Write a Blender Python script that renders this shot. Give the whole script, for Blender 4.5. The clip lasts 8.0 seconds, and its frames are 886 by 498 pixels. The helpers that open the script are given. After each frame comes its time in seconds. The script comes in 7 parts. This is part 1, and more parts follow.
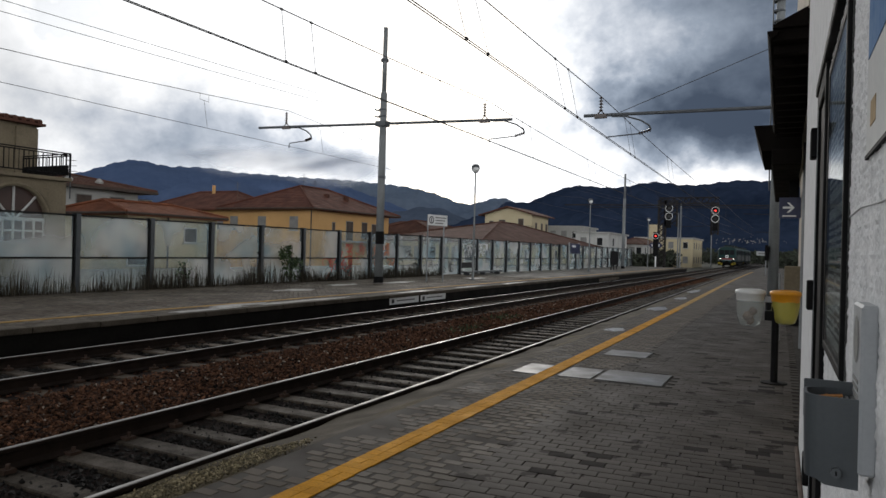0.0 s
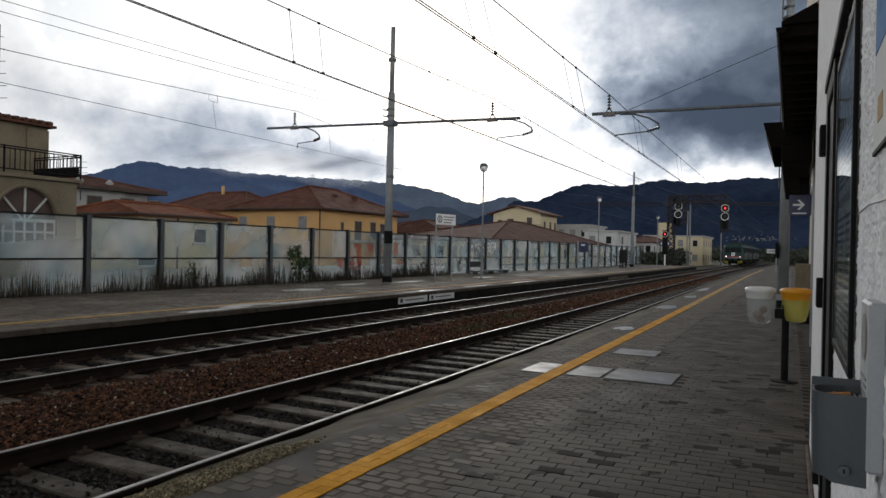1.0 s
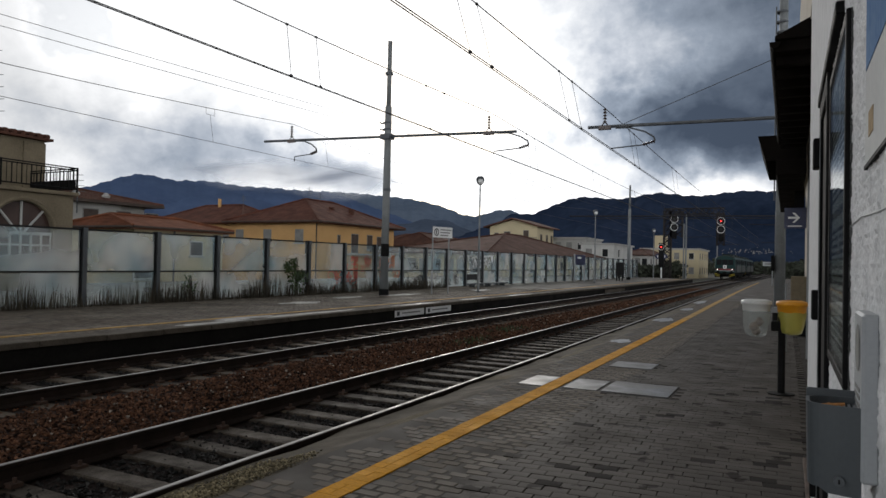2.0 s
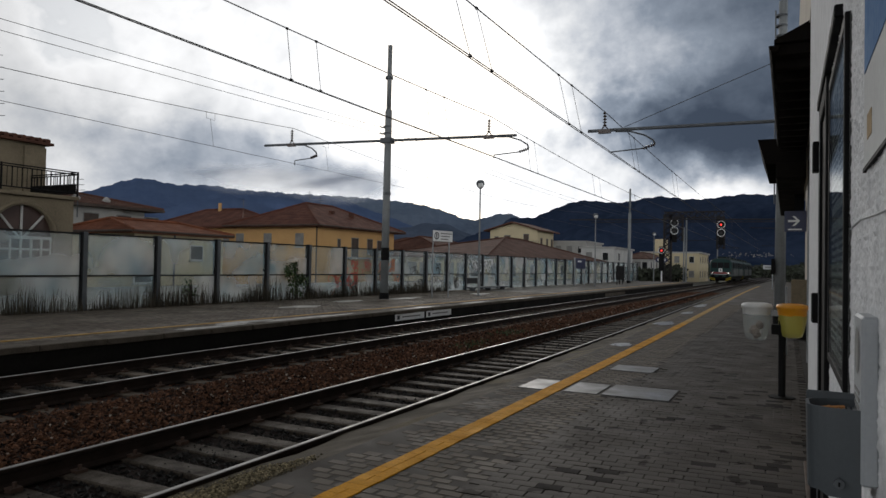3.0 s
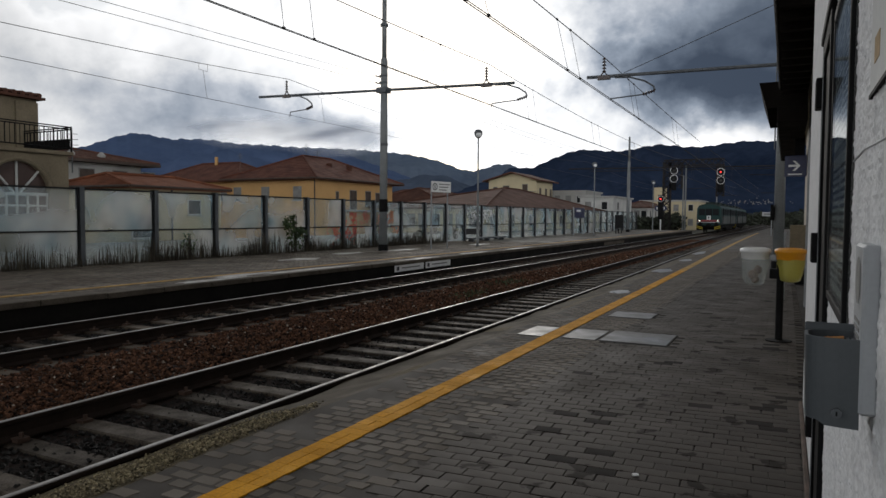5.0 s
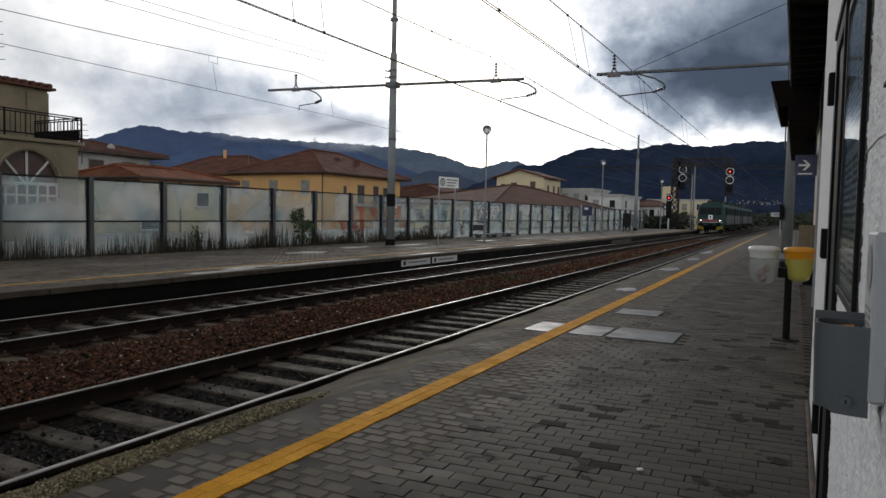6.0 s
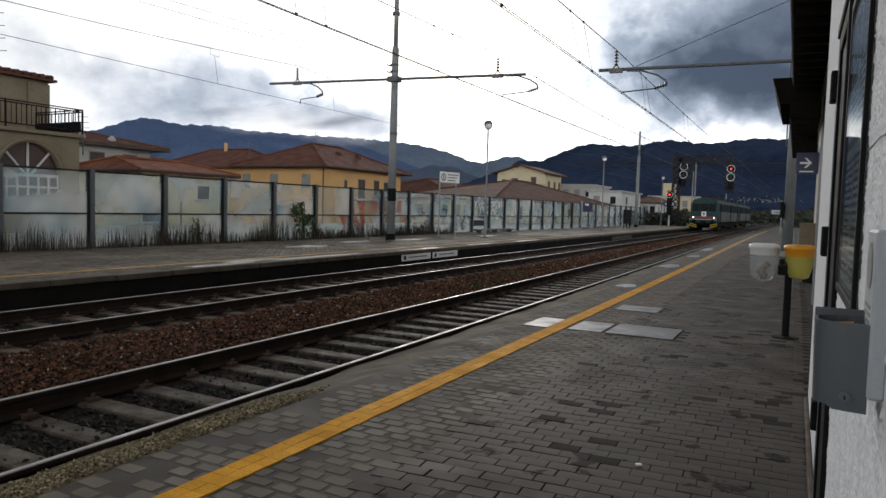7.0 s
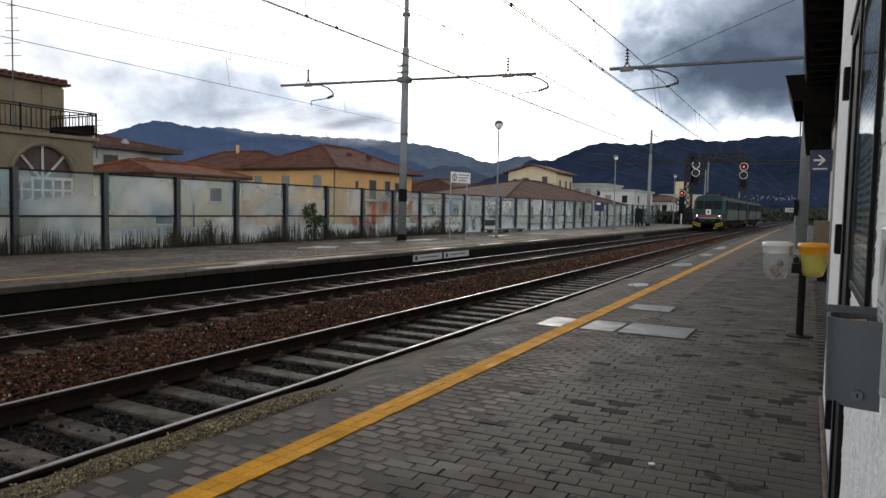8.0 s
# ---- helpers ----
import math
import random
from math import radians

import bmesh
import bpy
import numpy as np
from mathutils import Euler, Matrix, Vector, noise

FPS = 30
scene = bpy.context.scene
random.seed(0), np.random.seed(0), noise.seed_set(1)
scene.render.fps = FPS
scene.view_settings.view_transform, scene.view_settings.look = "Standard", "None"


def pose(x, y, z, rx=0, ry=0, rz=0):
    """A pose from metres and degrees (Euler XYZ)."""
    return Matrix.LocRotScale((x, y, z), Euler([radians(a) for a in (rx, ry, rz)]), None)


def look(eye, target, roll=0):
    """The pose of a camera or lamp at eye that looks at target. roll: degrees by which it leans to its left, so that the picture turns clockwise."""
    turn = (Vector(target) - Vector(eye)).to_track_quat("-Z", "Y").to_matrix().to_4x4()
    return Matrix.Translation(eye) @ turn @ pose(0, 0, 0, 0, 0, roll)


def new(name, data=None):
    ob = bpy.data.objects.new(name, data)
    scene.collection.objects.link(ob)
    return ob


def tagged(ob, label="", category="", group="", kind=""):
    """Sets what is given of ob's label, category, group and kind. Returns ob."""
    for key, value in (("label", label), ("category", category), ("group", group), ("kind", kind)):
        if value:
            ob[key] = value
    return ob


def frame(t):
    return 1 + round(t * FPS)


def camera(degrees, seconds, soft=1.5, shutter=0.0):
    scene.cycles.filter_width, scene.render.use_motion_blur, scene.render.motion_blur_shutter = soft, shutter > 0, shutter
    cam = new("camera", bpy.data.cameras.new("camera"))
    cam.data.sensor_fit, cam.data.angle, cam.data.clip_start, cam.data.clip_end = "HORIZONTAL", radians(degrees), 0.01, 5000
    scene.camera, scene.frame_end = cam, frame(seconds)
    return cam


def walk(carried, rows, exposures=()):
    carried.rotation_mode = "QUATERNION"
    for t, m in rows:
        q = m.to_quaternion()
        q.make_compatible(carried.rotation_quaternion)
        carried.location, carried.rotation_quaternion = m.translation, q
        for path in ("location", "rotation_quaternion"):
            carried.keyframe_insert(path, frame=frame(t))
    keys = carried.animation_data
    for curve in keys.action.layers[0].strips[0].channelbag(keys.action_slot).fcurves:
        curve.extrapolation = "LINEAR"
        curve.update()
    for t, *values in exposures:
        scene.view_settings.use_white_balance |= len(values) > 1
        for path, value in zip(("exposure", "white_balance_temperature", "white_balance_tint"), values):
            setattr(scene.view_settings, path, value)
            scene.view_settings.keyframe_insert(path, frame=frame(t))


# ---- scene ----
# Metres. x to the right, y along the railway line, z up; z = 0 is the near platform, the rail heads lie at -0.15.
cam = camera(65.4, 8.0)


def held(x, y, z, yaw, pitch, lean):
    """A hand-held pose: turned left by yaw, up by pitch, leaning left by lean."""
    return pose(x, y, z, 90 + pitch, 0, yaw) @ pose(0, 0, 0, 0, 0, lean)


PATH = [
    (0.0, held(-0.004, -0.003, 1.520, 26.73, 0.04, 1.52)),
    (0.5, held(-0.000, -0.010, 1.520, 26.88, 0.06, 1.33)),
    (1.0, held(0.003, -0.005, 1.520, 27.44, -0.04, 1.24)),
    (1.5, held(0.006, -0.013, 1.519, 27.21, 0.54, 1.19)),
    (3.0, held(0.009, -0.018, 1.517, 27.21, 1.35, 1.15)),
    (3.5, held(0.013, 0.001, 1.513, 26.85, 1.43, 1.17)),
    (4.0, held(0.011, -0.003, 1.512, 26.70, 1.11, 1.23)),
    (4.5, held(0.005, -0.012, 1.506, 27.00, -0.64, 0.78)),
    (5.0, held(0.005, 0.015, 1.484, 27.08, -2.66, 0.37)),
    (6.5, held(0.000, 0.008, 1.454, 27.73, -3.11, 1.55)),
    (7.0, held(0.000, 0.000, 1.456, 27.64, -3.40, 1.62)),
    (7.5, held(0.002, 0.001, 1.456, 27.84, -3.69, 1.47)),
    (8.0, held(0.005, -0.008, 1.456, 28.58, -3.41, 1.22)),
]
walk(cam, PATH, exposures=[(0.0, 0.07), (1.5, 0.06), (3.5, -0.32), (4.5, -0.27), (5.0, -0.17), (6.5, 0.2), (7.0, 0.35), (8.0, 0.52)])

# ---- sky and sun ----
SUN_YAW, SUN_UP = 26.0, 18.0      # degrees left of the line, and up
world = bpy.data.worlds.new("sky")
scene.world = world
world.use_nodes = True


def sky_nodes(nt):
    n, l = nt.nodes, nt.links
    n.clear()

    def add(kind, **kw):
        nd = n.new(kind)
        for k, v in kw.items():
            if k == "op":
                nd.operation = v
        return nd

    def math_(op, a, b=None, clamp=False):
        nd = n.new("ShaderNodeMath")
        nd.operation, nd.use_clamp = op, clamp
        for i, v in enumerate((a, b)):
            if v is None:
                continue
            if isinstance(v, (int, float)):
                nd.inputs[i].default_value = v
            else:
                l.new(v, nd.inputs[i])
        return nd.outputs[0]

    def ramp(v, *stops):
        nd = n.new("ShaderNodeValToRGB")
        e = nd.color_ramp.elements
        while len(e) < len(stops):
            e.new(0.5)
        for el, (p, c) in zip(e, stops):
            el.position = p
            el.color = (*c, 1) if isinstance(c, tuple) else (c, c, c, 1)
        l.new(v, nd.inputs[0])
        return nd.outputs[0]

    def mix(f, a, b):
        nd = n.new("ShaderNodeMix")
        nd.data_type = "RGBA"
        for sock, v in ((nd.inputs[0], f), (nd.inputs[6], a), (nd.inputs[7], b)):
            if isinstance(v, (int, float)):
                sock.default_value = v
            elif isinstance(v, tuple):
                sock.default_value = (*v, 1)
            else:
                l.new(v, sock)
        return nd.outputs[2]

    co = n.new("ShaderNodeTexCoord").outputs["Generated"]
    sep = n.new("ShaderNodeSeparateXYZ")
    l.new(co, sep.inputs[0])
    up = math_("MAXIMUM", sep.outputs[2], 0.0)
    # bearing (degrees left of the line) and rise (degrees) of a direction, stirred by turbulence so that cloud rims are ragged
    def noise_(scale, detail, rough, shift, dist=0.0, flatten=1.2):
        mp = n.new("ShaderNodeMapping")
        mp.inputs["Location"].default_value = shift
        mp.inputs["Scale"].default_value = (1.0, 1.0, flatten)
        l.new(co, mp.inputs[0])
        nd = n.new("ShaderNodeTexNoise")
        nd.inputs["Scale"].default_value = scale
        nd.inputs["Detail"].default_value = detail
        nd.inputs["Roughness"].default_value = rough
        nd.inputs["Distortion"].default_value = dist
        l.new(mp.outputs[0], nd.inputs["Vector"])
        return nd.outputs[0]

    def centred(v, k):
        return math_("MULTIPLY", math_("SUBTRACT", v, 0.5), k)

    bearing = math_("MULTIPLY", math_("ARCTAN2", math_("MULTIPLY", sep.outputs[0], -1.0), sep.outputs[1]), 57.2958)
    rise = math_("MULTIPLY", math_("ARCSINE", sep.outputs[2]), 57.2958)
    bearing_s = math_("ADD", bearing, centred(noise_(7.0, 6, 0.55, (2.0, 0.3, 5.0)), 22.0))
    rise_s = math_("ADD", rise, centred(noise_(7.0, 6, 0.55, (7.0, 4.3, 1.0)), 9.0))

    def bank(left, up_, wide, tall, amount):
        """A soft body of cloud about a bearing and a rise."""
        a = math_("DIVIDE", math_("SUBTRACT", bearing_s, left), wide)
        b = math_("DIVIDE", math_("SUBTRACT", rise_s, up_), tall)
        q = math_("ADD", math_("MULTIPLY", a, a), math_("MULTIPLY", b, b))
        return math_("MULTIPLY", math_("EXPONENT", math_("MULTIPLY", q, -1.0)), amount)

    def toward(left, rise_):
        v = Vector((-math.sin(radians(left)), math.cos(radians(left)), math.tan(radians(rise_)))).normalized()
        nd = n.new("ShaderNodeVectorMath")
        nd.operation = "DOT_PRODUCT"
        l.new(co, nd.inputs[0])
        nd.inputs[1].default_value = v
        return nd.outputs["Value"]

    aim = toward(SUN_YAW, SUN_UP)
    big = noise_(4.0, 8, 0.56, CLOUD_SHIFT, 0.3)
    fine = noise_(13.0, 7, 0.58, (1.3, 4.1, 0.9), 0.2)
    thick = math_("ADD", math_("ADD", centred(big, 0.66), centred(fine, 0.40)), 0.22)
    for b in CLOUD_BANKS:
        thick = math_("ADD", thick, bank(*b))
    cloud = ramp(thick, (0.0, (1.6, 1.61, 1.63)), (0.16, (1.25, 1.26, 1.28)), (0.30, (0.95, 0.97, 1.0)), (0.45, (0.60, 0.645, 0.72)), (0.60, (0.320, 0.375, 0.460)), (0.80, (0.136, 0.172, 0.232)), (1.0, (0.063, 0.085, 0.126)))
    sky = n.new("ShaderNodeTexSky")
    sky.sky_type, sky.sun_disc = "NISHITA", False
    sky.sun_elevation, sky.sun_rotation = radians(SUN_UP), radians(-SUN_YAW)
    sky_dim = mix(1.0, (0, 0, 0), sky.outputs[0])
    scale = n.new("ShaderNodeVectorMath")
    scale.operation = "SCALE"
    l.new(sky_dim, scale.inputs[0])
    scale.inputs["Scale"].default_value = 0.08
    gap = ramp(thick, (0.02, 1.0), (0.08, 0.0))
    col = mix(math_("MULTIPLY", gap, 0.35), cloud, scale.outputs[0])
    # thick cloud but towards the hidden sun; unseen low sky behind brightened to light facades
    wide = math_("POWER", math_("MAXIMUM", math_("ADD", math_("MULTIPLY", aim, 0.5), 0.5), 0.0), 9.0)
    low = math_("POWER", math_("SUBTRACT", 1.0, up), 3.0)
    back = math_("POWER", math_("SUBTRACT", 0.5, math_("MULTIPLY", aim, 0.5)), 1.5)
    sides = math_("MULTIPLY", low, math_("ADD", math_("MULTIPLY", back, 2.9), 0.42))
    gain = math_("ADD", math_("MULTIPLY", wide, 0.80), math_("ADD", sides, 0.13))
    lit = n.new("ShaderNodeVectorMath")
    lit.operation = "SCALE"
    l.new(col, lit.inputs[0])
    l.new(gain, lit.inputs["Scale"])
    col = lit.outputs[0]
    bg = n.new("ShaderNodeBackground")
    bg.inputs[1].default_value = SKY_STRENGTH
    l.new(col, bg.inputs[0])
    out = n.new("ShaderNodeOutputWorld")
    l.new(bg.outputs[0], out.inputs[0])


CLOUD_SHIFT, SKY_STRENGTH = (0.4, 0.2, 0.0), 1.0
# bearing, rise, breadth, height in degrees, and thickness of each bank; below zero: thin cloud round the hidden sun
CLOUD_BANKS = [(5, 10.2, 11, 3.6, 0.62), (4, 18, 12, 8, 0.50), (-16, 15, 14, 11, 0.45), (47, 8.2, 11, 2.6, 0.34), (36, 7.2, 7, 2.0, 0.26),
               (27, 12, 9, 8, -0.38), (9, 5.2, 9, 1.4, -0.26), (34, 22, 10, 8, -0.15), (55, 20, 14, 7, -0.14)]
sky_nodes(world.node_tree)
sun = new("sun", bpy.data.lights.new("sun", "SUN"))
sun.data.energy, sun.data.angle, sun.data.color = 0.5, radians(14), (1.0, 0.95, 0.88)
sun.matrix_world = look((0, 0, 50), (50 * math.sin(radians(SUN_YAW)), -50 * math.cos(radians(SUN_YAW)), 50 - 50 * math.tan(radians(SUN_UP))))
# ---- materials ----
def material(name, base, rough=0.7, metal=0.0, other=None, scale=6.0, grain=60.0, bump=0.15, depth=0.01, vary=0.0, island=False, spread=0.5,
             emit=None, strength=0.0, alpha=1.0, trans=0.0, wet=0.0, spec=0.5, coat=0.0, blots=0.0):
    """A surface with two scales of colour change, roughness change and fine relief. Sizes in 1/m."""
    m = bpy.data.materials.new(name)
    m.use_nodes = True
    nt = m.node_tree
    n, l = nt.nodes, nt.links
    p = n["Principled BSDF"]
    other = other or tuple(c * 0.6 for c in base)
    co = n.new("ShaderNodeTexCoord").outputs["Object"]

    def noise_(sc, det=4.0):
        nd = n.new("ShaderNodeTexNoise")
        nd.inputs["Scale"].default_value, nd.inputs["Detail"].default_value = sc, det
        l.new(co, nd.inputs["Vector"])
        return nd.outputs[0]

    big, fine = noise_(scale), noise_(grain, 6.0)
    mixed = n.new("ShaderNodeMath")
    mixed.operation = "MULTIPLY_ADD"
    l.new(fine, mixed.inputs[0])
    mixed.inputs[1].default_value = 0.45
    half = n.new("ShaderNodeMath")
    half.operation = "MULTIPLY"
    half.inputs[1].default_value = 0.55
    l.new(big, half.inputs[0])
    l.new(half.outputs[0], mixed.inputs[2])
    rng = n.new("ShaderNodeMapRange")
    l.new(mixed.outputs[0], rng.inputs[0])
    rng.inputs[1].default_value, rng.inputs[2].default_value = 0.5 - spread * 0.3, 0.5 + spread * 0.3
    mx = n.new("ShaderNodeMix")
    mx.data_type = "RGBA"
    l.new(rng.outputs[0], mx.inputs[0])
    mx.inputs[6].default_value, mx.inputs[7].default_value = (*base, 1), (*other, 1)
    col = mx.outputs[2]
    if vary:
        hsv = n.new("ShaderNodeHueSaturation")
        src = n.new("ShaderNodeNewGeometry").outputs["Random Per Island"] if island else n.new("ShaderNodeObjectInfo").outputs["Random"]
        mr = n.new("ShaderNodeMapRange")
        mr.inputs[3].default_value, mr.inputs[4].default_value = 1 - vary, 1 + vary
        l.new(src, mr.inputs[0])
        l.new(mr.outputs[0], hsv.inputs["Value"])
        l.new(col, hsv.inputs["Color"])
        col = hsv.outputs[0]
    if blots:
        # ragged dark stains that run across the pieces
        where = n.new("ShaderNodeNewGeometry").outputs["Position"]
        st = n.new("ShaderNodeTexNoise")
        st.inputs["Scale"].default_value, st.inputs["Detail"].default_value, st.inputs["Roughness"].default_value = 3.4, 5, 0.55
        l.new(where, st.inputs["Vector"])
        sr = n.new("ShaderNodeMapRange")
        sr.inputs[1].default_value, sr.inputs[2].default_value = 0.60, 0.63
        sr.inputs[3].default_value, sr.inputs[4].default_value = 0.0, blots
        l.new(st.outputs[0], sr.inputs[0])
        damp = n.new("ShaderNodeTexNoise")
        damp.inputs["Scale"].default_value, damp.inputs["Detail"].default_value = 0.9, 4
        l.new(where, damp.inputs["Vector"])
        dr = n.new("ShaderNodeMapRange")
        dr.inputs[1].default_value, dr.inputs[2].default_value = 0.35, 0.65
        dr.inputs[3].default_value, dr.inputs[4].default_value = 0.0, 0.30
        l.new(damp.outputs[0], dr.inputs[0])
        both = n.new("ShaderNodeMath")
        both.operation = "MAXIMUM"
        l.new(sr.outputs[0], both.inputs[0])
        l.new(dr.outputs[0], both.inputs[1])
        sm = n.new("ShaderNodeMix")
        sm.data_type = "RGBA"
        l.new(both.outputs[0], sm.inputs[0])
        l.new(col, sm.inputs[6])
        sm.inputs[7].default_value = (base[0] * 0.22, base[1] * 0.22, base[2] * 0.22, 1)
        col = sm.outputs[2]
        dull = n.new("ShaderNodeMapRange")
        dull.inputs[3].default_value, dull.inputs[4].default_value = spec, spec * 0.08
        l.new(both.outputs[0], dull.inputs[0])
        stain_gloss = dull.outputs[0]
    l.new(col, p.inputs["Base Color"])
    rr = n.new("ShaderNodeMapRange")
    l.new(big, rr.inputs[0])
    rr.inputs[1].default_value, rr.inputs[2].default_value = 0.3, 0.7
    rr.inputs[3].default_value, rr.inputs[4].default_value = max(0.02, rough - 0.1 - wet), min(1, rough + 0.1)
    l.new(rr.outputs[0], p.inputs["Roughness"])
    p.inputs["Metallic"].default_value = metal
    p.inputs["Specular IOR Level"].default_value = spec
    if blots:
        l.new(stain_gloss, p.inputs["Specular IOR Level"])
    p.inputs["Alpha"].default_value = alpha
    p.inputs["Transmission Weight"].default_value = trans
    p.inputs["Coat Weight"].default_value = coat
    if bump:
        b = n.new("ShaderNodeBump")
        b.inputs["Strength"].default_value, b.inputs["Distance"].default_value = bump, depth
        l.new(mixed.outputs[0], b.inputs["Height"])
        l.new(b.outputs[0], p.inputs["Normal"])
    if emit:
        p.inputs["Emission Color"].default_value, p.inputs["Emission Strength"].default_value = (*emit, 1), strength
    return m


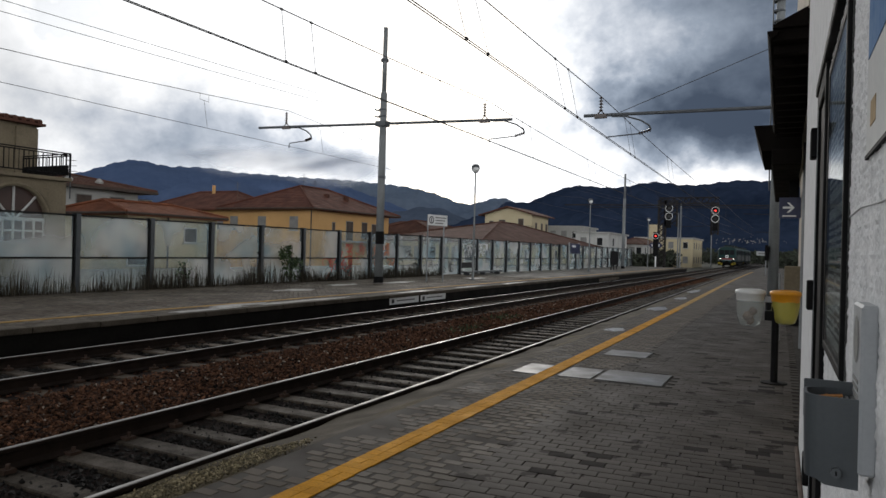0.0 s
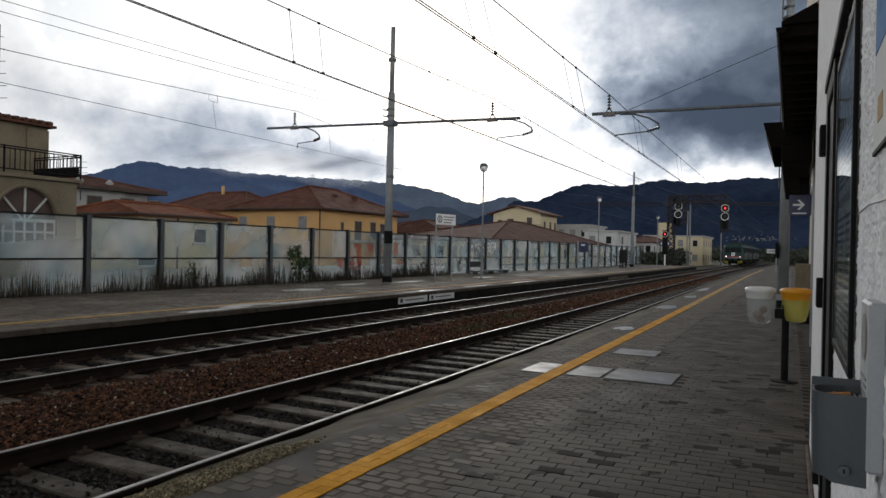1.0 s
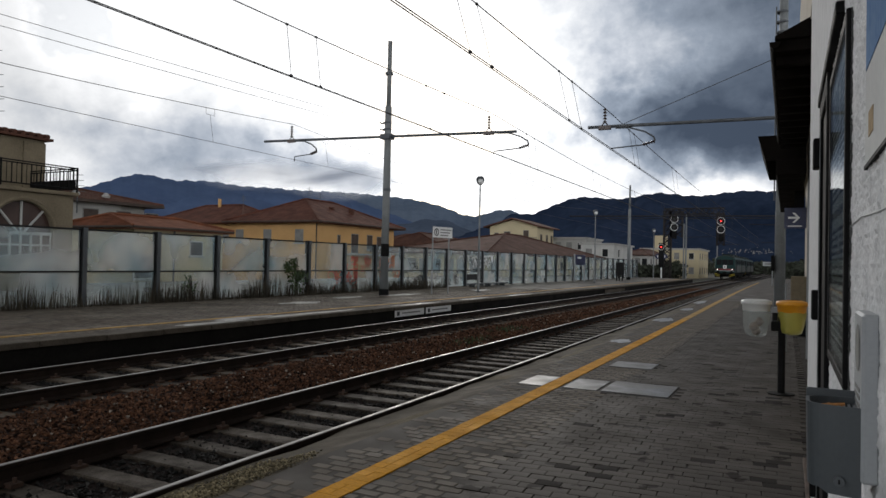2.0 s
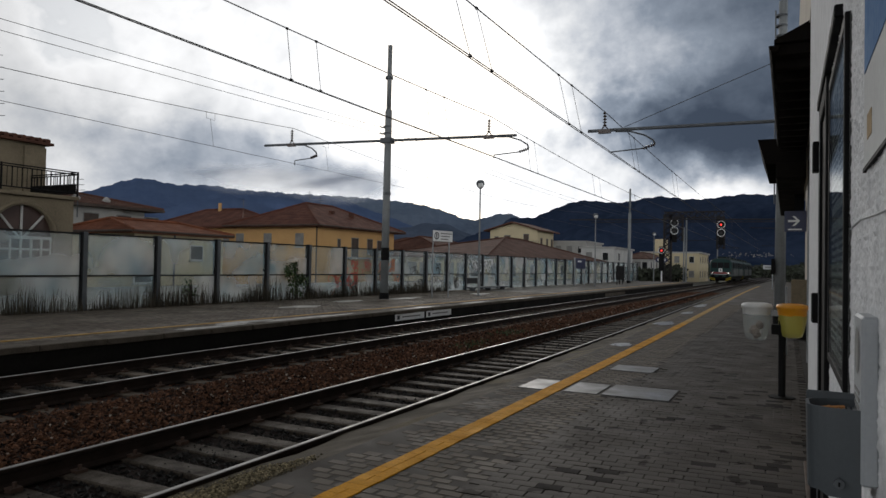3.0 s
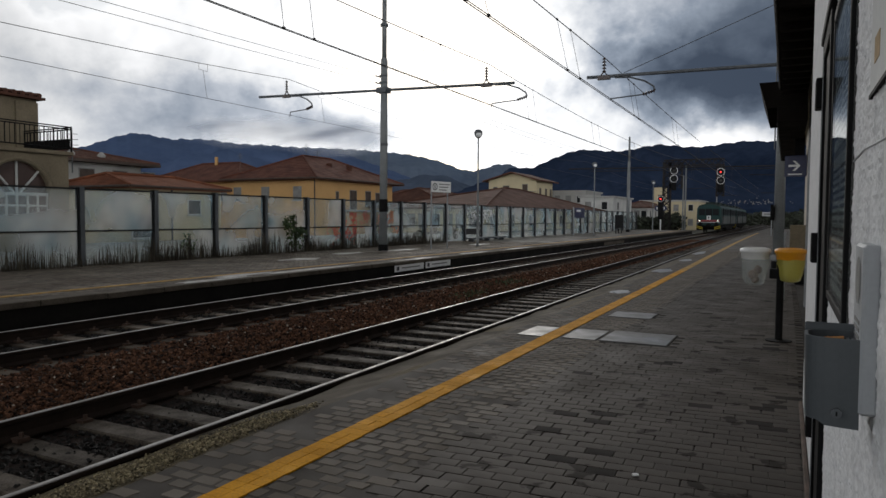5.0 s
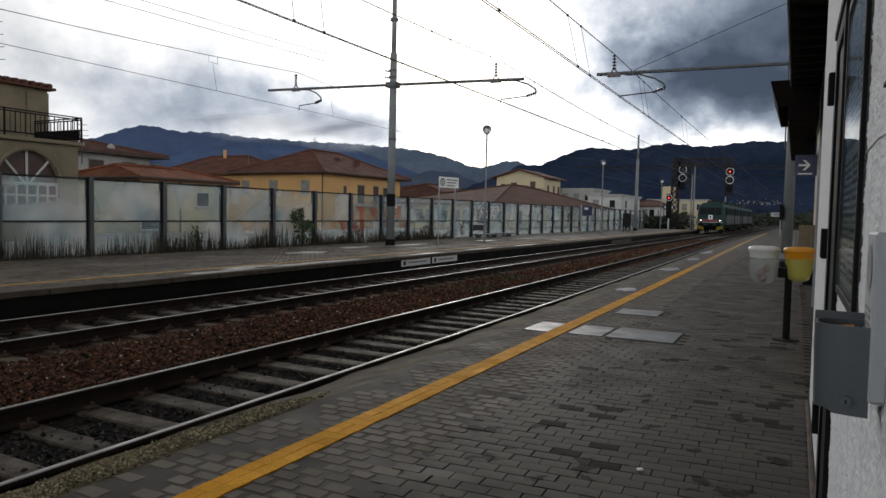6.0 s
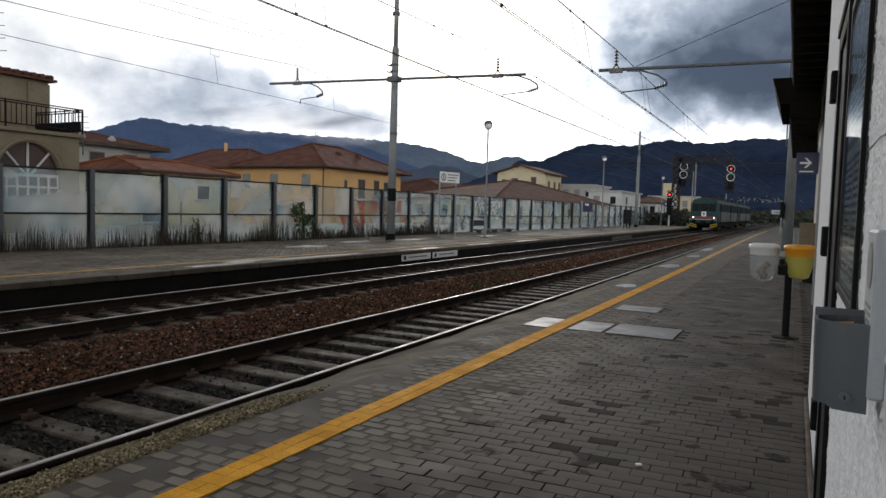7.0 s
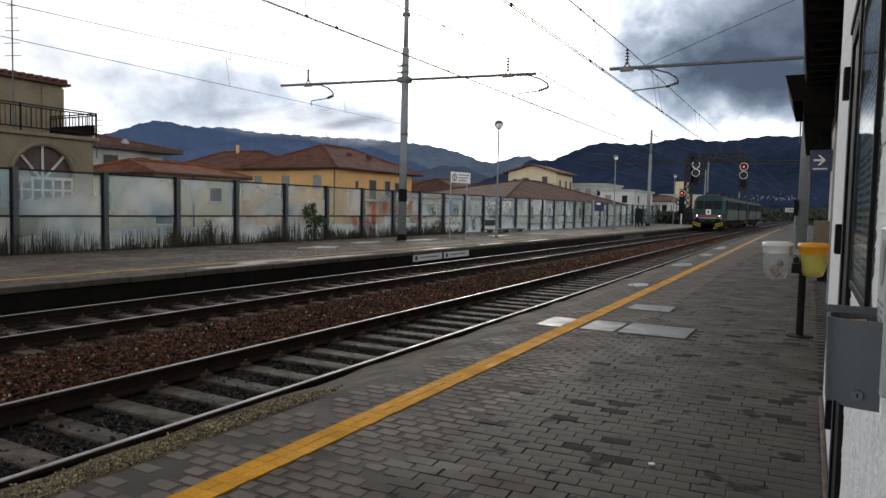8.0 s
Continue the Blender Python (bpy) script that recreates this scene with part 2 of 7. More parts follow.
M = dict(
    earth=material("earth", (0.045, 0.042, 0.030), 0.95, other=(0.030, 0.036, 0.018), scale=0.2, grain=4, bump=0.5, depth=0.05),
    bed=material("ballast_bed", (0.022, 0.013, 0.010), 0.95, other=(0.010, 0.007, 0.006), scale=3, grain=45, bump=0.9, depth=0.03, spec=0.15),
    stone=material("ballast_stone", (0.128, 0.060, 0.034), 0.9, other=(0.034, 0.017, 0.010), scale=8, grain=90, vary=1.0, island=True, spec=0.15),
    stone_pale=material("pale_stone", (0.34, 0.29, 0.24), 0.9, other=(0.18, 0.14, 0.11), scale=8, grain=90, vary=0.5, island=True, spec=0.2),
    stone_dark=material("oily_stone", (0.018, 0.016, 0.014), 0.8, other=(0.008, 0.008, 0.008), scale=8, grain=90, vary=0.7, island=True, spec=0.25),
    rail=material("rusty_rail", (0.024, 0.015, 0.011), 0.85, other=(0.013, 0.009, 0.007), scale=4, grain=60, bump=0.3, depth=0.004, spec=0.2),
    rail_top=material("polished_rail_head", (0.33, 0.32, 0.31), 0.48, metal=1.0, other=(0.22, 0.21, 0.20), scale=3, grain=40, bump=0.05, depth=0.001),
    sleeper=material("weathered_sleeper", (0.098, 0.082, 0.064), 0.8, other=(0.024, 0.018, 0.013), scale=6, grain=55, vary=0.3, bump=0.5, depth=0.01, wet=0.05, spec=0.2),
    clip=material("rusty_fastening", (0.075, 0.042, 0.028), 0.8, grain=90),
    paver=material("dark_paving_block", (0.060, 0.049, 0.040), 0.70, other=(0.034, 0.029, 0.024), blots=0.8, vary=0.13, scale=2.2, grain=120, bump=0.3, depth=0.003, spec=0.20, spread=0.8),
    paver_j=material("paving_block_field", (0.060, 0.049, 0.040), 0.70, other=(0.034, 0.029, 0.024), blots=0.8, vary=0.13, island=True, scale=2.2, grain=120, bump=0.3, depth=0.003, spec=0.20, spread=0.8),
    paver_lj=material("worn_block_field", (0.135, 0.116, 0.094), 0.80, other=(0.080, 0.068, 0.055), vary=0.16, island=True, scale=2.2, grain=120, bump=0.3, depth=0.003, spec=0.22, spread=0.8),
    joint=material("mortar_joint", (0.022, 0.019, 0.017), 0.9, other=(0.019, 0.0165, 0.014), scale=4, grain=80, bump=0.4, spec=0.2),
    yard=material("pale_yard_concrete", (0.30, 0.30, 0.29), 0.85, other=(0.17, 0.17, 0.165), scale=0.6, grain=12, bump=0.2, spec=0.3),
    mortar=material("worn_brown_mortar", (0.042, 0.034, 0.027), 0.8, other=(0.028, 0.023, 0.019), scale=2.5, grain=70, bump=0.4, depth=0.004, spec=0.3),
    concrete=material("old_concrete", (0.092, 0.074, 0.050), 0.85, other=(0.034, 0.028, 0.018), scale=2.5, grain=60, bump=0.6, depth=0.012, spec=0.2),
    gravel=material("exposed_aggregate", (0.160, 0.132, 0.080), 0.9, other=(0.056, 0.046, 0.028), scale=14, grain=70, bump=0.9, depth=0.02, spread=0.8, spec=0.2),
    yellow=material("worn_yellow_paint", (0.74, 0.355, 0.008), 0.8, other=(0.42, 0.19, 0.010), scale=3, grain=70, vary=0.08, island=True, bump=0.3, depth=0.004, spec=0.12),
    yellow_far=material("faded_yellow_paint", (0.50, 0.30, 0.07), 0.8, other=(0.25, 0.155, 0.055), scale=2, grain=40, spec=0.2),
    slab=material("damp_stone_slab", (0.100, 0.100, 0.098), 0.50, other=(0.062, 0.061, 0.060), scale=2.5, grain=40, bump=0.1, depth=0.003, wet=0.12, spec=0.35),
    pale_paving=material("pale_paving_patch", (0.36, 0.345, 0.32), 0.75, other=(0.17, 0.16, 0.145), scale=4, grain=30, bump=0.15, depth=0.003, wet=0.2),
    far_block=material("far_paving_block", (0.150, 0.122, 0.095), 0.85, other=(0.050, 0.042, 0.034), scale=0.9, grain=30, vary=0.3, island=True, bump=0.3, depth=0.004, wet=0.1, spec=0.18, spread=0.7),
    pebble=material("fine_gravel", (0.330, 0.280, 0.175), 0.9, other=(0.090, 0.076, 0.048), scale=20, grain=90, vary=0.7, island=True, bump=0, spec=0.2),
    paver_s=material("stained_paving_block", (0.028, 0.025, 0.023), 0.8, other=(0.017, 0.015, 0.014), vary=0.35, island=True, scale=2.2, grain=120, bump=0.3, depth=0.003, spec=0.05, spread=0.8),
    puddle=material("rain_film", (0.16, 0.16, 0.16), 0.32, other=(0.10, 0.10, 0.10), scale=3, grain=20, bump=0.08, depth=0.002),
    far_pave=material("far_paving", (0.066, 0.055, 0.044), 0.80, other=(0.040, 0.033, 0.026), scale=1.2, grain=9, bump=0.4, depth=0.01, wet=0.1, spec=0.25),
    dark_wall=material("near_black_platform_wall", (0.014, 0.0125, 0.011), 0.95, other=(0.007, 0.0065, 0.006), scale=1.5, grain=20, bump=0.4, spec=0.15),
    coping=material("stone_coping", (0.120, 0.101, 0.080), 0.9, other=(0.050, 0.043, 0.035), scale=2, grain=40, wet=0.05, spec=0.15),
    steel=material("galvanised_steel", (0.28, 0.29, 0.30), 0.55, metal=0.4, other=(0.20, 0.21, 0.22), scale=3, grain=40, bump=0.1),
    mast=material("grey_mast_paint", (0.20, 0.215, 0.22), 0.6, other=(0.13, 0.14, 0.145), scale=2, grain=30, bump=0.15),
    gasket_and_shade=material("black_gasket_and_recess_shade", (0.016, 0.017, 0.018), 0.7, other=(0.010, 0.011, 0.012), scale=4, grain=60, spec=0.25),
    post=material("dark_barrier_steel", (0.105, 0.115, 0.125), 0.6, other=(0.066, 0.072, 0.080), scale=3, grain=40, spec=0.3),
    black=material("black_enamel", (0.0065, 0.0065, 0.007), 0.75, other=(0.004, 0.004, 0.0045), scale=5, grain=60, bump=0.1, spec=0.15),
    wire=material("oxidised_copper", (0.050, 0.048, 0.050), 0.6, metal=0.3, bump=0),
    insul=material("brown_insulator", (0.05, 0.03, 0.025), 0.3, bump=0),
    plaster=material("white_roughcast", (0.74, 0.75, 0.76), 0.95, other=(0.50, 0.51, 0.52), scale=9, grain=95, bump=0.7, depth=0.006, spread=0.7, spec=0.2),
    plaster_top=material("cream_render", (0.55, 0.50, 0.42), 0.9, other=(0.42, 0.38, 0.32), scale=2, grain=60, bump=0.3),
    soffit=material("near_black_eave", (0.0085, 0.0065, 0.0055), 0.9, other=(0.005, 0.004, 0.0035), scale=3, grain=30, spec=0.1),
    gantry_steel=material("dark_gantry_steel", (0.030, 0.027, 0.026), 0.8, other=(0.018, 0.016, 0.016), scale=3, grain=30, spec=0.2),
    rust=material("rusty_strip", (0.085, 0.048, 0.030), 0.85, other=(0.04, 0.028, 0.022), scale=6, grain=60, bump=0.4),
    box_grey=material("slate_grey_enamel", (0.056, 0.066, 0.074), 0.5, other=(0.046, 0.055, 0.063), scale=4, grain=120, bump=0.08, depth=0.002),
    panel_grey=material("light_grey_metal", (0.36, 0.38, 0.395), 0.5, other=(0.31, 0.33, 0.345), scale=3, grain=100, bump=0.05, depth=0.002),
    ash=material("cigarette_ash", (0.06, 0.055, 0.05), 0.95, grain=120, bump=0.6),
    filter=material("cigarette_filter", (0.55, 0.25, 0.08), 0.8, grain=120, bump=0),
    paper=material("printed_paper", (0.60, 0.61, 0.60), 0.9, other=(0.52, 0.53, 0.53), scale=4, grain=60, bump=0.03, spec=0.1),
    ink=material("printing_ink", (0.06, 0.06, 0.07), 0.7, bump=0),
    poster_blue=material("poster_blue", (0.12, 0.20, 0.36), 0.95, other=(0.20, 0.29, 0.44), scale=3, grain=40, bump=0, spec=0.0),
    poster_tan=material("poster_tan", (0.55, 0.43, 0.29), 0.95, scale=3, grain=40, bump=0, spec=0.0),
    navy=material("navy_sign", (0.012, 0.020, 0.075), 0.4, bump=0),
    white=material("white_paint", (0.75, 0.76, 0.76), 0.55, other=(0.64, 0.65, 0.65), scale=4, grain=50, bump=0.05),
    bucket_w=material("white_plastic", (0.66, 0.67, 0.66), 0.4, other=(0.56, 0.57, 0.56), scale=5, grain=50, bump=0.05),
    bucket_y=material("orange_yellow_plastic", (0.68, 0.30, 0.010), 0.4, other=(0.58, 0.24, 0.010), scale=5, grain=50, bump=0.05),
    litter=material("crumpled_litter", (0.22, 0.15, 0.11), 0.8, other=(0.07, 0.045, 0.035), scale=14, grain=60, bump=0.6),
    sleeper_far=material("rusty_sleeper", (0.105, 0.084, 0.063), 0.85, other=(0.045, 0.034, 0.025), scale=5, grain=50, vary=0.4, bump=0.5, depth=0.01, spec=0.2),
    fan_glass=material("brown_fanlight_glass", (0.060, 0.034, 0.027), 0.4, other=(0.040, 0.024, 0.020), scale=2, bump=0, spec=0.25),
    roof_orange=material("orange_roof_tiles", (0.230, 0.082, 0.040), 0.9, other=(0.130, 0.050, 0.028), scale=1.2, grain=7, bump=0.6, depth=0.04, spec=0.2),
    roof_tile=material("clay_roof_tiles", (0.130, 0.047, 0.030), 0.9, other=(0.062, 0.028, 0.021), scale=1.2, grain=7, bump=0.6, depth=0.04, spec=0.2),
    roof_brown=material("brown_roof_tiles", (0.112, 0.047, 0.031), 0.9, other=(0.056, 0.028, 0.021), scale=0.9, grain=6, bump=0.6, depth=0.04, spec=0.2),
    ochre=material("ochre_render", (0.56, 0.34, 0.145), 0.9, other=(0.46, 0.28, 0.12), scale=0.6, grain=12, bump=0.1, spec=0.2),
    cream=material("cream_render_far", (0.50, 0.43, 0.28), 0.9, other=(0.42, 0.36, 0.24), scale=0.6, grain=12, bump=0.1),
    beige=material("stained_beige_render", (0.215, 0.178, 0.122), 0.9, other=(0.115, 0.096, 0.068), scale=0.9, grain=14, bump=0.15, spread=0.7, spec=0.2),
    grey_r=material("grey_render", (0.36, 0.36, 0.34), 0.9, other=(0.28, 0.28, 0.27), scale=0.6, grain=12, bump=0.1),
    whitewash=material("whitewash_far", (0.50, 0.50, 0.485), 0.9, other=(0.36, 0.36, 0.35), scale=0.6, grain=12, bump=0.1),
    pane=material("dark_window_pane", (0.010, 0.011, 0.013), 0.45, other=(0.014, 0.015, 0.017), scale=1, bump=0, spec=0.06),
    shutter=material("grey_shutter", (0.22, 0.22, 0.215), 0.7, scale=2, grain=30),
    shutter_brown=material("brown_shutter", (0.06, 0.04, 0.03), 0.7, scale=2, grain=30),
    # distance haze is painted into the hill colours: bluer and paler farther off
    mount_a=material("haze_tinted_blue_hills", (0.078, 0.115, 0.205), 1.0, other=(0.060, 0.092, 0.172), scale=0.004, grain=0.03, bump=0, spec=0.0),
    mount_c=material("haze_tinted_foothills", (0.082, 0.105, 0.150), 1.0, other=(0.055, 0.074, 0.110), scale=0.005, grain=0.04, bump=0, spec=0.0),
    mount_d=material("haze_tinted_pale_hills", (0.125, 0.160, 0.218), 1.0, other=(0.090, 0.122, 0.178), scale=0.004, grain=0.03, bump=0, spec=0.0),
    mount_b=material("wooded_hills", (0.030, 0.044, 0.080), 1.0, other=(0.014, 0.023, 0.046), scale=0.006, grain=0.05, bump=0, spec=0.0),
    grass=material("dry_grass", (0.060, 0.050, 0.034), 0.9, other=(0.030, 0.026, 0.018), scale=2, grain=20, vary=0.5, island=True, bump=0),
    leaf=material("green_leaves", (0.050, 0.085, 0.030), 0.8, other=(0.030, 0.050, 0.020), scale=3, grain=20, vary=0.5, island=True, bump=0),
    leaf_dark=material("dark_foliage", (0.030, 0.038, 0.022), 0.9, other=(0.018, 0.022, 0.014), scale=1, grain=8, vary=0.5, island=True, bump=0),
    bark=material("bark", (0.05, 0.04, 0.032), 0.9, scale=5, grain=30),
    train_green=material("train_green", (0.0032, 0.0265, 0.0275), 0.5, other=(0.004, 0.033, 0.030), scale=1, grain=12, bump=0.03, spec=0.25),
    train_white=material("train_white", (0.105, 0.110, 0.108), 0.6, other=(0.07, 0.077, 0.074), scale=1, grain=12, bump=0.03, spec=0.2),
    train_roof=material("train_roof", (0.020, 0.030, 0.029), 0.85, scale=1, grain=12, spec=0.15),
    train_red=material("train_red", (0.24, 0.018, 0.025), 0.45, bump=0),
    train_dark=material("train_underframe", (0.008, 0.0075, 0.007), 0.9, scale=3, grain=20, spec=0.15),
    hazard=material("hazard_yellow", (0.42, 0.33, 0.03), 0.7, bump=0, spec=0.2),
    headlight=material("lit_headlight", (0.9, 0.9, 0.85), 0.3, emit=(1.0, 0.96, 0.82), strength=3.5, bump=0),
    red_light=material("lit_red_signal", (0.5, 0.02, 0.02), 0.3, emit=(1.0, 0.04, 0.035), strength=3.0, bump=0),
    lens_dark=material("unlit_signal_lens", (0.02, 0.02, 0.025), 0.2, bump=0),
    spray_red=material("red_spray_paint", (0.50, 0.055, 0.035), 0.7, scale=5, grain=40, bump=0),
    spray_orange=material("orange_spray_paint", (0.56, 0.21, 0.11), 0.7, scale=5, grain=40, bump=0),
    spray_black=material("black_spray_paint", (0.020, 0.020, 0.022), 0.7, bump=0),
    spray_blue=material("pale_spray_paint", (0.30, 0.36, 0.42), 0.7, bump=0),
)


def glass(name, tint, rough, clear, mottled=0.0, second=None):
    """Sheet glass: a clear part and a glossy or frosted part."""
    m = bpy.data.materials.new(name)
    m.use_nodes = True
    n, l = m.node_tree.nodes, m.node_tree.links
    p = n["Principled BSDF"]
    p.inputs["Base Color"].default_value = (*tint, 1)
    p.inputs["Roughness"].default_value = rough
    tr = n.new("ShaderNodeBsdfTransparent")
    tr.inputs[0].default_value = (0.92, 0.96, 0.95, 1)
    mx = n.new("ShaderNodeMixShader")
    co = n.new("ShaderNodeTexCoord").outputs["Object"]
    nz = n.new("ShaderNodeTexNoise")
    nz.inputs["Scale"].default_value, nz.inputs["Detail"].default_value = 0.6, 2.5
    l.new(co, nz.inputs["Vector"])
    mr = n.new("ShaderNodeMapRange")
    l.new(nz.outputs[0], mr.inputs[0])
    mr.inputs[1].default_value, mr.inputs[2].default_value = 0.3, 0.7
    mr.interpolation_type = "SMOOTHSTEP"
    mr.inputs[3].default_value, mr.inputs[4].default_value = clear + mottled, max(0.0, clear - mottled)
    l.new(mr.outputs[0], mx.inputs[0])
    if second:
        # sky reflections painted as broad soft clouds of a second tint, different on every sheet
        shift = n.new("ShaderNodeVectorMath")
        shift.operation = "ADD"
        spread = n.new("ShaderNodeVectorMath")
        spread.operation = "SCALE"
        spread.inputs[0].default_value = (31.0, 17.0, 23.0)
        l.new(n.new("ShaderNodeObjectInfo").outputs["Random"], spread.inputs["Scale"])
        l.new(co, shift.inputs[0])
        l.new(spread.outputs[0], shift.inputs[1])
        l.new(shift.outputs[0], nz.inputs["Vector"])
        broad = n.new("ShaderNodeTexNoise")
        broad.inputs["Scale"].default_value, broad.inputs["Detail"].default_value = 0.75, 2
        l.new(shift.outputs[0], broad.inputs["Vector"])
        br = n.new("ShaderNodeMapRange")
        l.new(broad.outputs[0], br.inputs[0])
        br.interpolation_type = "SMOOTHSTEP"
        br.inputs[1].default_value, br.inputs[2].default_value = 0.30, 0.70
        cm = n.new("ShaderNodeMix")
        cm.data_type = "RGBA"
        l.new(br.outputs[0], cm.inputs[0])
        cm.inputs[6].default_value, cm.inputs[7].default_value = (*tint, 1), (*second, 1)
        l.new(cm.outputs[2], p.inputs["Base Color"])
    l.new(p.outputs[0], mx.inputs[1])
    l.new(tr.outputs[0], mx.inputs[2])
    l.new(mx.outputs[0], n["Material Output"].inputs[0])
    return m


# whitish and bluish tints stand for the sky mirrored in the panes
M["barrier_glass"] = glass("weathered_glass_painted_sky", (0.86, 0.85, 0.85), 0.12, 0.70, 0.18, (0.44, 0.60, 0.68))
M["board_glass"] = glass("display_glass", (0.10, 0.11, 0.12), 0.03, 0.55)
M["bag_clear"] = glass("clear_plastic_bag", (0.72, 0.74, 0.74), 0.3, 0.82, 0.12)
M["bag_yellow"] = glass("yellow_plastic_bag", (0.56, 0.50, 0.10), 0.35, 0.48, 0.12)


def vapour():
    """Low cloud: ragged white vapour that thins towards its rim."""
    m = bpy.data.materials.new("low_cloud")
    m.use_nodes = True
    n, l = m.node_tree.nodes, m.node_tree.links
    p = n["Principled BSDF"]
    p.inputs["Base Color"].default_value = (0.80, 0.83, 0.88, 1)
    p.inputs["Roughness"].default_value, p.inputs["Specular IOR Level"].default_value = 1.0, 0.0
    uv = n.new("ShaderNodeAttribute")
    uv.attribute_name = "cloud_body"
    nz = n.new("ShaderNodeTexNoise")
    nz.inputs["Scale"].default_value, nz.inputs["Detail"].default_value, nz.inputs["Roughness"].default_value = 0.0032, 7, 0.55
    l.new(n.new("ShaderNodeTexCoord").outputs["Object"], nz.inputs["Vector"])
    ad = n.new("ShaderNodeMath")
    ad.operation = "MULTIPLY_ADD"
    l.new(uv.outputs["Fac"], ad.inputs[0])
    ad.inputs[1].default_value = 1.6
    l.new(nz.outputs[0], ad.inputs[2])
    mr = n.new("ShaderNodeMapRange")
    mr.inputs[1].default_value, mr.inputs[2].default_value = 0.80, 2.00
    l.new(ad.outputs[0], mr.inputs[0])
    # light from behind shines through the cloud
    through_light = n.new("ShaderNodeBsdfTranslucent")
    through_light.inputs[0].default_value = (0.88, 0.91, 0.96, 1)
    body, whole = n.new("ShaderNodeMixShader"), n.new("ShaderNodeMixShader")
    body.inputs[0].default_value = 0.82
    l.new(p.outputs[0], body.inputs[1])
    l.new(through_light.outputs[0], body.inputs[2])
    clear = n.new("ShaderNodeBsdfTransparent")
    l.new(mr.outputs[0], whole.inputs[0])
    l.new(clear.outputs[0], whole.inputs[1])
    l.new(body.outputs[0], whole.inputs[2])
    l.new(whole.outputs[0], n["Material Output"].inputs[0])
    return m


M["vapour"] = vapour()


# ---- building blocks ----
def empty(name, at=(0, 0, 0), turn=0.0, **tags):
    ob = new(name)
    ob.matrix_basis = pose(*at, 0, 0, turn)
    return tagged(ob, **tags)


def part(name, bm, mat, parent=None, label="", smooth=False):
    me = bpy.data.meshes.new(name)
    bm.normal_update()
    bm.to_mesh(me)
    bm.free()
    for m in (mat if isinstance(mat, (list, tuple)) else [mat]):
        me.materials.append(m)
    if smooth:
        for p in me.polygons:
            p.use_smooth = True
    ob = new(name, me)
    ob.parent = parent
    return tagged(ob, label=label)


def shared(name, me, parent, at, turn=0.0):
    ob = new(name, me)
    ob.parent = parent
    ob.matrix_basis = pose(*at, 0, 0, turn)
    return ob


def box(bm, x0, x1, y0, y1, z0, z1, bevel=0.0, mi=0):
    vs = [bm.verts.new((x, y, z)) for z in (z0, z1) for y in (y0, y1) for x in (x0, x1)]
    fs = [bm.faces.new([vs[i] for i in q]) for q in ((0, 2, 3, 1), (4, 5, 7, 6), (0, 1, 5, 4), (2, 6, 7, 3), (0, 4, 6, 2), (1, 3, 7, 5))]
    for f in fs:
        f.material_index = mi
    if bevel:
        es = {e for f in fs for e in f.edges}
        r = bmesh.ops.bevel(bm, geom=list(es), offset=bevel, segments=1, affect="EDGES", profile=0.5)
        for f in r["faces"]:
            f.material_index = mi
    return bm


def rod(bm, a, b, r0, r1=None, seg=10, mi=0, caps=True):
    a, b = Vector(a), Vector(b)
    r1 = r0 if r1 is None else r1
    d = (b - a).normalized()
    u = d.orthogonal().normalized()
    v = d.cross(u)
    ra, rb = [], []
    for i in range(seg):
        t = 2 * math.pi * i / seg
        o = u * math.cos(t) + v * math.sin(t)
        ra.append(bm.verts.new(a + o * r0))
        rb.append(bm.verts.new(b + o * r1))
    for i in range(seg):
        j = (i + 1) % seg
        bm.faces.new((ra[i], ra[j], rb[j], rb[i])).material_index = mi
    if caps:
        bm.faces.new(ra[::-1]).material_index = mi
        bm.faces.new(rb).material_index = mi
    return bm


def chain(bm, pts, r, seg=6, mi=0):
    """A tube through a row of points."""
    pts = [Vector(p) for p in pts]
    rings = []
    for i, p in enumerate(pts):
        d = (pts[min(i + 1, len(pts) - 1)] - pts[max(i - 1, 0)]).normalized()
        u = d.cross(Vector((0, 0, 1)))
        u = u.normalized() if u.length > 1e-3 else Vector((1, 0, 0))
        v = d.cross(u)
        rings.append([bm.verts.new(p + (u * math.cos(2 * math.pi * k / seg) + v * math.sin(2 * math.pi * k / seg)) * r) for k in range(seg)])
    for a, b in zip(rings, rings[1:]):
        for k in range(seg):
            bm.faces.new((a[k], a[(k + 1) % seg], b[(k + 1) % seg], b[k])).material_index = mi
    bm.faces.new(rings[0][::-1]).material_index = mi
    bm.faces.new(rings[-1]).material_index = mi
    return bm


def lathe(bm, at, profile, seg=20, mi=0, squash=1.0):
    """Turn a profile of (radius, height) about the upright through at."""
    rings = []
    for r, z in profile:
        rings.append([bm.verts.new((at[0] + r * math.cos(2 * math.pi * k / seg), at[1] + squash * r * math.sin(2 * math.pi * k / seg), at[2] + z)) for k in range(seg)])
    for a, b in zip(rings, rings[1:]):
        for k in range(seg):
            bm.faces.new((a[k], a[(k + 1) % seg], b[(k + 1) % seg], b[k])).material_index = mi
    return bm


def poly(bm, pts, mi=0):
    f = bm.faces.new([bm.verts.new(p) for p in pts])
    f.material_index = mi
    return f


def B():
    return bmesh.new()


def slab_of(name, x0, x1, y0, y1, z0, z1, mat, parent=None, bevel=0.0, label=""):
    return part(name, box(B(), x0, x1, y0, y1, z0, z1, bevel), mat, parent, label)
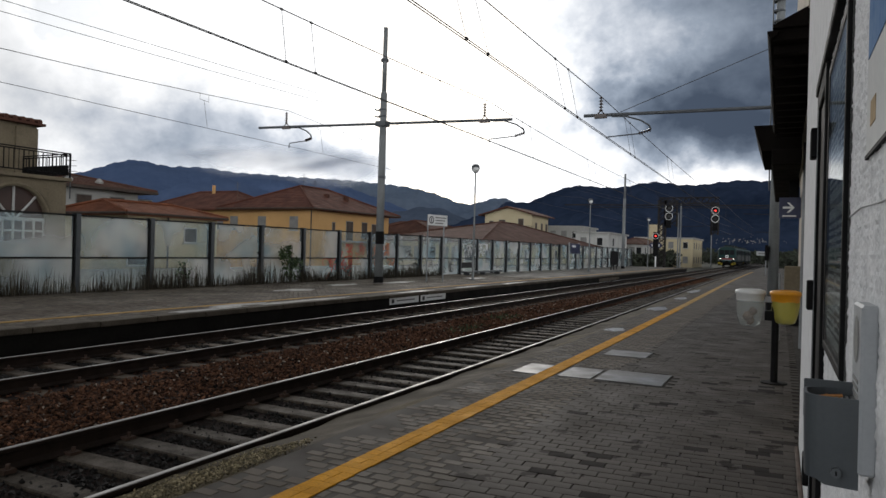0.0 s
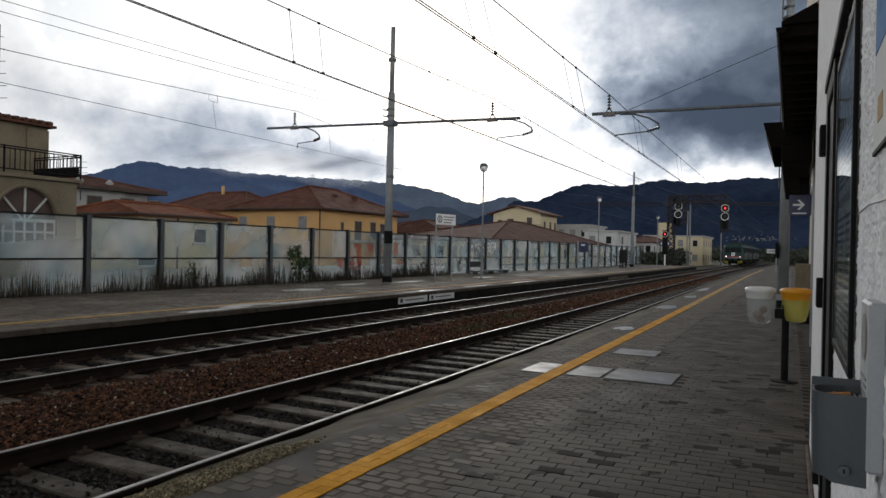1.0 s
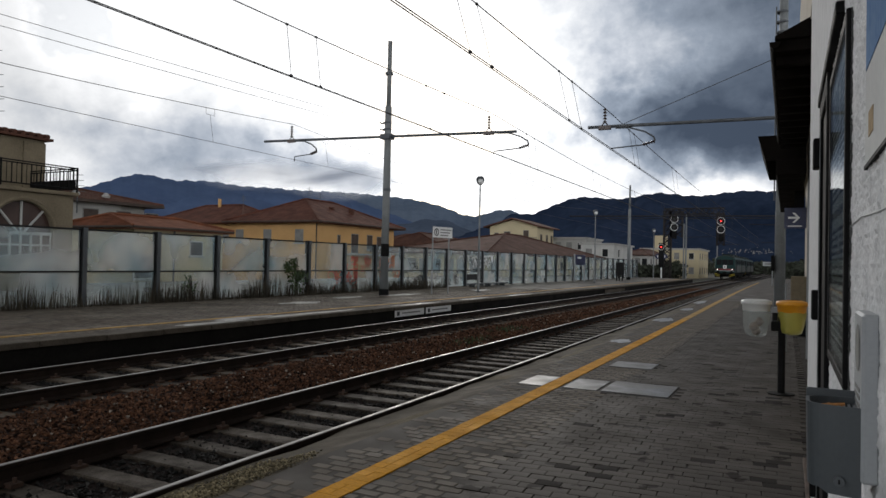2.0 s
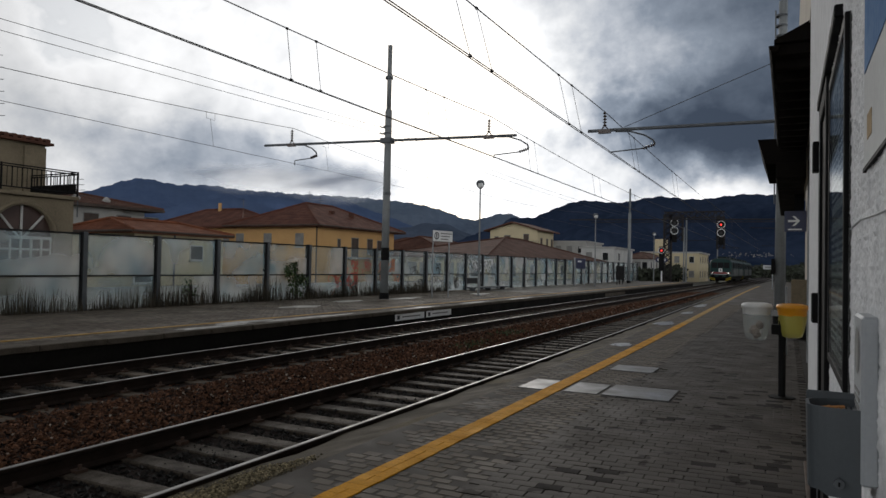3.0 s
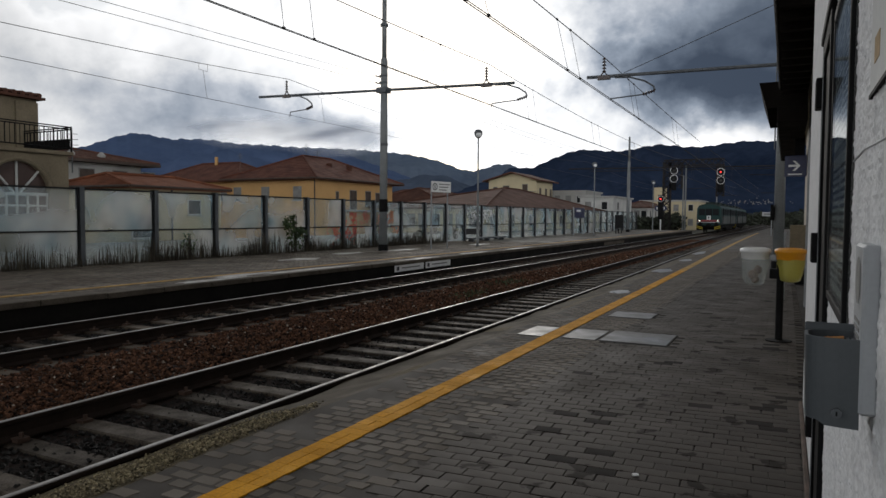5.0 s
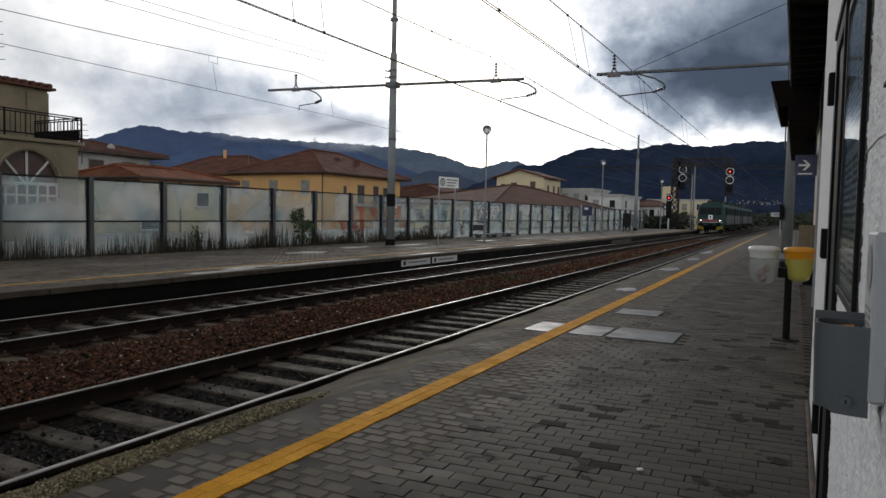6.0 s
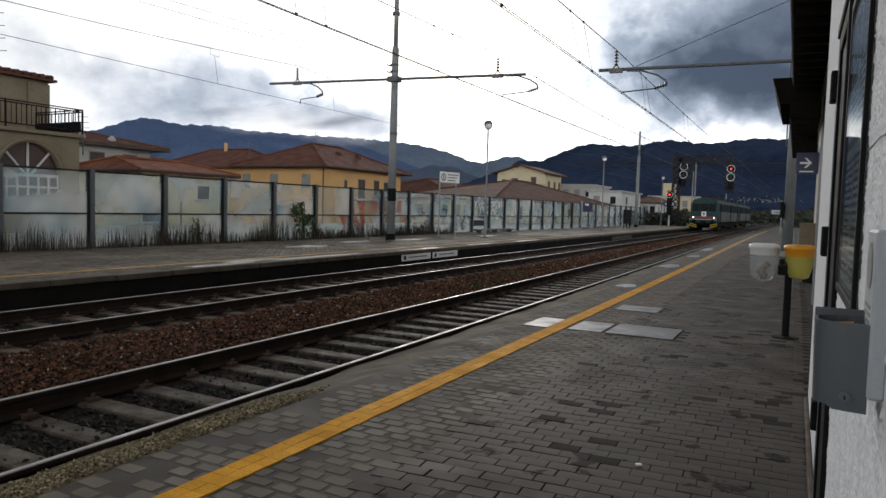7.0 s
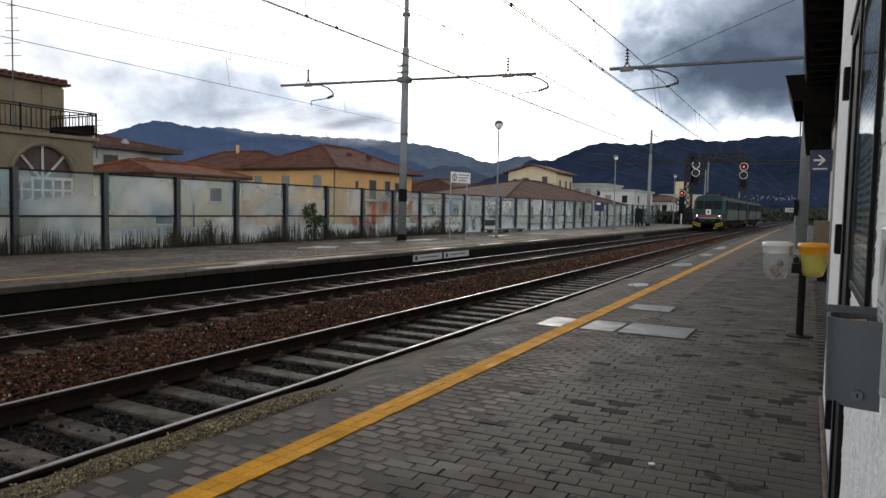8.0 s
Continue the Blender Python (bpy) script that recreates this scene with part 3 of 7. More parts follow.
# ---- the line: ground, tracks, platforms ----
def swing(y):
    """How far the near track and platform swing to the left along the line."""
    return -0.9 * (1 - math.exp(-0.00052 * y * abs(y) / 0.9)) if y > 0 else 0.0


RAIL_Z = -0.15
NEAR_RAILS, FAR_RAILS = (-4.03, -5.53), (-8.26, -9.76)
FAR_Z, FAR_EDGE = 0.12, -10.61
LINE_Y = [-30 + 2 * i for i in range(66)] + [110 + 15 * i for i in range(30)]

bm = B()
ring = [(-4800, -4800), (4800, -4800), (4800, 4800), (-4800, 4800)]
poly(bm, [(x, y, -0.80) for x, y in ring])
tagged(part("ground", bm, M["earth"]), "dull earth and sparse grass beyond the railway", "ground", kind="structure")


def strip(bm, ys, left, right, z, mi=0, curve=swing):
    """A ribbon along the line between two offsets."""
    prev = None
    for y in ys:
        c = curve(y)
        row = (bm.verts.new((left + c, y, z)), bm.verts.new((right + c, y, z)))
        if prev:
            bm.faces.new((prev[0], prev[1], row[1], row[0])).material_index = mi
        prev = row


def straight(y):
    return 0.0


def sweep(bm, ys, section, curve, mi=0, close=True):
    """Push a cross-section of (x, z) along the line."""
    prev = None
    for y in ys:
        c = curve(y)
        row = [bm.verts.new((x + c, y, z)) for x, z in section]
        if prev:
            k = len(section)
            for i in range(k if close else k - 1):
                j = (i + 1) % k
                bm.faces.new((prev[i], prev[j], row[j], row[i])).material_index = mi
        elif close:
            bm.faces.new(row[::-1])
        prev = row
    if close:
        bm.faces.new(prev)


bm = B()
sweep(bm, LINE_Y, [(-3.4, -0.9), (-3.4, -0.40), (-4.4, -0.36), (-4.78, -0.36), (-5.9, -0.33), (-6.4, -0.31), (-7.4, -0.31), (-8.0, -0.33), (-9.0, -0.36), (-9.9, -0.36), (-10.8, -0.42), (-10.8, -0.9)], straight)
tagged(part("ballast_bed", bm, M["bed"]), "rust-brown stone ballast under both tracks", "ballast", kind="structure")


def stones(name, count, x0, x1, y0, y1, z, size, mat, curve, label, seed, hump=0.0, tilt=0.0):
    rng = np.random.RandomState(seed)
    base = np.array([(1, 0, 0), (-1, 0, 0), (0, 1, 0), (0, -1, 0), (0, 0, 1), (0, 0, -1)], float)
    tri = np.array([(0, 2, 4), (2, 1, 4), (1, 3, 4), (3, 0, 4), (2, 0, 5), (1, 2, 5), (3, 1, 5), (0, 3, 5)])
    # more stones close to the camera than far along the line
    u = rng.rand(count)
    ys = y0 + (y1 - y0) * u ** 1.5
    xs = x0 + (x1 - x0) * rng.rand(count)
    sz = size * (0.6 + 0.8 * rng.rand(count)) * (1 + ys / 60)
    mid = np.abs((xs - (x0 + x1) / 2) / ((x1 - x0) / 2))
    zs = z + hump * (1 - mid ** 2) + tilt * (xs - x0) + 0.012 * rng.randn(count)
    xs = xs + np.array([curve(y) for y in ys])
    pts = base[None] * (0.65 + 0.7 * rng.rand(count, 6, 1)) * np.array([1, 1, 0.75])
    pts = pts + 0.22 * rng.randn(count, 6, 3)
    a = rng.rand(count) * 6.28
    ca, sa = np.cos(a)[:, None], np.sin(a)[:, None]
    px, py = pts[..., 0] * ca - pts[..., 1] * sa, pts[..., 0] * sa + pts[..., 1] * ca
    pts = np.stack([px, py, pts[..., 2]], -1) * sz[:, None, None] * 0.5
    pts += np.stack([xs, ys, zs], -1)[:, None]
    faces = (tri[None] + 6 * np.arange(count)[:, None, None]).reshape(-1, 3)
    me = bpy.data.meshes.new(name)
    me.from_pydata(pts.reshape(-1, 3).tolist(), [], faces.tolist())
    me.materials.append(mat)
    return tagged(new(name, me), label, "ballast", kind="stuff")


stones("ballast_stones", 88000, -7.86, -5.60, 0.8, 60, -0.325, 0.036, M["stone"], straight, "loose rust-brown ballast stones between the tracks", 1, 0.03)
stones("pale_ballast", 800, -7.8, -5.7, 0.8, 50, -0.300, 0.032, M["stone_pale"], straight, "scattered pale stones among the ballast", 9, 0.03)
stones("brown_ballast", 9000, -8.3, -7.8, 0.8, 60, -0.345, 0.036, M["stone"], straight, "rust-brown ballast stones round the far sleeper ends", 10)
stones("oily_ballast", 26000, -5.42, -4.12, 0.6, 45, -0.353, 0.040, M["stone_dark"], swing, "blackened oily ballast stones between the near rails", 2)
stones("far_ballast", 11000, -9.68, -8.34, 4, 60, -0.352, 0.055, M["stone_dark"], straight, "dark ballast stones between the far rails", 3)
stones("ballast_shoulder", 3500, -10.55, -9.85, 6, 60, -0.39, 0.06, M["stone_dark"], straight, "dark ballast stones at the platform wall", 4)
stones("edge_gravel", 9000, -3.93, -3.28, 0.8, 4.4, -0.190, 0.017, M["pebble"], swing, "loose fine gravel on the broken platform edge", 6, 0.0, 0.30)


def track(rails, curve, label, tie, first, pitch):
    root = empty("railway_track", (0, 0, 0), label=label, category="track", kind="structure")
    for x in rails:
        sec = [(x + dx, RAIL_Z + dz) for dx, dz in ((-0.07, -0.165), (0.07, -0.165), (0.07, -0.15), (0.012, -0.125), (0.010, -0.045), (0.034, -0.03), (0.034, -0.004), (-0.034, -0.004), (-0.034, -0.03), (-0.010, -0.045), (-0.012, -0.125), (-0.07, -0.15))]
        bm = B()
        sweep(bm, LINE_Y, sec, curve)
        rail = part("rail", bm, M["rail"], root, "rusty steel rail with a bright worn head")
        bm = B()
        sweep(bm, LINE_Y, [(x + dx, RAIL_Z + dz) for dx, dz in ((-0.022, -0.003), (0.022, -0.003), (0.016, 0.002), (-0.016, 0.002))], curve)
        part("rail_head", bm, M["rail_top"], rail, "bright worn running surface")
    bm = box(B(), -1.22, 1.22, -0.115, 0.115, -0.2, 0.0, 0.012)
    me = bpy.data.meshes.new("sleeper")
    bm.to_mesh(me)
    bm.free()
    me.materials.append(tie)
    clips = B()
    mid = sum(rails) / 2
    rng = random.Random(5)
    y = first
    while y < 118:
        s = shared("sleeper", me, root, (mid + curve(y) + rng.uniform(-0.03, 0.03), y, -0.315 + rng.uniform(-0.012, 0.006)), rng.uniform(-0.8, 0.8))
        if y < 40:
            for x in rails:
                for side in (-1, 1):
                    c = curve(y)
                    box(clips, x + c + side * 0.10 - 0.045, x + c + side * 0.10 + 0.045, y - 0.05, y + 0.05, -0.32, -0.285)
                    rod(clips, (x + c + side * 0.11, y, -0.29), (x + c + side * 0.11, y, -0.245), 0.018, seg=6)
        y += pitch
    part("fastenings", clips, M["clip"], root, "rusty bolted rail fastenings")
    return root


near_track = track(NEAR_RAILS, swing, "near railway track with rusty rails on grey sleepers", M["sleeper"], 0.53, 0.555)
far_track = track(FAR_RAILS, straight, "far railway track beside the raised platform wall", M["sleeper_far"], 0.595, 0.585)

# near platform body and its rough concrete edge
bm = B()
sweep(bm, LINE_Y[:80], [(-3.24, -0.85), (-3.24, -0.007), (6.5, -0.007), (6.5, -0.85)], swing)
near_platform = tagged(part("platform_near", bm, M["joint"]), "low station platform paved with dark grey blocks", "platform", kind="structure")
bm = B()
rng = random.Random(8)
prev = None
for i in range(260):
    y = -6 + 0.42 * i
    c = swing(y)
    edge = -3.97 + rng.uniform(-0.05, 0.03)
    row = [bm.verts.new((x + c, y, z)) for x, z in ((edge, -0.6), (edge, -0.185 + rng.uniform(-0.012, 0.01)), (-3.62 + rng.uniform(-0.04, 0.04), -0.125 + rng.uniform(-0.010, 0.010)), (-3.245, -0.012))]
    if prev:
        for k in range(3):
            bm.faces.new((prev[k], prev[k + 1], row[k + 1], row[k])).material_index = 0 if (y < 4.0 or rng.random() < 0.12) else 1
    prev = row
tagged(part("platform_edge", bm, [M["gravel"], M["concrete"]]), "crumbling concrete and gravel edging along the near rail", "kerb", kind="structure")

# far platform
bm = B()
sweep(bm, LINE_Y[:58], [(-30, -0.85), (-30, FAR_Z), (FAR_EDGE - 0.5, FAR_Z), (FAR_EDGE - 0.5, -0.85)], straight)
far_platform = tagged(part("platform_far", bm, M["far_pave"]), "raised far platform with worn damp paving", "platform", kind="structure")
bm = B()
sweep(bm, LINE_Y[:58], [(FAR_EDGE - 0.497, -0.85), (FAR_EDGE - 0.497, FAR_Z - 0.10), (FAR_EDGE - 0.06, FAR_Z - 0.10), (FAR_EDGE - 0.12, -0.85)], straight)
part("retaining_wall", bm, M["dark_wall"], far_platform, "near-black platform wall")
rng = random.Random(3)
me_c = bpy.data.meshes.new("coping_stone")
bm = box(B(), -0.497, 0, 0.006, 1.194, -0.097, 0.006, 0.012)
bm.to_mesh(me_c)
bm.free()
me_c.materials.append(M["coping"])
for i in range(76):
    shared("coping_stone", me_c, far_platform, (FAR_EDGE + rng.uniform(-0.015, 0.01), -4 + 1.2 * i, FAR_Z + rng.uniform(-0.004, 0.006)))
tagged(slab_of("yard", -30.0, -17.25, -2, 48, FAR_Z - 0.1, FAR_Z + 0.012, M["yard"]), "pale concrete yard beyond the noise barrier", "yard", kind="structure")
slab_of("yellow_line", -11.64, -11.49, -8, 80, FAR_Z, FAR_Z + 0.014, M["yellow_far"], far_platform, label="faded yellow safety line")
# ---- overhead line ----
def tapered_mast(name, at, top, r0, r1, label, banded=False):
    root = empty(name, at, label=label, category="mast", group="overhead line masts")
    bm = B()
    h1 = (top - at[2]) * 0.74
    rod(bm, (0, 0, 0), (0.004 * h1, 0, h1), r0, r0 * 0.82, 14)
    rod(bm, (0.004 * h1, 0, h1), (0.004 * h1, 0, h1 + 0.08), r0 * 0.82, r1, 14)
    rod(bm, (0.004 * h1, 0, h1 + 0.08), (0.004 * top, 0, top - at[2]), r1, r1 * 0.95, 14)
    part("shaft", bm, M["mast"], root, smooth=True)
    part("foot", lathe(B(), (0, 0, 0), [(0, 0.0), (r0 * 1.18, 0.0), (r0 * 1.18, 0.24), (r0, 0.26)], 14), M["black"], root, "black painted foot")
    if banded:
        part("band", lathe(B(), (0.008, 0, 1.55), [(r0 * 1.0, 0.0), (r0 * 1.03, 0.0), (r0 * 1.03, 0.50), (r0 * 0.99, 0.50)], 14), M["black"], root, "black painted band")
    return root


def insulator(bm, a, b, r=0.05, n=5):
    a, b = Vector(a), Vector(b)
    rod(bm, a, b, r * 0.35, seg=6)
    for i in range(n):
        p = a.lerp(b, (i + 0.5) / n)
        d = (b - a).normalized() * 0.018
        rod(bm, p - d, p + d, r, r * 0.6, seg=8)


def steady_arm(root, top, k, drop):
    """The bent arm that holds the contact wire, with its insulator, below the beam. k: its reach."""
    t = Vector(top)

    def at(x, z):
        return t + Vector((x * k, 0, z))

    arm = part("steady_arm", chain(B(), [at(0.22, -0.06), at(0.50, -0.08), at(0.80, -0.24), at(0.97, -0.42), at(1.0, -0.55)], 0.03), M["post"], root, "bent steel steady arm")
    bm = B()
    insulator(bm, at(1.0, -0.56), at(0.76, -0.66), 0.065)
    part("insulator", bm, M["insul"], arm)
    part("wire_holder", chain(B(), [at(0.76, -0.66), at(0.45, -0.69), at(0.14, -0.72), at(0.125, -drop)], 0.022), M["post"], arm)


def hanger(root, p):
    p = Vector(p)
    bm = B()
    insulator(bm, p + Vector((0, 0, 0.12)), p + Vector((0, 0, 0.62)), 0.075, 5)
    rod(bm, p + Vector((-0.14, 0, 0.0)), p + Vector((0, 0, 0.16)), 0.02, seg=6)
    rod(bm, p + Vector((0.14, 0, 0.0)), p + Vector((0, 0, 0.16)), 0.02, seg=6)
    box(bm, p.x - 0.2, p.x + 0.2, p.y - 0.06, p.y + 0.06, p.z - 0.1, p.z + 0.03)
    part("post_insulator", bm, M["insul"], root, "dark ribbed insulator on the beam")


MAST_L = (-14.60, 23.35, FAR_Z)
mast_l = tapered_mast("overhead_line_mast", MAST_L, 10.27, 0.165, 0.095, "grey steel overhead line mast with cross-beam, black foot", True)
bm = B()
rod(bm, (-6.35, 0, 6.52), (5.5, 0, 6.17), 0.055, seg=10)
box(bm, -0.22, 0.22, -0.2, 0.2, 6.22, 6.42)
part("cross_beam", bm, M["post"], mast_l, "slender steel cross-beam")
for px, reach, drop in ((-4.84, 1.35, 0.92), (4.41, 1.57, 0.84)):
    z = 6.345 - px * 0.0295
    hanger(mast_l, (px, 0, z))
    steady_arm(mast_l, (px, 0, z), reach, drop)
bm = B()
for z in (6.62, 6.88):
    chain(bm, [(0, 0, z), (-0.28, 0, z), (-0.36, 0, z + 0.05)], 0.03)
    rod(bm, (0, 0, z - 0.03), (0, 0, z + 0.03), 0.17, seg=12)
part("wire_brackets", bm, M["post"], mast_l, "two small wire brackets")
for z in (4.2, 8.85):
    part("collar", rod(B(), (0.03, 0, z - 0.05), (0.03, 0, z + 0.05), 0.16, seg=12), M["post"], mast_l)

MAST_R = (-0.45, 22.3, 0.0)
mast_r = tapered_mast("overhead_line_mast", MAST_R, 9.45, 0.15, 0.12, "grey steel overhead line mast behind the station eave")
bm = B()
rod(bm, (0.2, 0, 5.93), (-5.72, 0, 6.03), 0.055, seg=10)
part("cross_beam", bm, M["post"], mast_r, "slender steel cross-beam")
hanger(mast_r, (-5.17, 0, 6.02))
steady_arm(mast_r, (-5.17, 0, 6.02), 1.6, 0.77)
bm = B()
rod(bm, (-4.55, 0, 6.08), (0, 0, 7.75), 0.010, seg=6)
part("stay", bm, M["wire"], mast_r, "thin steel stay")
bm = B()
for z in (8.4, 8.7, 9.0):
    rod(bm, (0, 0, z), (0, 0, z + 0.05), 0.16, seg=12)
rod(bm, (-0.16, 0, 3.5), (-0.16, 0, 9.2), 0.02, seg=6)
part("pipe", bm, M["post"], mast_r, "thin pipe on the mast")
part("control_box", box(B(), -0.22, -0.13, -0.25, 0.1, 1.45, 1.9, 0.02), M["black"], mast_r, "black control box")

mast_f = tapered_mast("overhead_line_mast", (-14.7, 68.5, FAR_Z), 9.4, 0.165, 0.095, "distant grey overhead line mast")
bm = B()
rod(bm, (-6, 0, 6.3), (14, 0, 6.1), 0.06, seg=8)
part("cross_beam", bm, M["gantry_steel"], mast_f)


def sag(p, q, s, n=18):
    p, q = Vector(p), Vector(q)
    return [p.lerp(q, i / n) - Vector((0, 0, 4 * s * (i / n) * (1 - i / n))) for i in range(n + 1)]


def catenary(msg, con, ends, s, label, double=False, r=0.011, loops=(), droppers=True):
    """msg, con: (x, z) of the messenger and the contact wire at each support; ends: where the supports stand."""
    root = empty("overhead_line", (0, 0, 0), label=label, category="wire", group="overhead lines")
    for i in range(len(ends) - 1):
        a, b = (msg[i][0], ends[i], msg[i][1]), (msg[i + 1][0], ends[i + 1], msg[i + 1][1])
        a2, b2 = Vector((con[i][0], ends[i], con[i][1])), Vector((con[i + 1][0], ends[i + 1], con[i + 1][1]))
        part("messenger_wire", chain(B(), sag(a, b, s), r * 1.25, 5), M["wire"], root)
        for k in ((-0.03, 0.03) if double else (0,)):
            off = Vector((k, 0, 0))
            part("contact_wire", chain(B(), sag(a2 + off, b2 + off, 0.03), r, 5), M["wire"], root)
        for t in () if not droppers else (0.08, 0.10, 0.30, 0.33, 0.50, 0.53, 0.745, 0.768, 0.887, 0.914):
            p = Vector(a).lerp(Vector(b), t) - Vector((0, 0, 4 * s * t * (1 - t)))
            q = a2.lerp(b2, t)
            bm = B()
            rod(bm, p, q, 0.007, seg=4)
            rod(bm, p - Vector((0, 0.03, 0)), p + Vector((0, 0.03, 0)), 0.03, seg=6)
            rod(bm, q - Vector((0, 0.03, 0)), q + Vector((0, 0.03, 0)), 0.03, seg=6)
            part("dropper", bm, M["wire"], root)
    for y in loops:
        z, x = 7.0 + 0.012 * (y - 18.4), msg[1][0]
        part("dropper", rod(B(), (x, y + 0.2, z - 0.25), (con[1][0], y + 0.2, con[1][1]), 0.006, seg=4), M["wire"], root)
        part("loop", chain(B(), [(x, y, z), (x, y, z - 0.24), (x, y + 0.42, z - 0.26), (x, y + 0.42, z + 0.005)], 0.007, 5), M["wire"], root, "square wire loop")


SPANS = (-22.0, 22.3, 68.0, 128.0)
catenary([(-5.35, 6.63), (-5.62, 6.63), (-5.75, 6.63), (-5.8, 6.63)], [(-4.70, 5.25), (-5.36, 5.25), (-5.8, 5.25), (-5.7, 5.25)], SPANS, 0.17, "overhead wires above the near track", True)
SPANS = (-22.0, 23.35, 68.0, 128.0)
catenary([(-9.9, 7.03), (-10.08, 7.03), (-9.5, 6.9), (-9.3, 6.8)], [(-9.85, 5.51), (-9.88, 5.51), (-9.4, 5.4), (-9.2, 5.4)], SPANS, 0.48, "overhead wires above the far track", True)
catenary([(-19.0, 7.28), (-19.34, 7.28), (-18.8, 7.1), (-18.6, 7.0)], [(-18.75, 5.70), (-19.15, 5.73), (-19.0, 5.7), (-18.8, 5.7)], SPANS, 0.80, "overhead wires beyond the noise barrier", False, 0.009, (18.4, 25.4), False)
for z0 in (6.98, 6.72):
    root = empty("feeder_wire", (0, 0, 0), label="thin feeder wire on the mast brackets", category="wire", group="feeder wires")
    part("span", chain(B(), sag((-18.6, -22, z0 + 0.1), (-14.82, 23.35, z0), 0.16), 0.008, 5), M["wire"], root)
    part("span", chain(B(), sag((-14.82, 23.35, z0), (-15.0, 68.5, z0), 0.30), 0.008, 5), M["wire"], root)

# ---- noise barrier ----
barrier = empty("noise_barrier", (-17.0, 0, FAR_Z), label="weathered glass noise barrier with sky reflections painted as tints, between dark steel posts, sprayed with graffiti", category="barrier")
POST_Y = [9.62 + 2.39 * i for i in range(-7, 32)]


def barrier_post():
    bm = B()
    box(bm, 0.098, 0.110, -0.062, 0.062, 0, 2.10)
    box(bm, -0.110, -0.098, -0.062, 0.062, 0, 2.10)
    # black web and channel strips: shade inside the H-section put into colour
    box(bm, -0.098, 0.098, -0.006, 0.006, 0, 2.10, 0.0, 1)
    for z in (0.0, 0.10):
        box(bm, -0.098, 0.098, -0.056 + z, -0.044 + z, 0.02, 2.10, 0.0, 1)
    box(bm, -0.16, 0.16, -0.14, 0.14, 0, 0.02)
    me = bpy.data.meshes.new("post")
    bm.to_mesh(me)
    bm.free()
    me.materials.append(M["post"])
    me.materials.append(M["gasket_and_shade"])
    return me


post_me = barrier_post()


def bay_mesh(name, y0, y1, z0, z1, t, mat):
    bm = box(B(), -t, t, y0, y1, z0, z1)
    me = bpy.data.meshes.new(name)
    bm.to_mesh(me)
    bm.free()
    me.materials.append(mat)
    return me


low_me = bay_mesh("glass_panel", 0.03, 2.36, 0.03, 0.90, 0.007, M["barrier_glass"])
high_me = bay_mesh("glass_panel", 0.03, 2.36, 0.945, 2.03, 0.007, M["barrier_glass"])
rail_me = bay_mesh("rail", 0.03, 2.36, 0.90, 0.945, 0.03, M["gasket_and_shade"])
cap_me = bay_mesh("top_rail", 0.03, 2.36, 2.03, 2.075, 0.03, M["gasket_and_shade"])
# rubber seals; the end one also carries the posts' painted recess shade
seal_me = bay_mesh("seal", 0.062, 0.100, 0.03, 2.03, 0.018, M["gasket_and_shade"])
seal_end_me = bay_mesh("seal", 2.29, 2.328, 0.03, 2.03, 0.018, M["gasket_and_shade"])
for y in POST_Y:
    shared("post", post_me, barrier, (0, y, 0))
    if y < POST_Y[-1] - 1:
        for nm, me in (("glass_panel", low_me), ("glass_panel", high_me), ("rail", rail_me), ("top_rail", cap_me), ("seal", seal_me), ("seal", seal_end_me)):
            p = shared(nm, me, barrier, (0, y, 0))


def scrawl(mat, y0, y1, z0, z1, seed, n=9, r=0.022, label=""):
    """Looping spray strokes inside a field of the barrier; no letters."""
    rng = random.Random(seed)
    for k in range(n):
        bm = B()
        cy, cz = rng.uniform(y0, y1), rng.uniform(z0, z1)
        ay, az = rng.uniform(0.08, 0.24), rng.uniform(0.10, 0.30)
        ph, f = rng.uniform(0, 6.3), rng.choice((1, 1, 2))
        pts = []
        for i in range(11):
            t = i / 10 * rng.uniform(3.0, 5.5)
            pts.append((0.014, min(y1, max(y0, cy + ay * math.sin(f * t + ph) + 0.04 * t)), min(z1, max(z0, cz + az * math.cos(t + ph)))))
        w, q = r * rng.uniform(0.35, 0.60), rng.uniform(0, 0.003)
        rims = []
        for p, nx in zip(pts, pts[1:] + pts[-1:]):
            pv = rims[-1][2] if rims else p
            dy, dz = nx[1] - pv[1], nx[2] - pv[2]
            ln = math.hypot(dy, dz) or 1.0
            ny, nz = (-dz / ln * w, dy / ln * w) if math.hypot(dy, dz) > 0.001 else (0.0, w)
            rims.append((bm.verts.new((0.014 + q, p[1] + ny, p[2] + nz)), bm.verts.new((0.014 + q, p[1] - ny, p[2] - nz)), p))
        for a, b in zip(rims, rims[1:]):
            bm.faces.new((a[0], a[1], b[1], b[0]))
        part("graffiti_stroke", bm, mat, barrier, label or "sprayed graffiti stroke")


P0 = 9.62
g = lambda i: P0 + 2.39 * i
scrawl(M["spray_red"], g(5) + 1.3, g(6) - 0.2, 0.1, 0.9, 1, 10, 0.03)
scrawl(M["spray_red"], g(6) + 0.15, g(6) + 1.0, 0.05, 1.5, 2, 16, 0.045, "bright red sprayed strokes")
scrawl(M["spray_red"], g(6) + 1.0, g(7) - 0.2, 0.9, 1.6, 12, 6, 0.03)
scrawl(M["spray_orange"], g(7) + 0.15, g(7) + 1.7, 1.05, 1.6, 3, 18, 0.05, "orange sprayed strokes")
scrawl(M["spray_orange"], g(7) + 0.15, g(8) - 0.2, 0.55, 0.9, 4, 14, 0.04, "orange sprayed strokes")
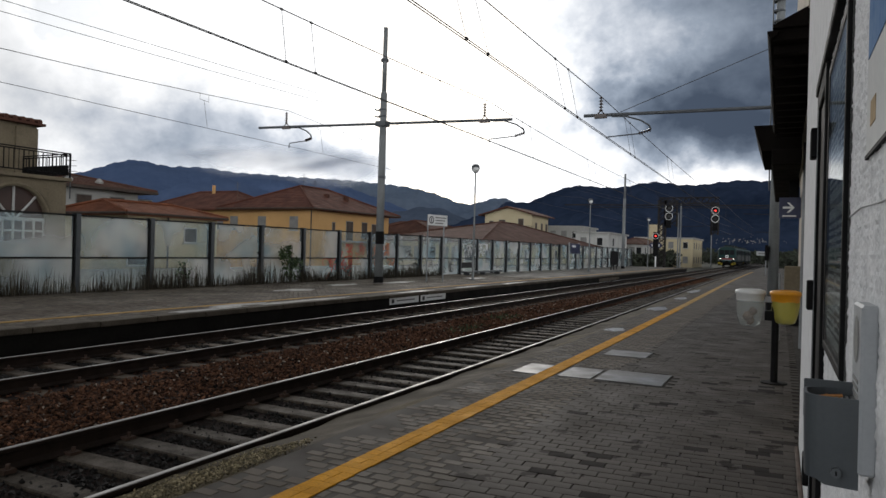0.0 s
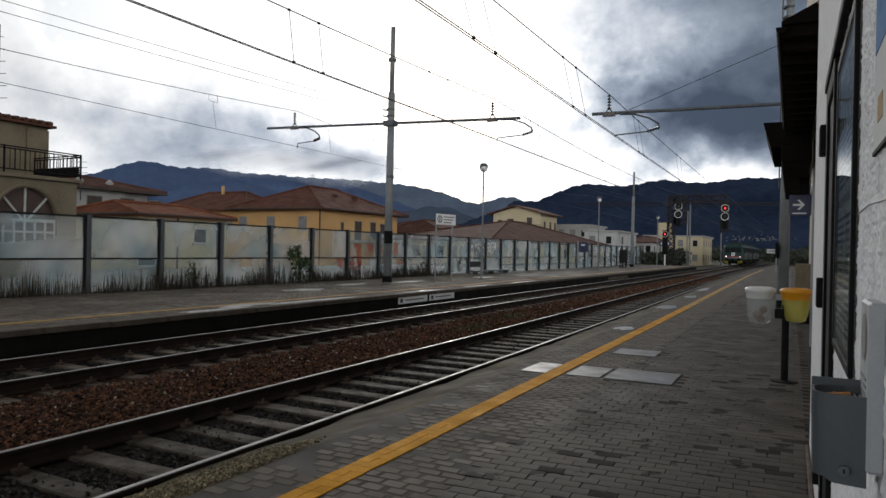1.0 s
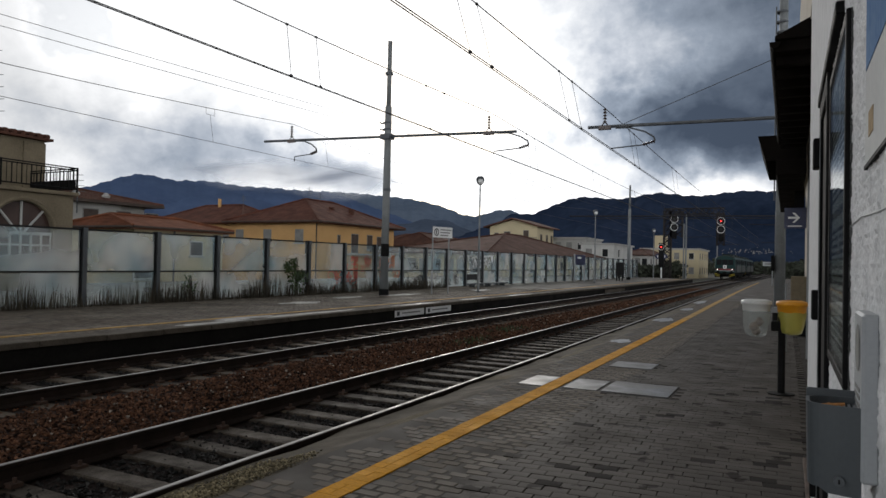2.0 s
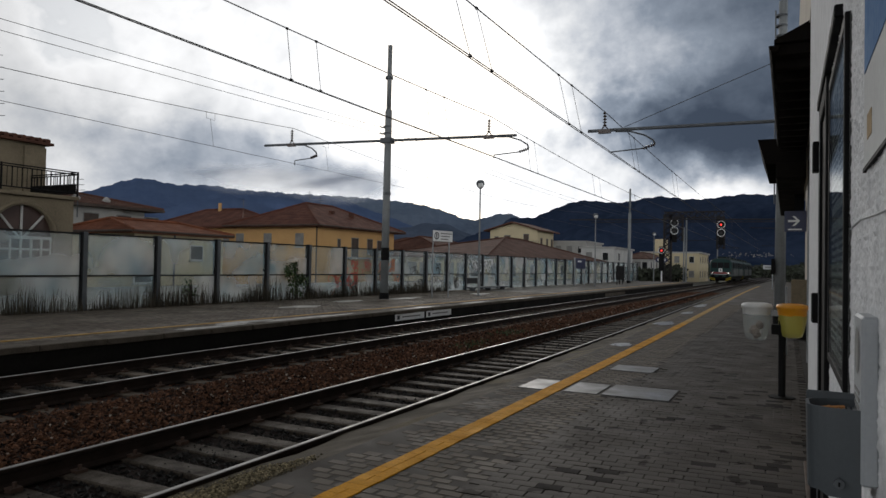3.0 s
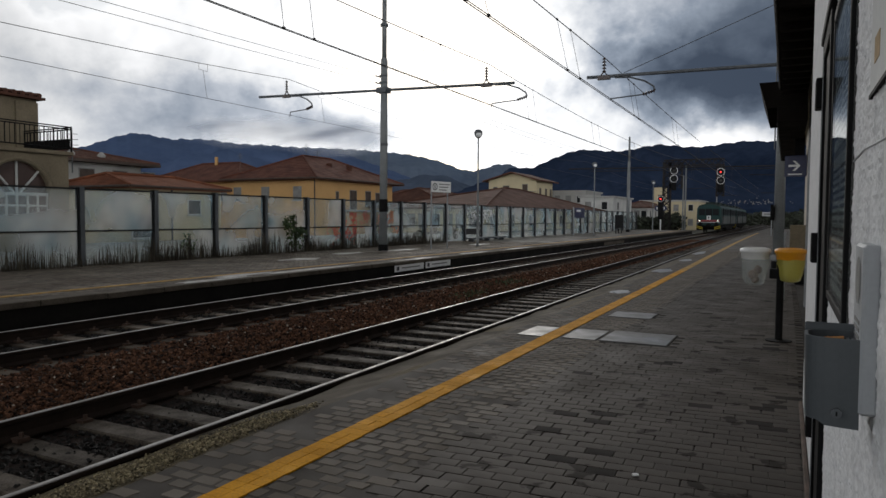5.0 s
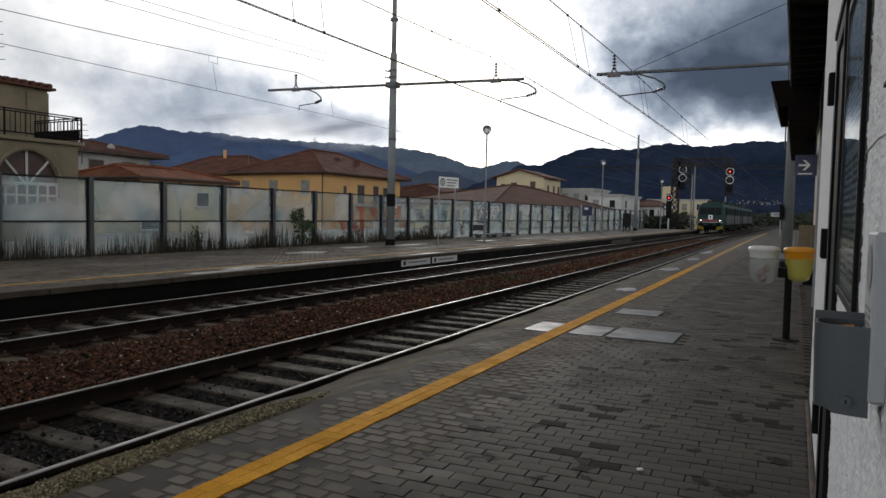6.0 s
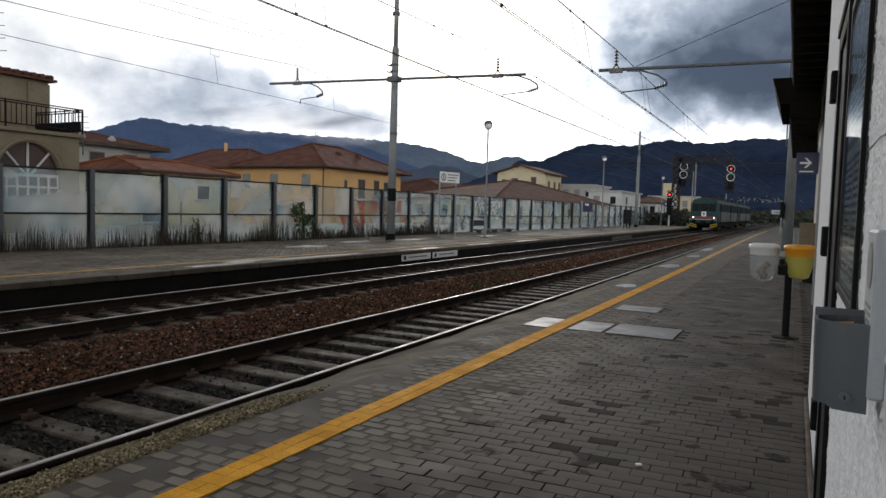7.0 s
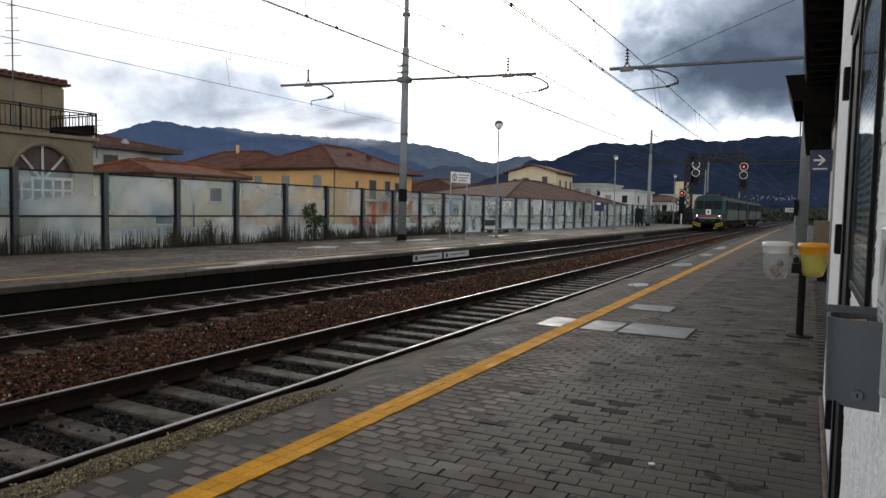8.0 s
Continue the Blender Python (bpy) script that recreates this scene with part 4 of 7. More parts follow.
scrawl(M["spray_black"], g(8) + 0.7, g(8) + 1.6, 1.0, 1.3, 5, 5, 0.03)
scrawl(M["spray_black"], g(8) + 0.2, g(9) - 0.1, 0.1, 0.85, 6, 11, 0.04, "black sprayed strokes")
scrawl(M["spray_black"], g(9) + 1.0, g(10) - 0.4, 1.1, 1.5, 7, 5, 0.03)
scrawl(M["spray_black"], g(9) + 0.2, g(10) - 0.3, 0.3, 0.8, 8, 6, 0.02)
scrawl(M["spray_black"], g(10) + 0.2, g(11) - 0.2, 0.15, 0.85, 9, 12, 0.04, "black sprayed strokes")
scrawl(M["white"], g(11) + 0.15, g(12) - 0.2, 1.1, 1.75, 10, 14, 0.06, "white sprayed strokes")
scrawl(M["spray_black"], g(11) + 0.15, g(12) - 0.2, 1.05, 1.75, 11, 12, 0.025, "black sprayed strokes")
scrawl(M["white"], g(12) + 0.15, g(12) + 1.6, 1.05, 1.8, 13, 14, 0.06, "white sprayed strokes")
scrawl(M["spray_blue"], g(12) + 0.15, g(12) + 1.6, 1.0, 1.5, 14, 8, 0.03)
bm = box(B(), 0.010, 0.016, g(11) + 0.2, g(12) - 0.35, 0.36, 0.68)
part("graffiti", bm, M["spray_black"], barrier, "solid black sprayed block")


# ---- plants at the barrier's foot ----
def blades(name, count, x0, x1, y0, y1, z, h0, h1, mat, label, seed, lean=0.30, width=0.008, patchy=True):
    rng = np.random.RandomState(seed)
    V, F = [], []
    k = 0
    tries = 0
    while k < count and tries < count * 6:
        tries += 1
        y = y0 + (y1 - y0) * rng.rand()
        if patchy and rng.rand() > 0.35 + 0.65 * max(0.0, noise.noise((y * 0.9, seed, 0.3)) + 0.35):
            continue
        x = x0 + (x1 - x0) * rng.rand()
        tall = 0.55 + 0.9 * max(0.0, 0.4 + noise.noise((y * 0.55, seed + 3.0, 0)))
        h = (h0 + (h1 - h0) * rng.rand() ** 1.6) * tall
        a = rng.rand() * 6.28
        dx, dy = math.cos(a), math.sin(a)
        l = lean * h * rng.rand()
        w = width * (0.6 + rng.rand())
        n = len(V)
        V += [(x - dy * w, y + dx * w, z), (x + dy * w, y - dx * w, z), (x + dx * l * 0.4 + dy * w * 0.7, y + dy * l * 0.4 - dx * w * 0.7, z + h * 0.6), (x + dx * l * 0.4 - dy * w * 0.7, y + dy * l * 0.4 + dx * w * 0.7, z + h * 0.6), (x + dx * l, y + dy * l, z + h)]
        F += [(n, n + 1, n + 2, n + 3), (n + 3, n + 2, n + 4)]
        k += 1
    me = bpy.data.meshes.new(name)
    me.from_pydata(V, [], F)
    me.materials.append(mat)
    return tagged(new(name, me), label, "grass", kind="stuff")


blades("dry_weeds", 4200, -16.85, -16.55, 6, 25.5, FAR_Z, 0.06, 0.80, M["grass"], "dry brown weeds along the noise barrier", 11)
blades("dry_weeds", 1600, -16.85, -16.6, 25.5, 33, FAR_Z, 0.10, 0.70, M["grass"], "dry brown weeds below the graffiti", 12)
blades("green_tuft", 260, -6.9, -6.4, 13.5, 15.5, -0.32, 0.05, 0.16, M["leaf"], "green grass tuft in the ballast", 14, 0.6, 0.010, False)
blades("green_tuft", 160, -7.2, -6.6, 16.5, 18.5, -0.32, 0.05, 0.14, M["leaf"], "green grass tuft in the ballast", 15, 0.6, 0.010, False)


def bush(name, at, r, h, count, mat, label, seed, leaf=0.05, category="bush"):
    rng = np.random.RandomState(seed)
    root = empty(name, at, label=label, category=category)
    bm = B()
    for i in range(7):
        a = rng.rand() * 6.28
        rod(bm, (0, 0, 0), (r * 0.6 * math.cos(a) * rng.rand(), r * 0.6 * math.sin(a) * rng.rand(), h * (0.5 + 0.5 * rng.rand())), 0.02, 0.006, 5)
    part("stems", bm, M["bark"], root)
    V, F = [], []
    cl = [(r * 0.7 * rng.randn() * 0.6, r * 0.7 * rng.randn() * 0.6, h * (0.15 + 0.8 * rng.rand())) for _ in range(14)]
    for i in range(count):
        c = cl[rng.randint(len(cl))]
        s = (1.1 - 0.6 * c[2] / h) * r * 0.33
        p = np.array(c) + rng.randn(3) * s
        p[2] = max(0.03, p[2])
        u, v = rng.randn(3), rng.randn(3)
        u /= np.linalg.norm(u)
        v -= u * (u @ v)
        v /= np.linalg.norm(v)
        sz = leaf * (0.5 + rng.rand())
        n = len(V)
        V += [tuple(p - u * sz), tuple(p + v * sz * 0.5), tuple(p + u * sz), tuple(p - v * sz * 0.5)]
        F.append((n, n + 1, n + 2, n + 3))
    me = bpy.data.meshes.new("foliage")
    me.from_pydata(V, [], F)
    me.materials.append(mat)
    ob = new("foliage", me)
    ob.parent = root
    return root


bush("bush", (-16.7, 20.5, FAR_Z), 0.36, 1.5, 620, M["leaf"], "green shrub growing against the noise barrier", 31, 0.06)
bush("bush", (-16.8, 15.6, FAR_Z), 0.25, 0.8, 110, M["leaf"], "thin green shrub at the noise barrier", 32, 0.05)


# ---- furniture of the far platform ----
def street_lamp(at, h):
    root = empty("platform_lamp", at, label="slender platform lamp with a round head", category="lamp", group="platform lamps")
    bm = B()
    rod(bm, (0, 0, 0), (0, 0, h * 0.45), 0.06, 0.05, 10)
    rod(bm, (0, 0, h * 0.45), (0, 0, h - 0.25), 0.042, 0.035, 10)
    part("pole", bm, M["mast"], root)
    part("head", lathe(B(), (0, 0, h - 0.3), [(0.0, 0.0), (0.07, 0.0), (0.15, 0.08), (0.20, 0.20), (0.19, 0.32), (0.12, 0.40), (0.0, 0.42)], 14), M["post"], root, "dark round lamp head", True)
    part("diffuser", lathe(B(), (0.05, -0.08, h - 0.26), [(0.0, -0.03), (0.11, 0.0), (0.15, 0.09), (0.13, 0.2)], 12), M["white"], root, "pale diffuser", True)
    part("base_plate", lathe(B(), (0, 0, 0), [(0, 0), (0.13, 0), (0.13, 0.02), (0.07, 0.06)], 10), M["post"], root)


street_lamp((-13.35, 29.7, FAR_Z), 5.35)
street_lamp((-14.1, 53.5, FAR_Z), 5.6)
street_lamp((-14.4, 80.0, FAR_Z), 5.5)

sign = empty("platform_sign", (-13.80, 25.9, FAR_Z), -14, label="white notice sign with a round pictogram on two posts", category="sign")
for px in (0.0, 1.05):
    part("post", rod(B(), (0, px * 1.0, 0), (0, px * 1.0, 2.86), 0.03, seg=8), M["steel"], sign)
part("board", box(B(), 0.03, 0.05, -0.05, 1.22, 2.42, 2.88, 0.005), M["white"], sign, "white board")
bm = B()
k = 20
for i in range(k):
    a, b = 2 * math.pi * i / k, 2 * math.pi * (i + 1) / k
    poly(bm, [(0.055, 0.17 + r * math.cos(t), 2.65 + r * math.sin(t)) for r, t in ((0.11, a), (0.16, a), (0.16, b), (0.11, b))])
box(bm, 0.051, 0.056, 0.14, 0.20, 2.57, 2.73)
part("pictogram", bm, M["ink"], sign, "black round pictogram")
for j in range(3):
    part("text_bar", box(B(), 0.051, 0.055, 0.42, 1.14 - 0.10 * j, 2.74 - 0.12 * j, 2.785 - 0.12 * j), M["shutter"], sign)

name_board = empty("station_sign", (-15.6, 54.5, FAR_Z), label="dark blue station sign on two posts", category="sign")
for px in (-0.9, 0.9):
    part("post", rod(B(), (0, px * 1.6, 0), (0, px * 1.6, 2.2), 0.06, seg=8), M["steel"], name_board)
part("board", box(B(), 0.05, 0.09, -1.35, 1.35, 1.35, 2.15, 0.005), M["navy"], name_board, "dark blue board")
part("text_bar", box(B(), 0.091, 0.094, -0.9, 0.2, 1.85, 2.0), M["white"], name_board)
notice = empty("notice_board", (-14.2, 62.5, FAR_Z), label="black notice board on legs", category="sign")
part("board", box(B(), -0.05, 0.05, -1.3, 1.3, 0.45, 1.65, 0.01), M["black"], notice)
for px in (-1.1, 0, 1.1):
    part("leg", box(B(), -0.04, 0.04, px - 0.05, px + 0.05, 0, 0.45), M["black"], notice)
bench = empty("bench", (-16.1, 37.2, FAR_Z), label="low dark bench beside the noise barrier", category="bench")
part("seat", box(B(), -0.22, 0.22, -2.6, 2.6, 0.14, 0.22, 0.01), M["post"], bench)
for px in (-2.2, 0, 2.2):
    part("leg", box(B(), -0.16, 0.16, px - 0.06, px + 0.06, 0, 0.14), M["post"], bench)

# plates on the platform wall, their small print unreadable
for y0, y1 in ((17.68, 19.47), (19.62, 21.4)):
    root = empty("warning_plate", (FAR_EDGE - 0.045, y0, FAR_Z - 0.30), label="white enamel warning plate on the platform wall", category="sign", group="warning plates")
    part("plate", box(B(), 0, 0.02, 0, y1 - y0, 0, 0.2, 0.004), M["white"], root)
    part("symbol", box(B(), 0.021, 0.024, 0.1, 0.25, 0.04, 0.16), M["ink"], root)
    part("text_bar", box(B(), 0.021, 0.024, 0.4, (y1 - y0) * 0.85, 0.085, 0.125), M["shutter"], root)
root = empty("warning_plate", (FAR_EDGE - 0.045, 43.0, FAR_Z - 0.36), label="white enamel warning plate on the platform wall", category="sign", group="warning plates")
part("plate", box(B(), 0, 0.02, 0, 5.5, 0, 0.2, 0.004), M["coping"], root)

# patches paler than the paving on the far platform
rng = random.Random(12)
for cx, cy, rx, ry in ((-10.85, 10.8, 0.16, 1.1), (-10.95, 14.2, 0.17, 1.9), (-11.2, 12.0, 0.22, 1.0), (-13.8, 17.2, 0.42, 0.8), (-10.85, 19.4, 0.14, 1.4), (-10.9, 24.0, 0.14, 1.2), (-14.3, 24.2, 0.35, 1.3), (-10.8, 28.5, 0.13, 1.6), (-14.0, 31.5, 0.4, 0.9), (-14.6, 21.0, 0.3, 0.9)):
    bm = B()
    k = 26
    ph = rng.uniform(0, 6)
    poly(bm, [(cx + rx * math.cos(a) * (1 + 0.2 * math.sin(3 * a + ph) + 0.12 * math.sin(7 * a)), cy + ry * math.sin(a) * (1 + 0.2 * math.cos(4 * a + ph)), FAR_Z + 0.015) for a in [2 * math.pi * i / k for i in range(k)]])
    part("stain", bm, M["pale_paving"], far_platform, "pale patch on the paving")
# ---- the station building beside the camera ----
WALL = empty("station_building", (0.16, 0, 0), 0.63, label="white roughcast station building with dark eaves", category="building", kind="structure")


def wall_parts():
    part("wall", box(B(), 0, 0.35, -6, 6.3, -0.3, 3.75), M["plaster"], WALL, "white roughcast wall")
    # thrown plaster: lumps of a centimetre or two stand out of the wall
    ny, nz_ = 300, 340
    V, F = [], []
    for j in range(nz_ + 1):
        z = -0.02 + 2.72 * j / nz_
        for i in range(ny + 1):
            y = 0.55 + 2.55 * i / ny
            q = 0.55 * abs(noise.noise((y * 46, z * 46, 1.0))) + 0.45 * abs(noise.noise((y * 95, z * 95, 7.0))) + 0.25 * noise.noise((y * 9, z * 9, 3.0))
            V.append((-0.0005 - 0.0075 * max(0.0, min(1.0, q * 1.5)), y, z))
    for j in range(nz_):
        for i in range(ny):
            k = j * (ny + 1) + i
            F.append((k, k + ny + 1, k + ny + 2, k + 1))
    me = bpy.data.meshes.new("roughcast")
    me.from_pydata(V, [], F)
    me.materials.append(M["plaster"])
    rough = new("roughcast", me)
    rough.parent = WALL
    tagged(rough, "lumpy white roughcast coat")
    part("upper_wall", box(B(), 0.004, 0.35, -6, 24, 3.75, 6.2), M["plaster_top"], WALL)
    part("rear_wall", box(B(), 0.26, 0.60, 6.3, 21, -0.3, 3.75), M["plaster_top"], WALL, "cream rendered wall beyond the corner")
    part("end_wall", box(B(), 0.35, 6, 20.65, 21, -0.3, 6.2), M["plaster_top"], WALL)
    part("back_wall", box(B(), 0.35, 6, -6, -5.65, -0.3, 6.2), M["plaster_top"], WALL)
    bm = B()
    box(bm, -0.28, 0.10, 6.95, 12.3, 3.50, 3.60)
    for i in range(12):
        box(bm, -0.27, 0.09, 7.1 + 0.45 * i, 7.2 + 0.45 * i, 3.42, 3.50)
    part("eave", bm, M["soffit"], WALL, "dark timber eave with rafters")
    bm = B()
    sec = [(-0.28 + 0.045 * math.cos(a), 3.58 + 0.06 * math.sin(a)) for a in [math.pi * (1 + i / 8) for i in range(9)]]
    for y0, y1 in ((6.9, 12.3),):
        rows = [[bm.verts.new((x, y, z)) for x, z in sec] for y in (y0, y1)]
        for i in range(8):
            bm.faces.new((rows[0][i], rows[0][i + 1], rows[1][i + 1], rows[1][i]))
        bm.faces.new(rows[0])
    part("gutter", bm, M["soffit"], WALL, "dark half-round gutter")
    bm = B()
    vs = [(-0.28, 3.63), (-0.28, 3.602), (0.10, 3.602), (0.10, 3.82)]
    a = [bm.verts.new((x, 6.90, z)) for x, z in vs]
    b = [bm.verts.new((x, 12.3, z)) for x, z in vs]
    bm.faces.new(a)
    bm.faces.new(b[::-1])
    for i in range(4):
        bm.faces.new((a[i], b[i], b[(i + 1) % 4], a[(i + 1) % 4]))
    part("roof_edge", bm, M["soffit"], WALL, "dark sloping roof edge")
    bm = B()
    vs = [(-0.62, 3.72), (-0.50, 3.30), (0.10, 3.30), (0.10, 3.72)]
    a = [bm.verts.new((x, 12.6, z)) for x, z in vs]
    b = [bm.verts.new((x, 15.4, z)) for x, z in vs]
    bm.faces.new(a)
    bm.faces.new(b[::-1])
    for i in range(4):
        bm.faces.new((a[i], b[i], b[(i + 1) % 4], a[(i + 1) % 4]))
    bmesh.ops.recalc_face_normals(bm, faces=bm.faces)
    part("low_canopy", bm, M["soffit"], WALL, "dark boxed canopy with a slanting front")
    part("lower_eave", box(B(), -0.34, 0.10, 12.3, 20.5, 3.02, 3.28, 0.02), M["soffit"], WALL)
    part("rust_strip", box(B(), -0.030, -0.002, -1, 6.2, -0.02, 0.028, 0.006), M["rust"], WALL, "rusty strip along the wall's foot")
    for y, r in ((11.4, 0.03), (13.2, 0.035)):
        part("downpipe", rod(B(), (0.17, y, 0.0), (0.17, y, 3.5), r, seg=10), M["steel"], WALL, "wall-mounted downpipe")
    # fine crack-like cable across the roughcast
    part("cable", chain(B(), [(-0.004, 2.1, 1.635), (-0.004, 1.8, 1.640), (-0.004, 1.5, 1.628), (-0.004, 1.1, 1.62)], 0.0022, 5), M["panel_grey"], WALL, "thin pale cable on the wall")


wall_parts()


def in_wall(name, y, z, label, category):
    ob = empty(name, (0, 0, 0), label=label, category=category)
    ob.matrix_basis = WALL.matrix_basis @ pose(0, y, z)
    return ob


# dark metal door
door = in_wall("metal_door", 3.08, 0.0, "closed black metal door with heavy hinges", "door")
part("frame", box(B(), -0.022, 0.0, 0.0, 0.06, 0.0, 2.30, 0.004), M["black"], door)
part("frame", box(B(), -0.022, 0.0, 0.58, 0.70, 0.0, 2.30, 0.004), M["black"], door)
part("frame", box(B(), -0.022, 0.0, 0.06, 0.58, 2.22, 2.30, 0.004), M["black"], door)
part("top_rail", box(B(), -0.030, 0.0, -0.68, 0.72, 2.304, 2.345, 0.004), M["black"], door, "long dark rail over the door")
part("leaf", box(B(), -0.010, 0.0, 0.062, 0.316, 0.03, 2.215, 0.003), M["black"], door)
part("leaf", box(B(), -0.010, 0.0, 0.324, 0.578, 0.03, 2.215, 0.003), M["black"], door)
for z in (0.45, 1.28, 2.0):
    part("hinge", box(B(), -0.05, -0.02, 0.60, 0.71, z, z + 0.14, 0.005), M["black"], door)
part("trim", box(B(), -0.0245, -0.0222, 0.57, 0.576, 0.03, 2.25), M["steel"], door, "thin bright edge strip")

# glazed timetable case
case = in_wall("timetable_case", 2.10, 1.20, "glazed black-framed timetable case with printed sheets", "notice board")
part("back", box(B(), -0.008, 0.0, 0.0, 0.80, 0.0, 1.02), M["shutter"], case)
for y0, y1, z0, z1 in ((0.0, 0.035, 0.0, 1.02), (0.765, 0.80, 0.0, 1.02), (0.035, 0.765, 0.0, 0.03), (0.035, 0.765, 0.985, 1.02)):
    part("frame", box(B(), -0.020, 0.0, y0, y1, z0, z1, 0.003), M["black"], case)
part("pane", box(B(), -0.018, -0.015, 0.035, 0.765, 0.03, 0.985), M["board_glass"], case, "reflecting glass pane")
for i in range(2):
    for j in range(2):
        sheet = part("sheet", box(B(), -0.0105, -0.0085, 0.05 + 0.36 * i, 0.38 + 0.36 * i, 0.05 + 0.47 * j, 0.49 + 0.47 * j), M["paper"], case, "printed timetable sheet")
        bm = B()
        for k in range(16):
            for c in range(3):
                box(bm, -0.0125, -0.0107, 0.07 + 0.36 * i + 0.10 * c, 0.14 + 0.36 * i + 0.10 * c + 0.02 * ((k * 7 + c) % 3 - 1), 0.08 + 0.47 * j + 0.024 * k, 0.091 + 0.47 * j + 0.024 * k)
        part("print", bm, M["ink"], sheet)

# poster
poster = in_wall("poster", 1.30, 1.74, "landscape poster on a thin board with blue sky", "poster")
part("board", box(B(), -0.008, 0.0, 0.0, 0.40, 0.0, 0.62, 0.002), M["paper"], poster)
part("edge", box(B(), -0.010, 0.0, -0.008, 0.0, -0.005, 0.625), M["black"], poster, "dark board edge")
part("edge", box(B(), -0.010, 0.0, 0.0, 0.40, -0.008, 0.0), M["black"], poster, "dark board edge")
part("sky_print", box(B(), -0.0095, -0.0082, 0.0, 0.38, 0.20, 0.60), M["poster_blue"], poster, "blue printed sky")
part("sand_print", box(B(), -0.0095, -0.0082, 0.24, 0.32, 0.05, 0.10), M["poster_tan"], poster, "tan printed patch")

# wall ashtray with its back panel
ash = in_wall("wall_ashtray", 1.40, 1.10, "slate grey wall-mounted ashtray bin holding cigarette ends", "ashtray")
bm = B()
w, d = 0.090, 0.125
prof = []
for i in range(25):
    t = i / 24
    prof.append((-0.028 - w * (1 - abs(2 * t - 1) ** 5) ** 0.9 if 0 < t < 1 else -0.028, 0.065 + d * t))
lo = [bm.verts.new((-0.028 - (x + 0.028) * -0.96, y, 0.008 if 2 < i < 22 else 0.0)) for i, (x, y) in enumerate(prof)]
hi = [bm.verts.new((x, y, 0.165)) for x, y in prof]
hin = [bm.verts.new((-0.028 - max(0.0, -(x + 0.028) - 0.006), min(0.065 + d - 0.006, max(0.071, y)), 0.165)) for x, y in prof]
lin = [bm.verts.new((-0.028 - max(0.0, -(x + 0.028) - 0.006), min(0.065 + d - 0.006, max(0.071, y)), 0.135)) for x, y in prof]
for a, b in ((lo, hi), (hi, hin), (hin, lin)):
    for i in range(24):
        bm.faces.new((a[i], a[i + 1], b[i + 1], b[i]))
bm.faces.new(lo[::-1])
part("bin", bm, M["box_grey"], ash)
part("ash", box(B(), -0.098, -0.032, 0.092, 0.172, 0.128, 0.142), M["ash"], ash, "grey ash and grille")
part("back_edge", box(B(), -0.116, -0.028, 0.186, 0.192, 0.10, 0.178, 0.002), M["box_grey"], ash)
bm = B()
for a, b in (((-0.095, 0.11, 0.150), (-0.045, 0.10, 0.152)), ((-0.09, 0.15, 0.150), (-0.05, 0.16, 0.154)), ((-0.10, 0.13, 0.148), (-0.075, 0.17, 0.150))):
    rod(bm, a, b, 0.004, seg=6)
part("cigarette_ends", bm, M["filter"], ash, "orange cigarette ends")
bm = B()
for k in range(4):
    box(bm, -0.062 + 0.009 * k, -0.058 + 0.009 * k, 0.08, 0.18, 0.143, 0.152)
part("grille", bm, M["steel"], ash)
lk = part("lock", rod(B(), (-0.064, 0.068, 0.028), (-0.064, 0.058, 0.028), 0.009, seg=14), M["post"], ash, "round key lock")
part("keyhole", box(B(), -0.0655, -0.0625, 0.0568, 0.0585, 0.024, 0.032), M["black"], lk)
part("panel", box(B(), -0.030, 0.0, 0.060, 0.215, 0.028, 0.338, 0.005), M["panel_grey"], ash, "light grey back panel")
bm = B()
for i in range(20):
    a, b = 2 * math.pi * i / 20, 2 * math.pi * (i + 1) / 20
    poly(bm, [(-0.0315, 0.135 + r * math.cos(t), 0.27 + r * math.sin(t)) for r, t in ((0.0, a), (0.045, a), (0.045, b))])
for k in range(6):
    box(bm, -0.0315, -0.030, 0.09, 0.185, 0.19 - 0.014 * k, 0.197 - 0.014 * k)
part("print", bm, M["shutter"], ash, "grey printed pictogram and lines")

# direction sign fixed at right angles to the wall
arrow = in_wall("direction_sign", 14.9, 2.30, "dark blue direction sign with a white arrow", "sign")
part("board", box(B(), -0.22, 0.16, -0.02, 0.02, 0.0, 0.40, 0.005), M["navy"], arrow)
bm = B()
box(bm, -0.155, 0.02, -0.026, -0.021, 0.185, 0.225)
for s in (1, -1):
    poly(bm, [(0.05, -0.024, 0.205), (-0.04, -0.024, 0.205 + s * 0.095), (-0.085, -0.024, 0.205 + s * 0.095), (0.005, -0.024, 0.205)])
part("arrow", bm, M["white"], arrow, "white arrow")
part("text_bar", box(B(), -0.16, 0.08, -0.026, -0.021, 0.03, 0.055), M["white"], arrow)
part("bracket", box(B(), -0.05, 0.12, -0.015, 0.015, 0.40, 0.80), M["black"], arrow)
cab = empty("service_cabinet", (0.10, 17.6, 0.0), label="dull beige service cabinet beside the wall", category="cabinet")
part("body", box(B(), -0.22, 0.4, 0, 0.5, 0.5, 1.35, 0.02), M["beige"], cab)
part("stand", box(B(), -0.1, 0.3, 0.05, 0.45, 0, 0.5), M["black"], cab)
plant = bush("potted_plant", (-0.12, 19.4, 0.0), 0.25, 0.7, 160, M["leaf_dark"], "dark leafy plant against the wall", 44, 0.06, "plant")
pole = empty("pole", (-0.17, 14.2, 0.0), label="thin pale pole beside the wall", category="pole")
part("shaft", rod(B(), (0, 0, 0), (0, 0, 1.25), 0.02, seg=8), M["steel"], pole)

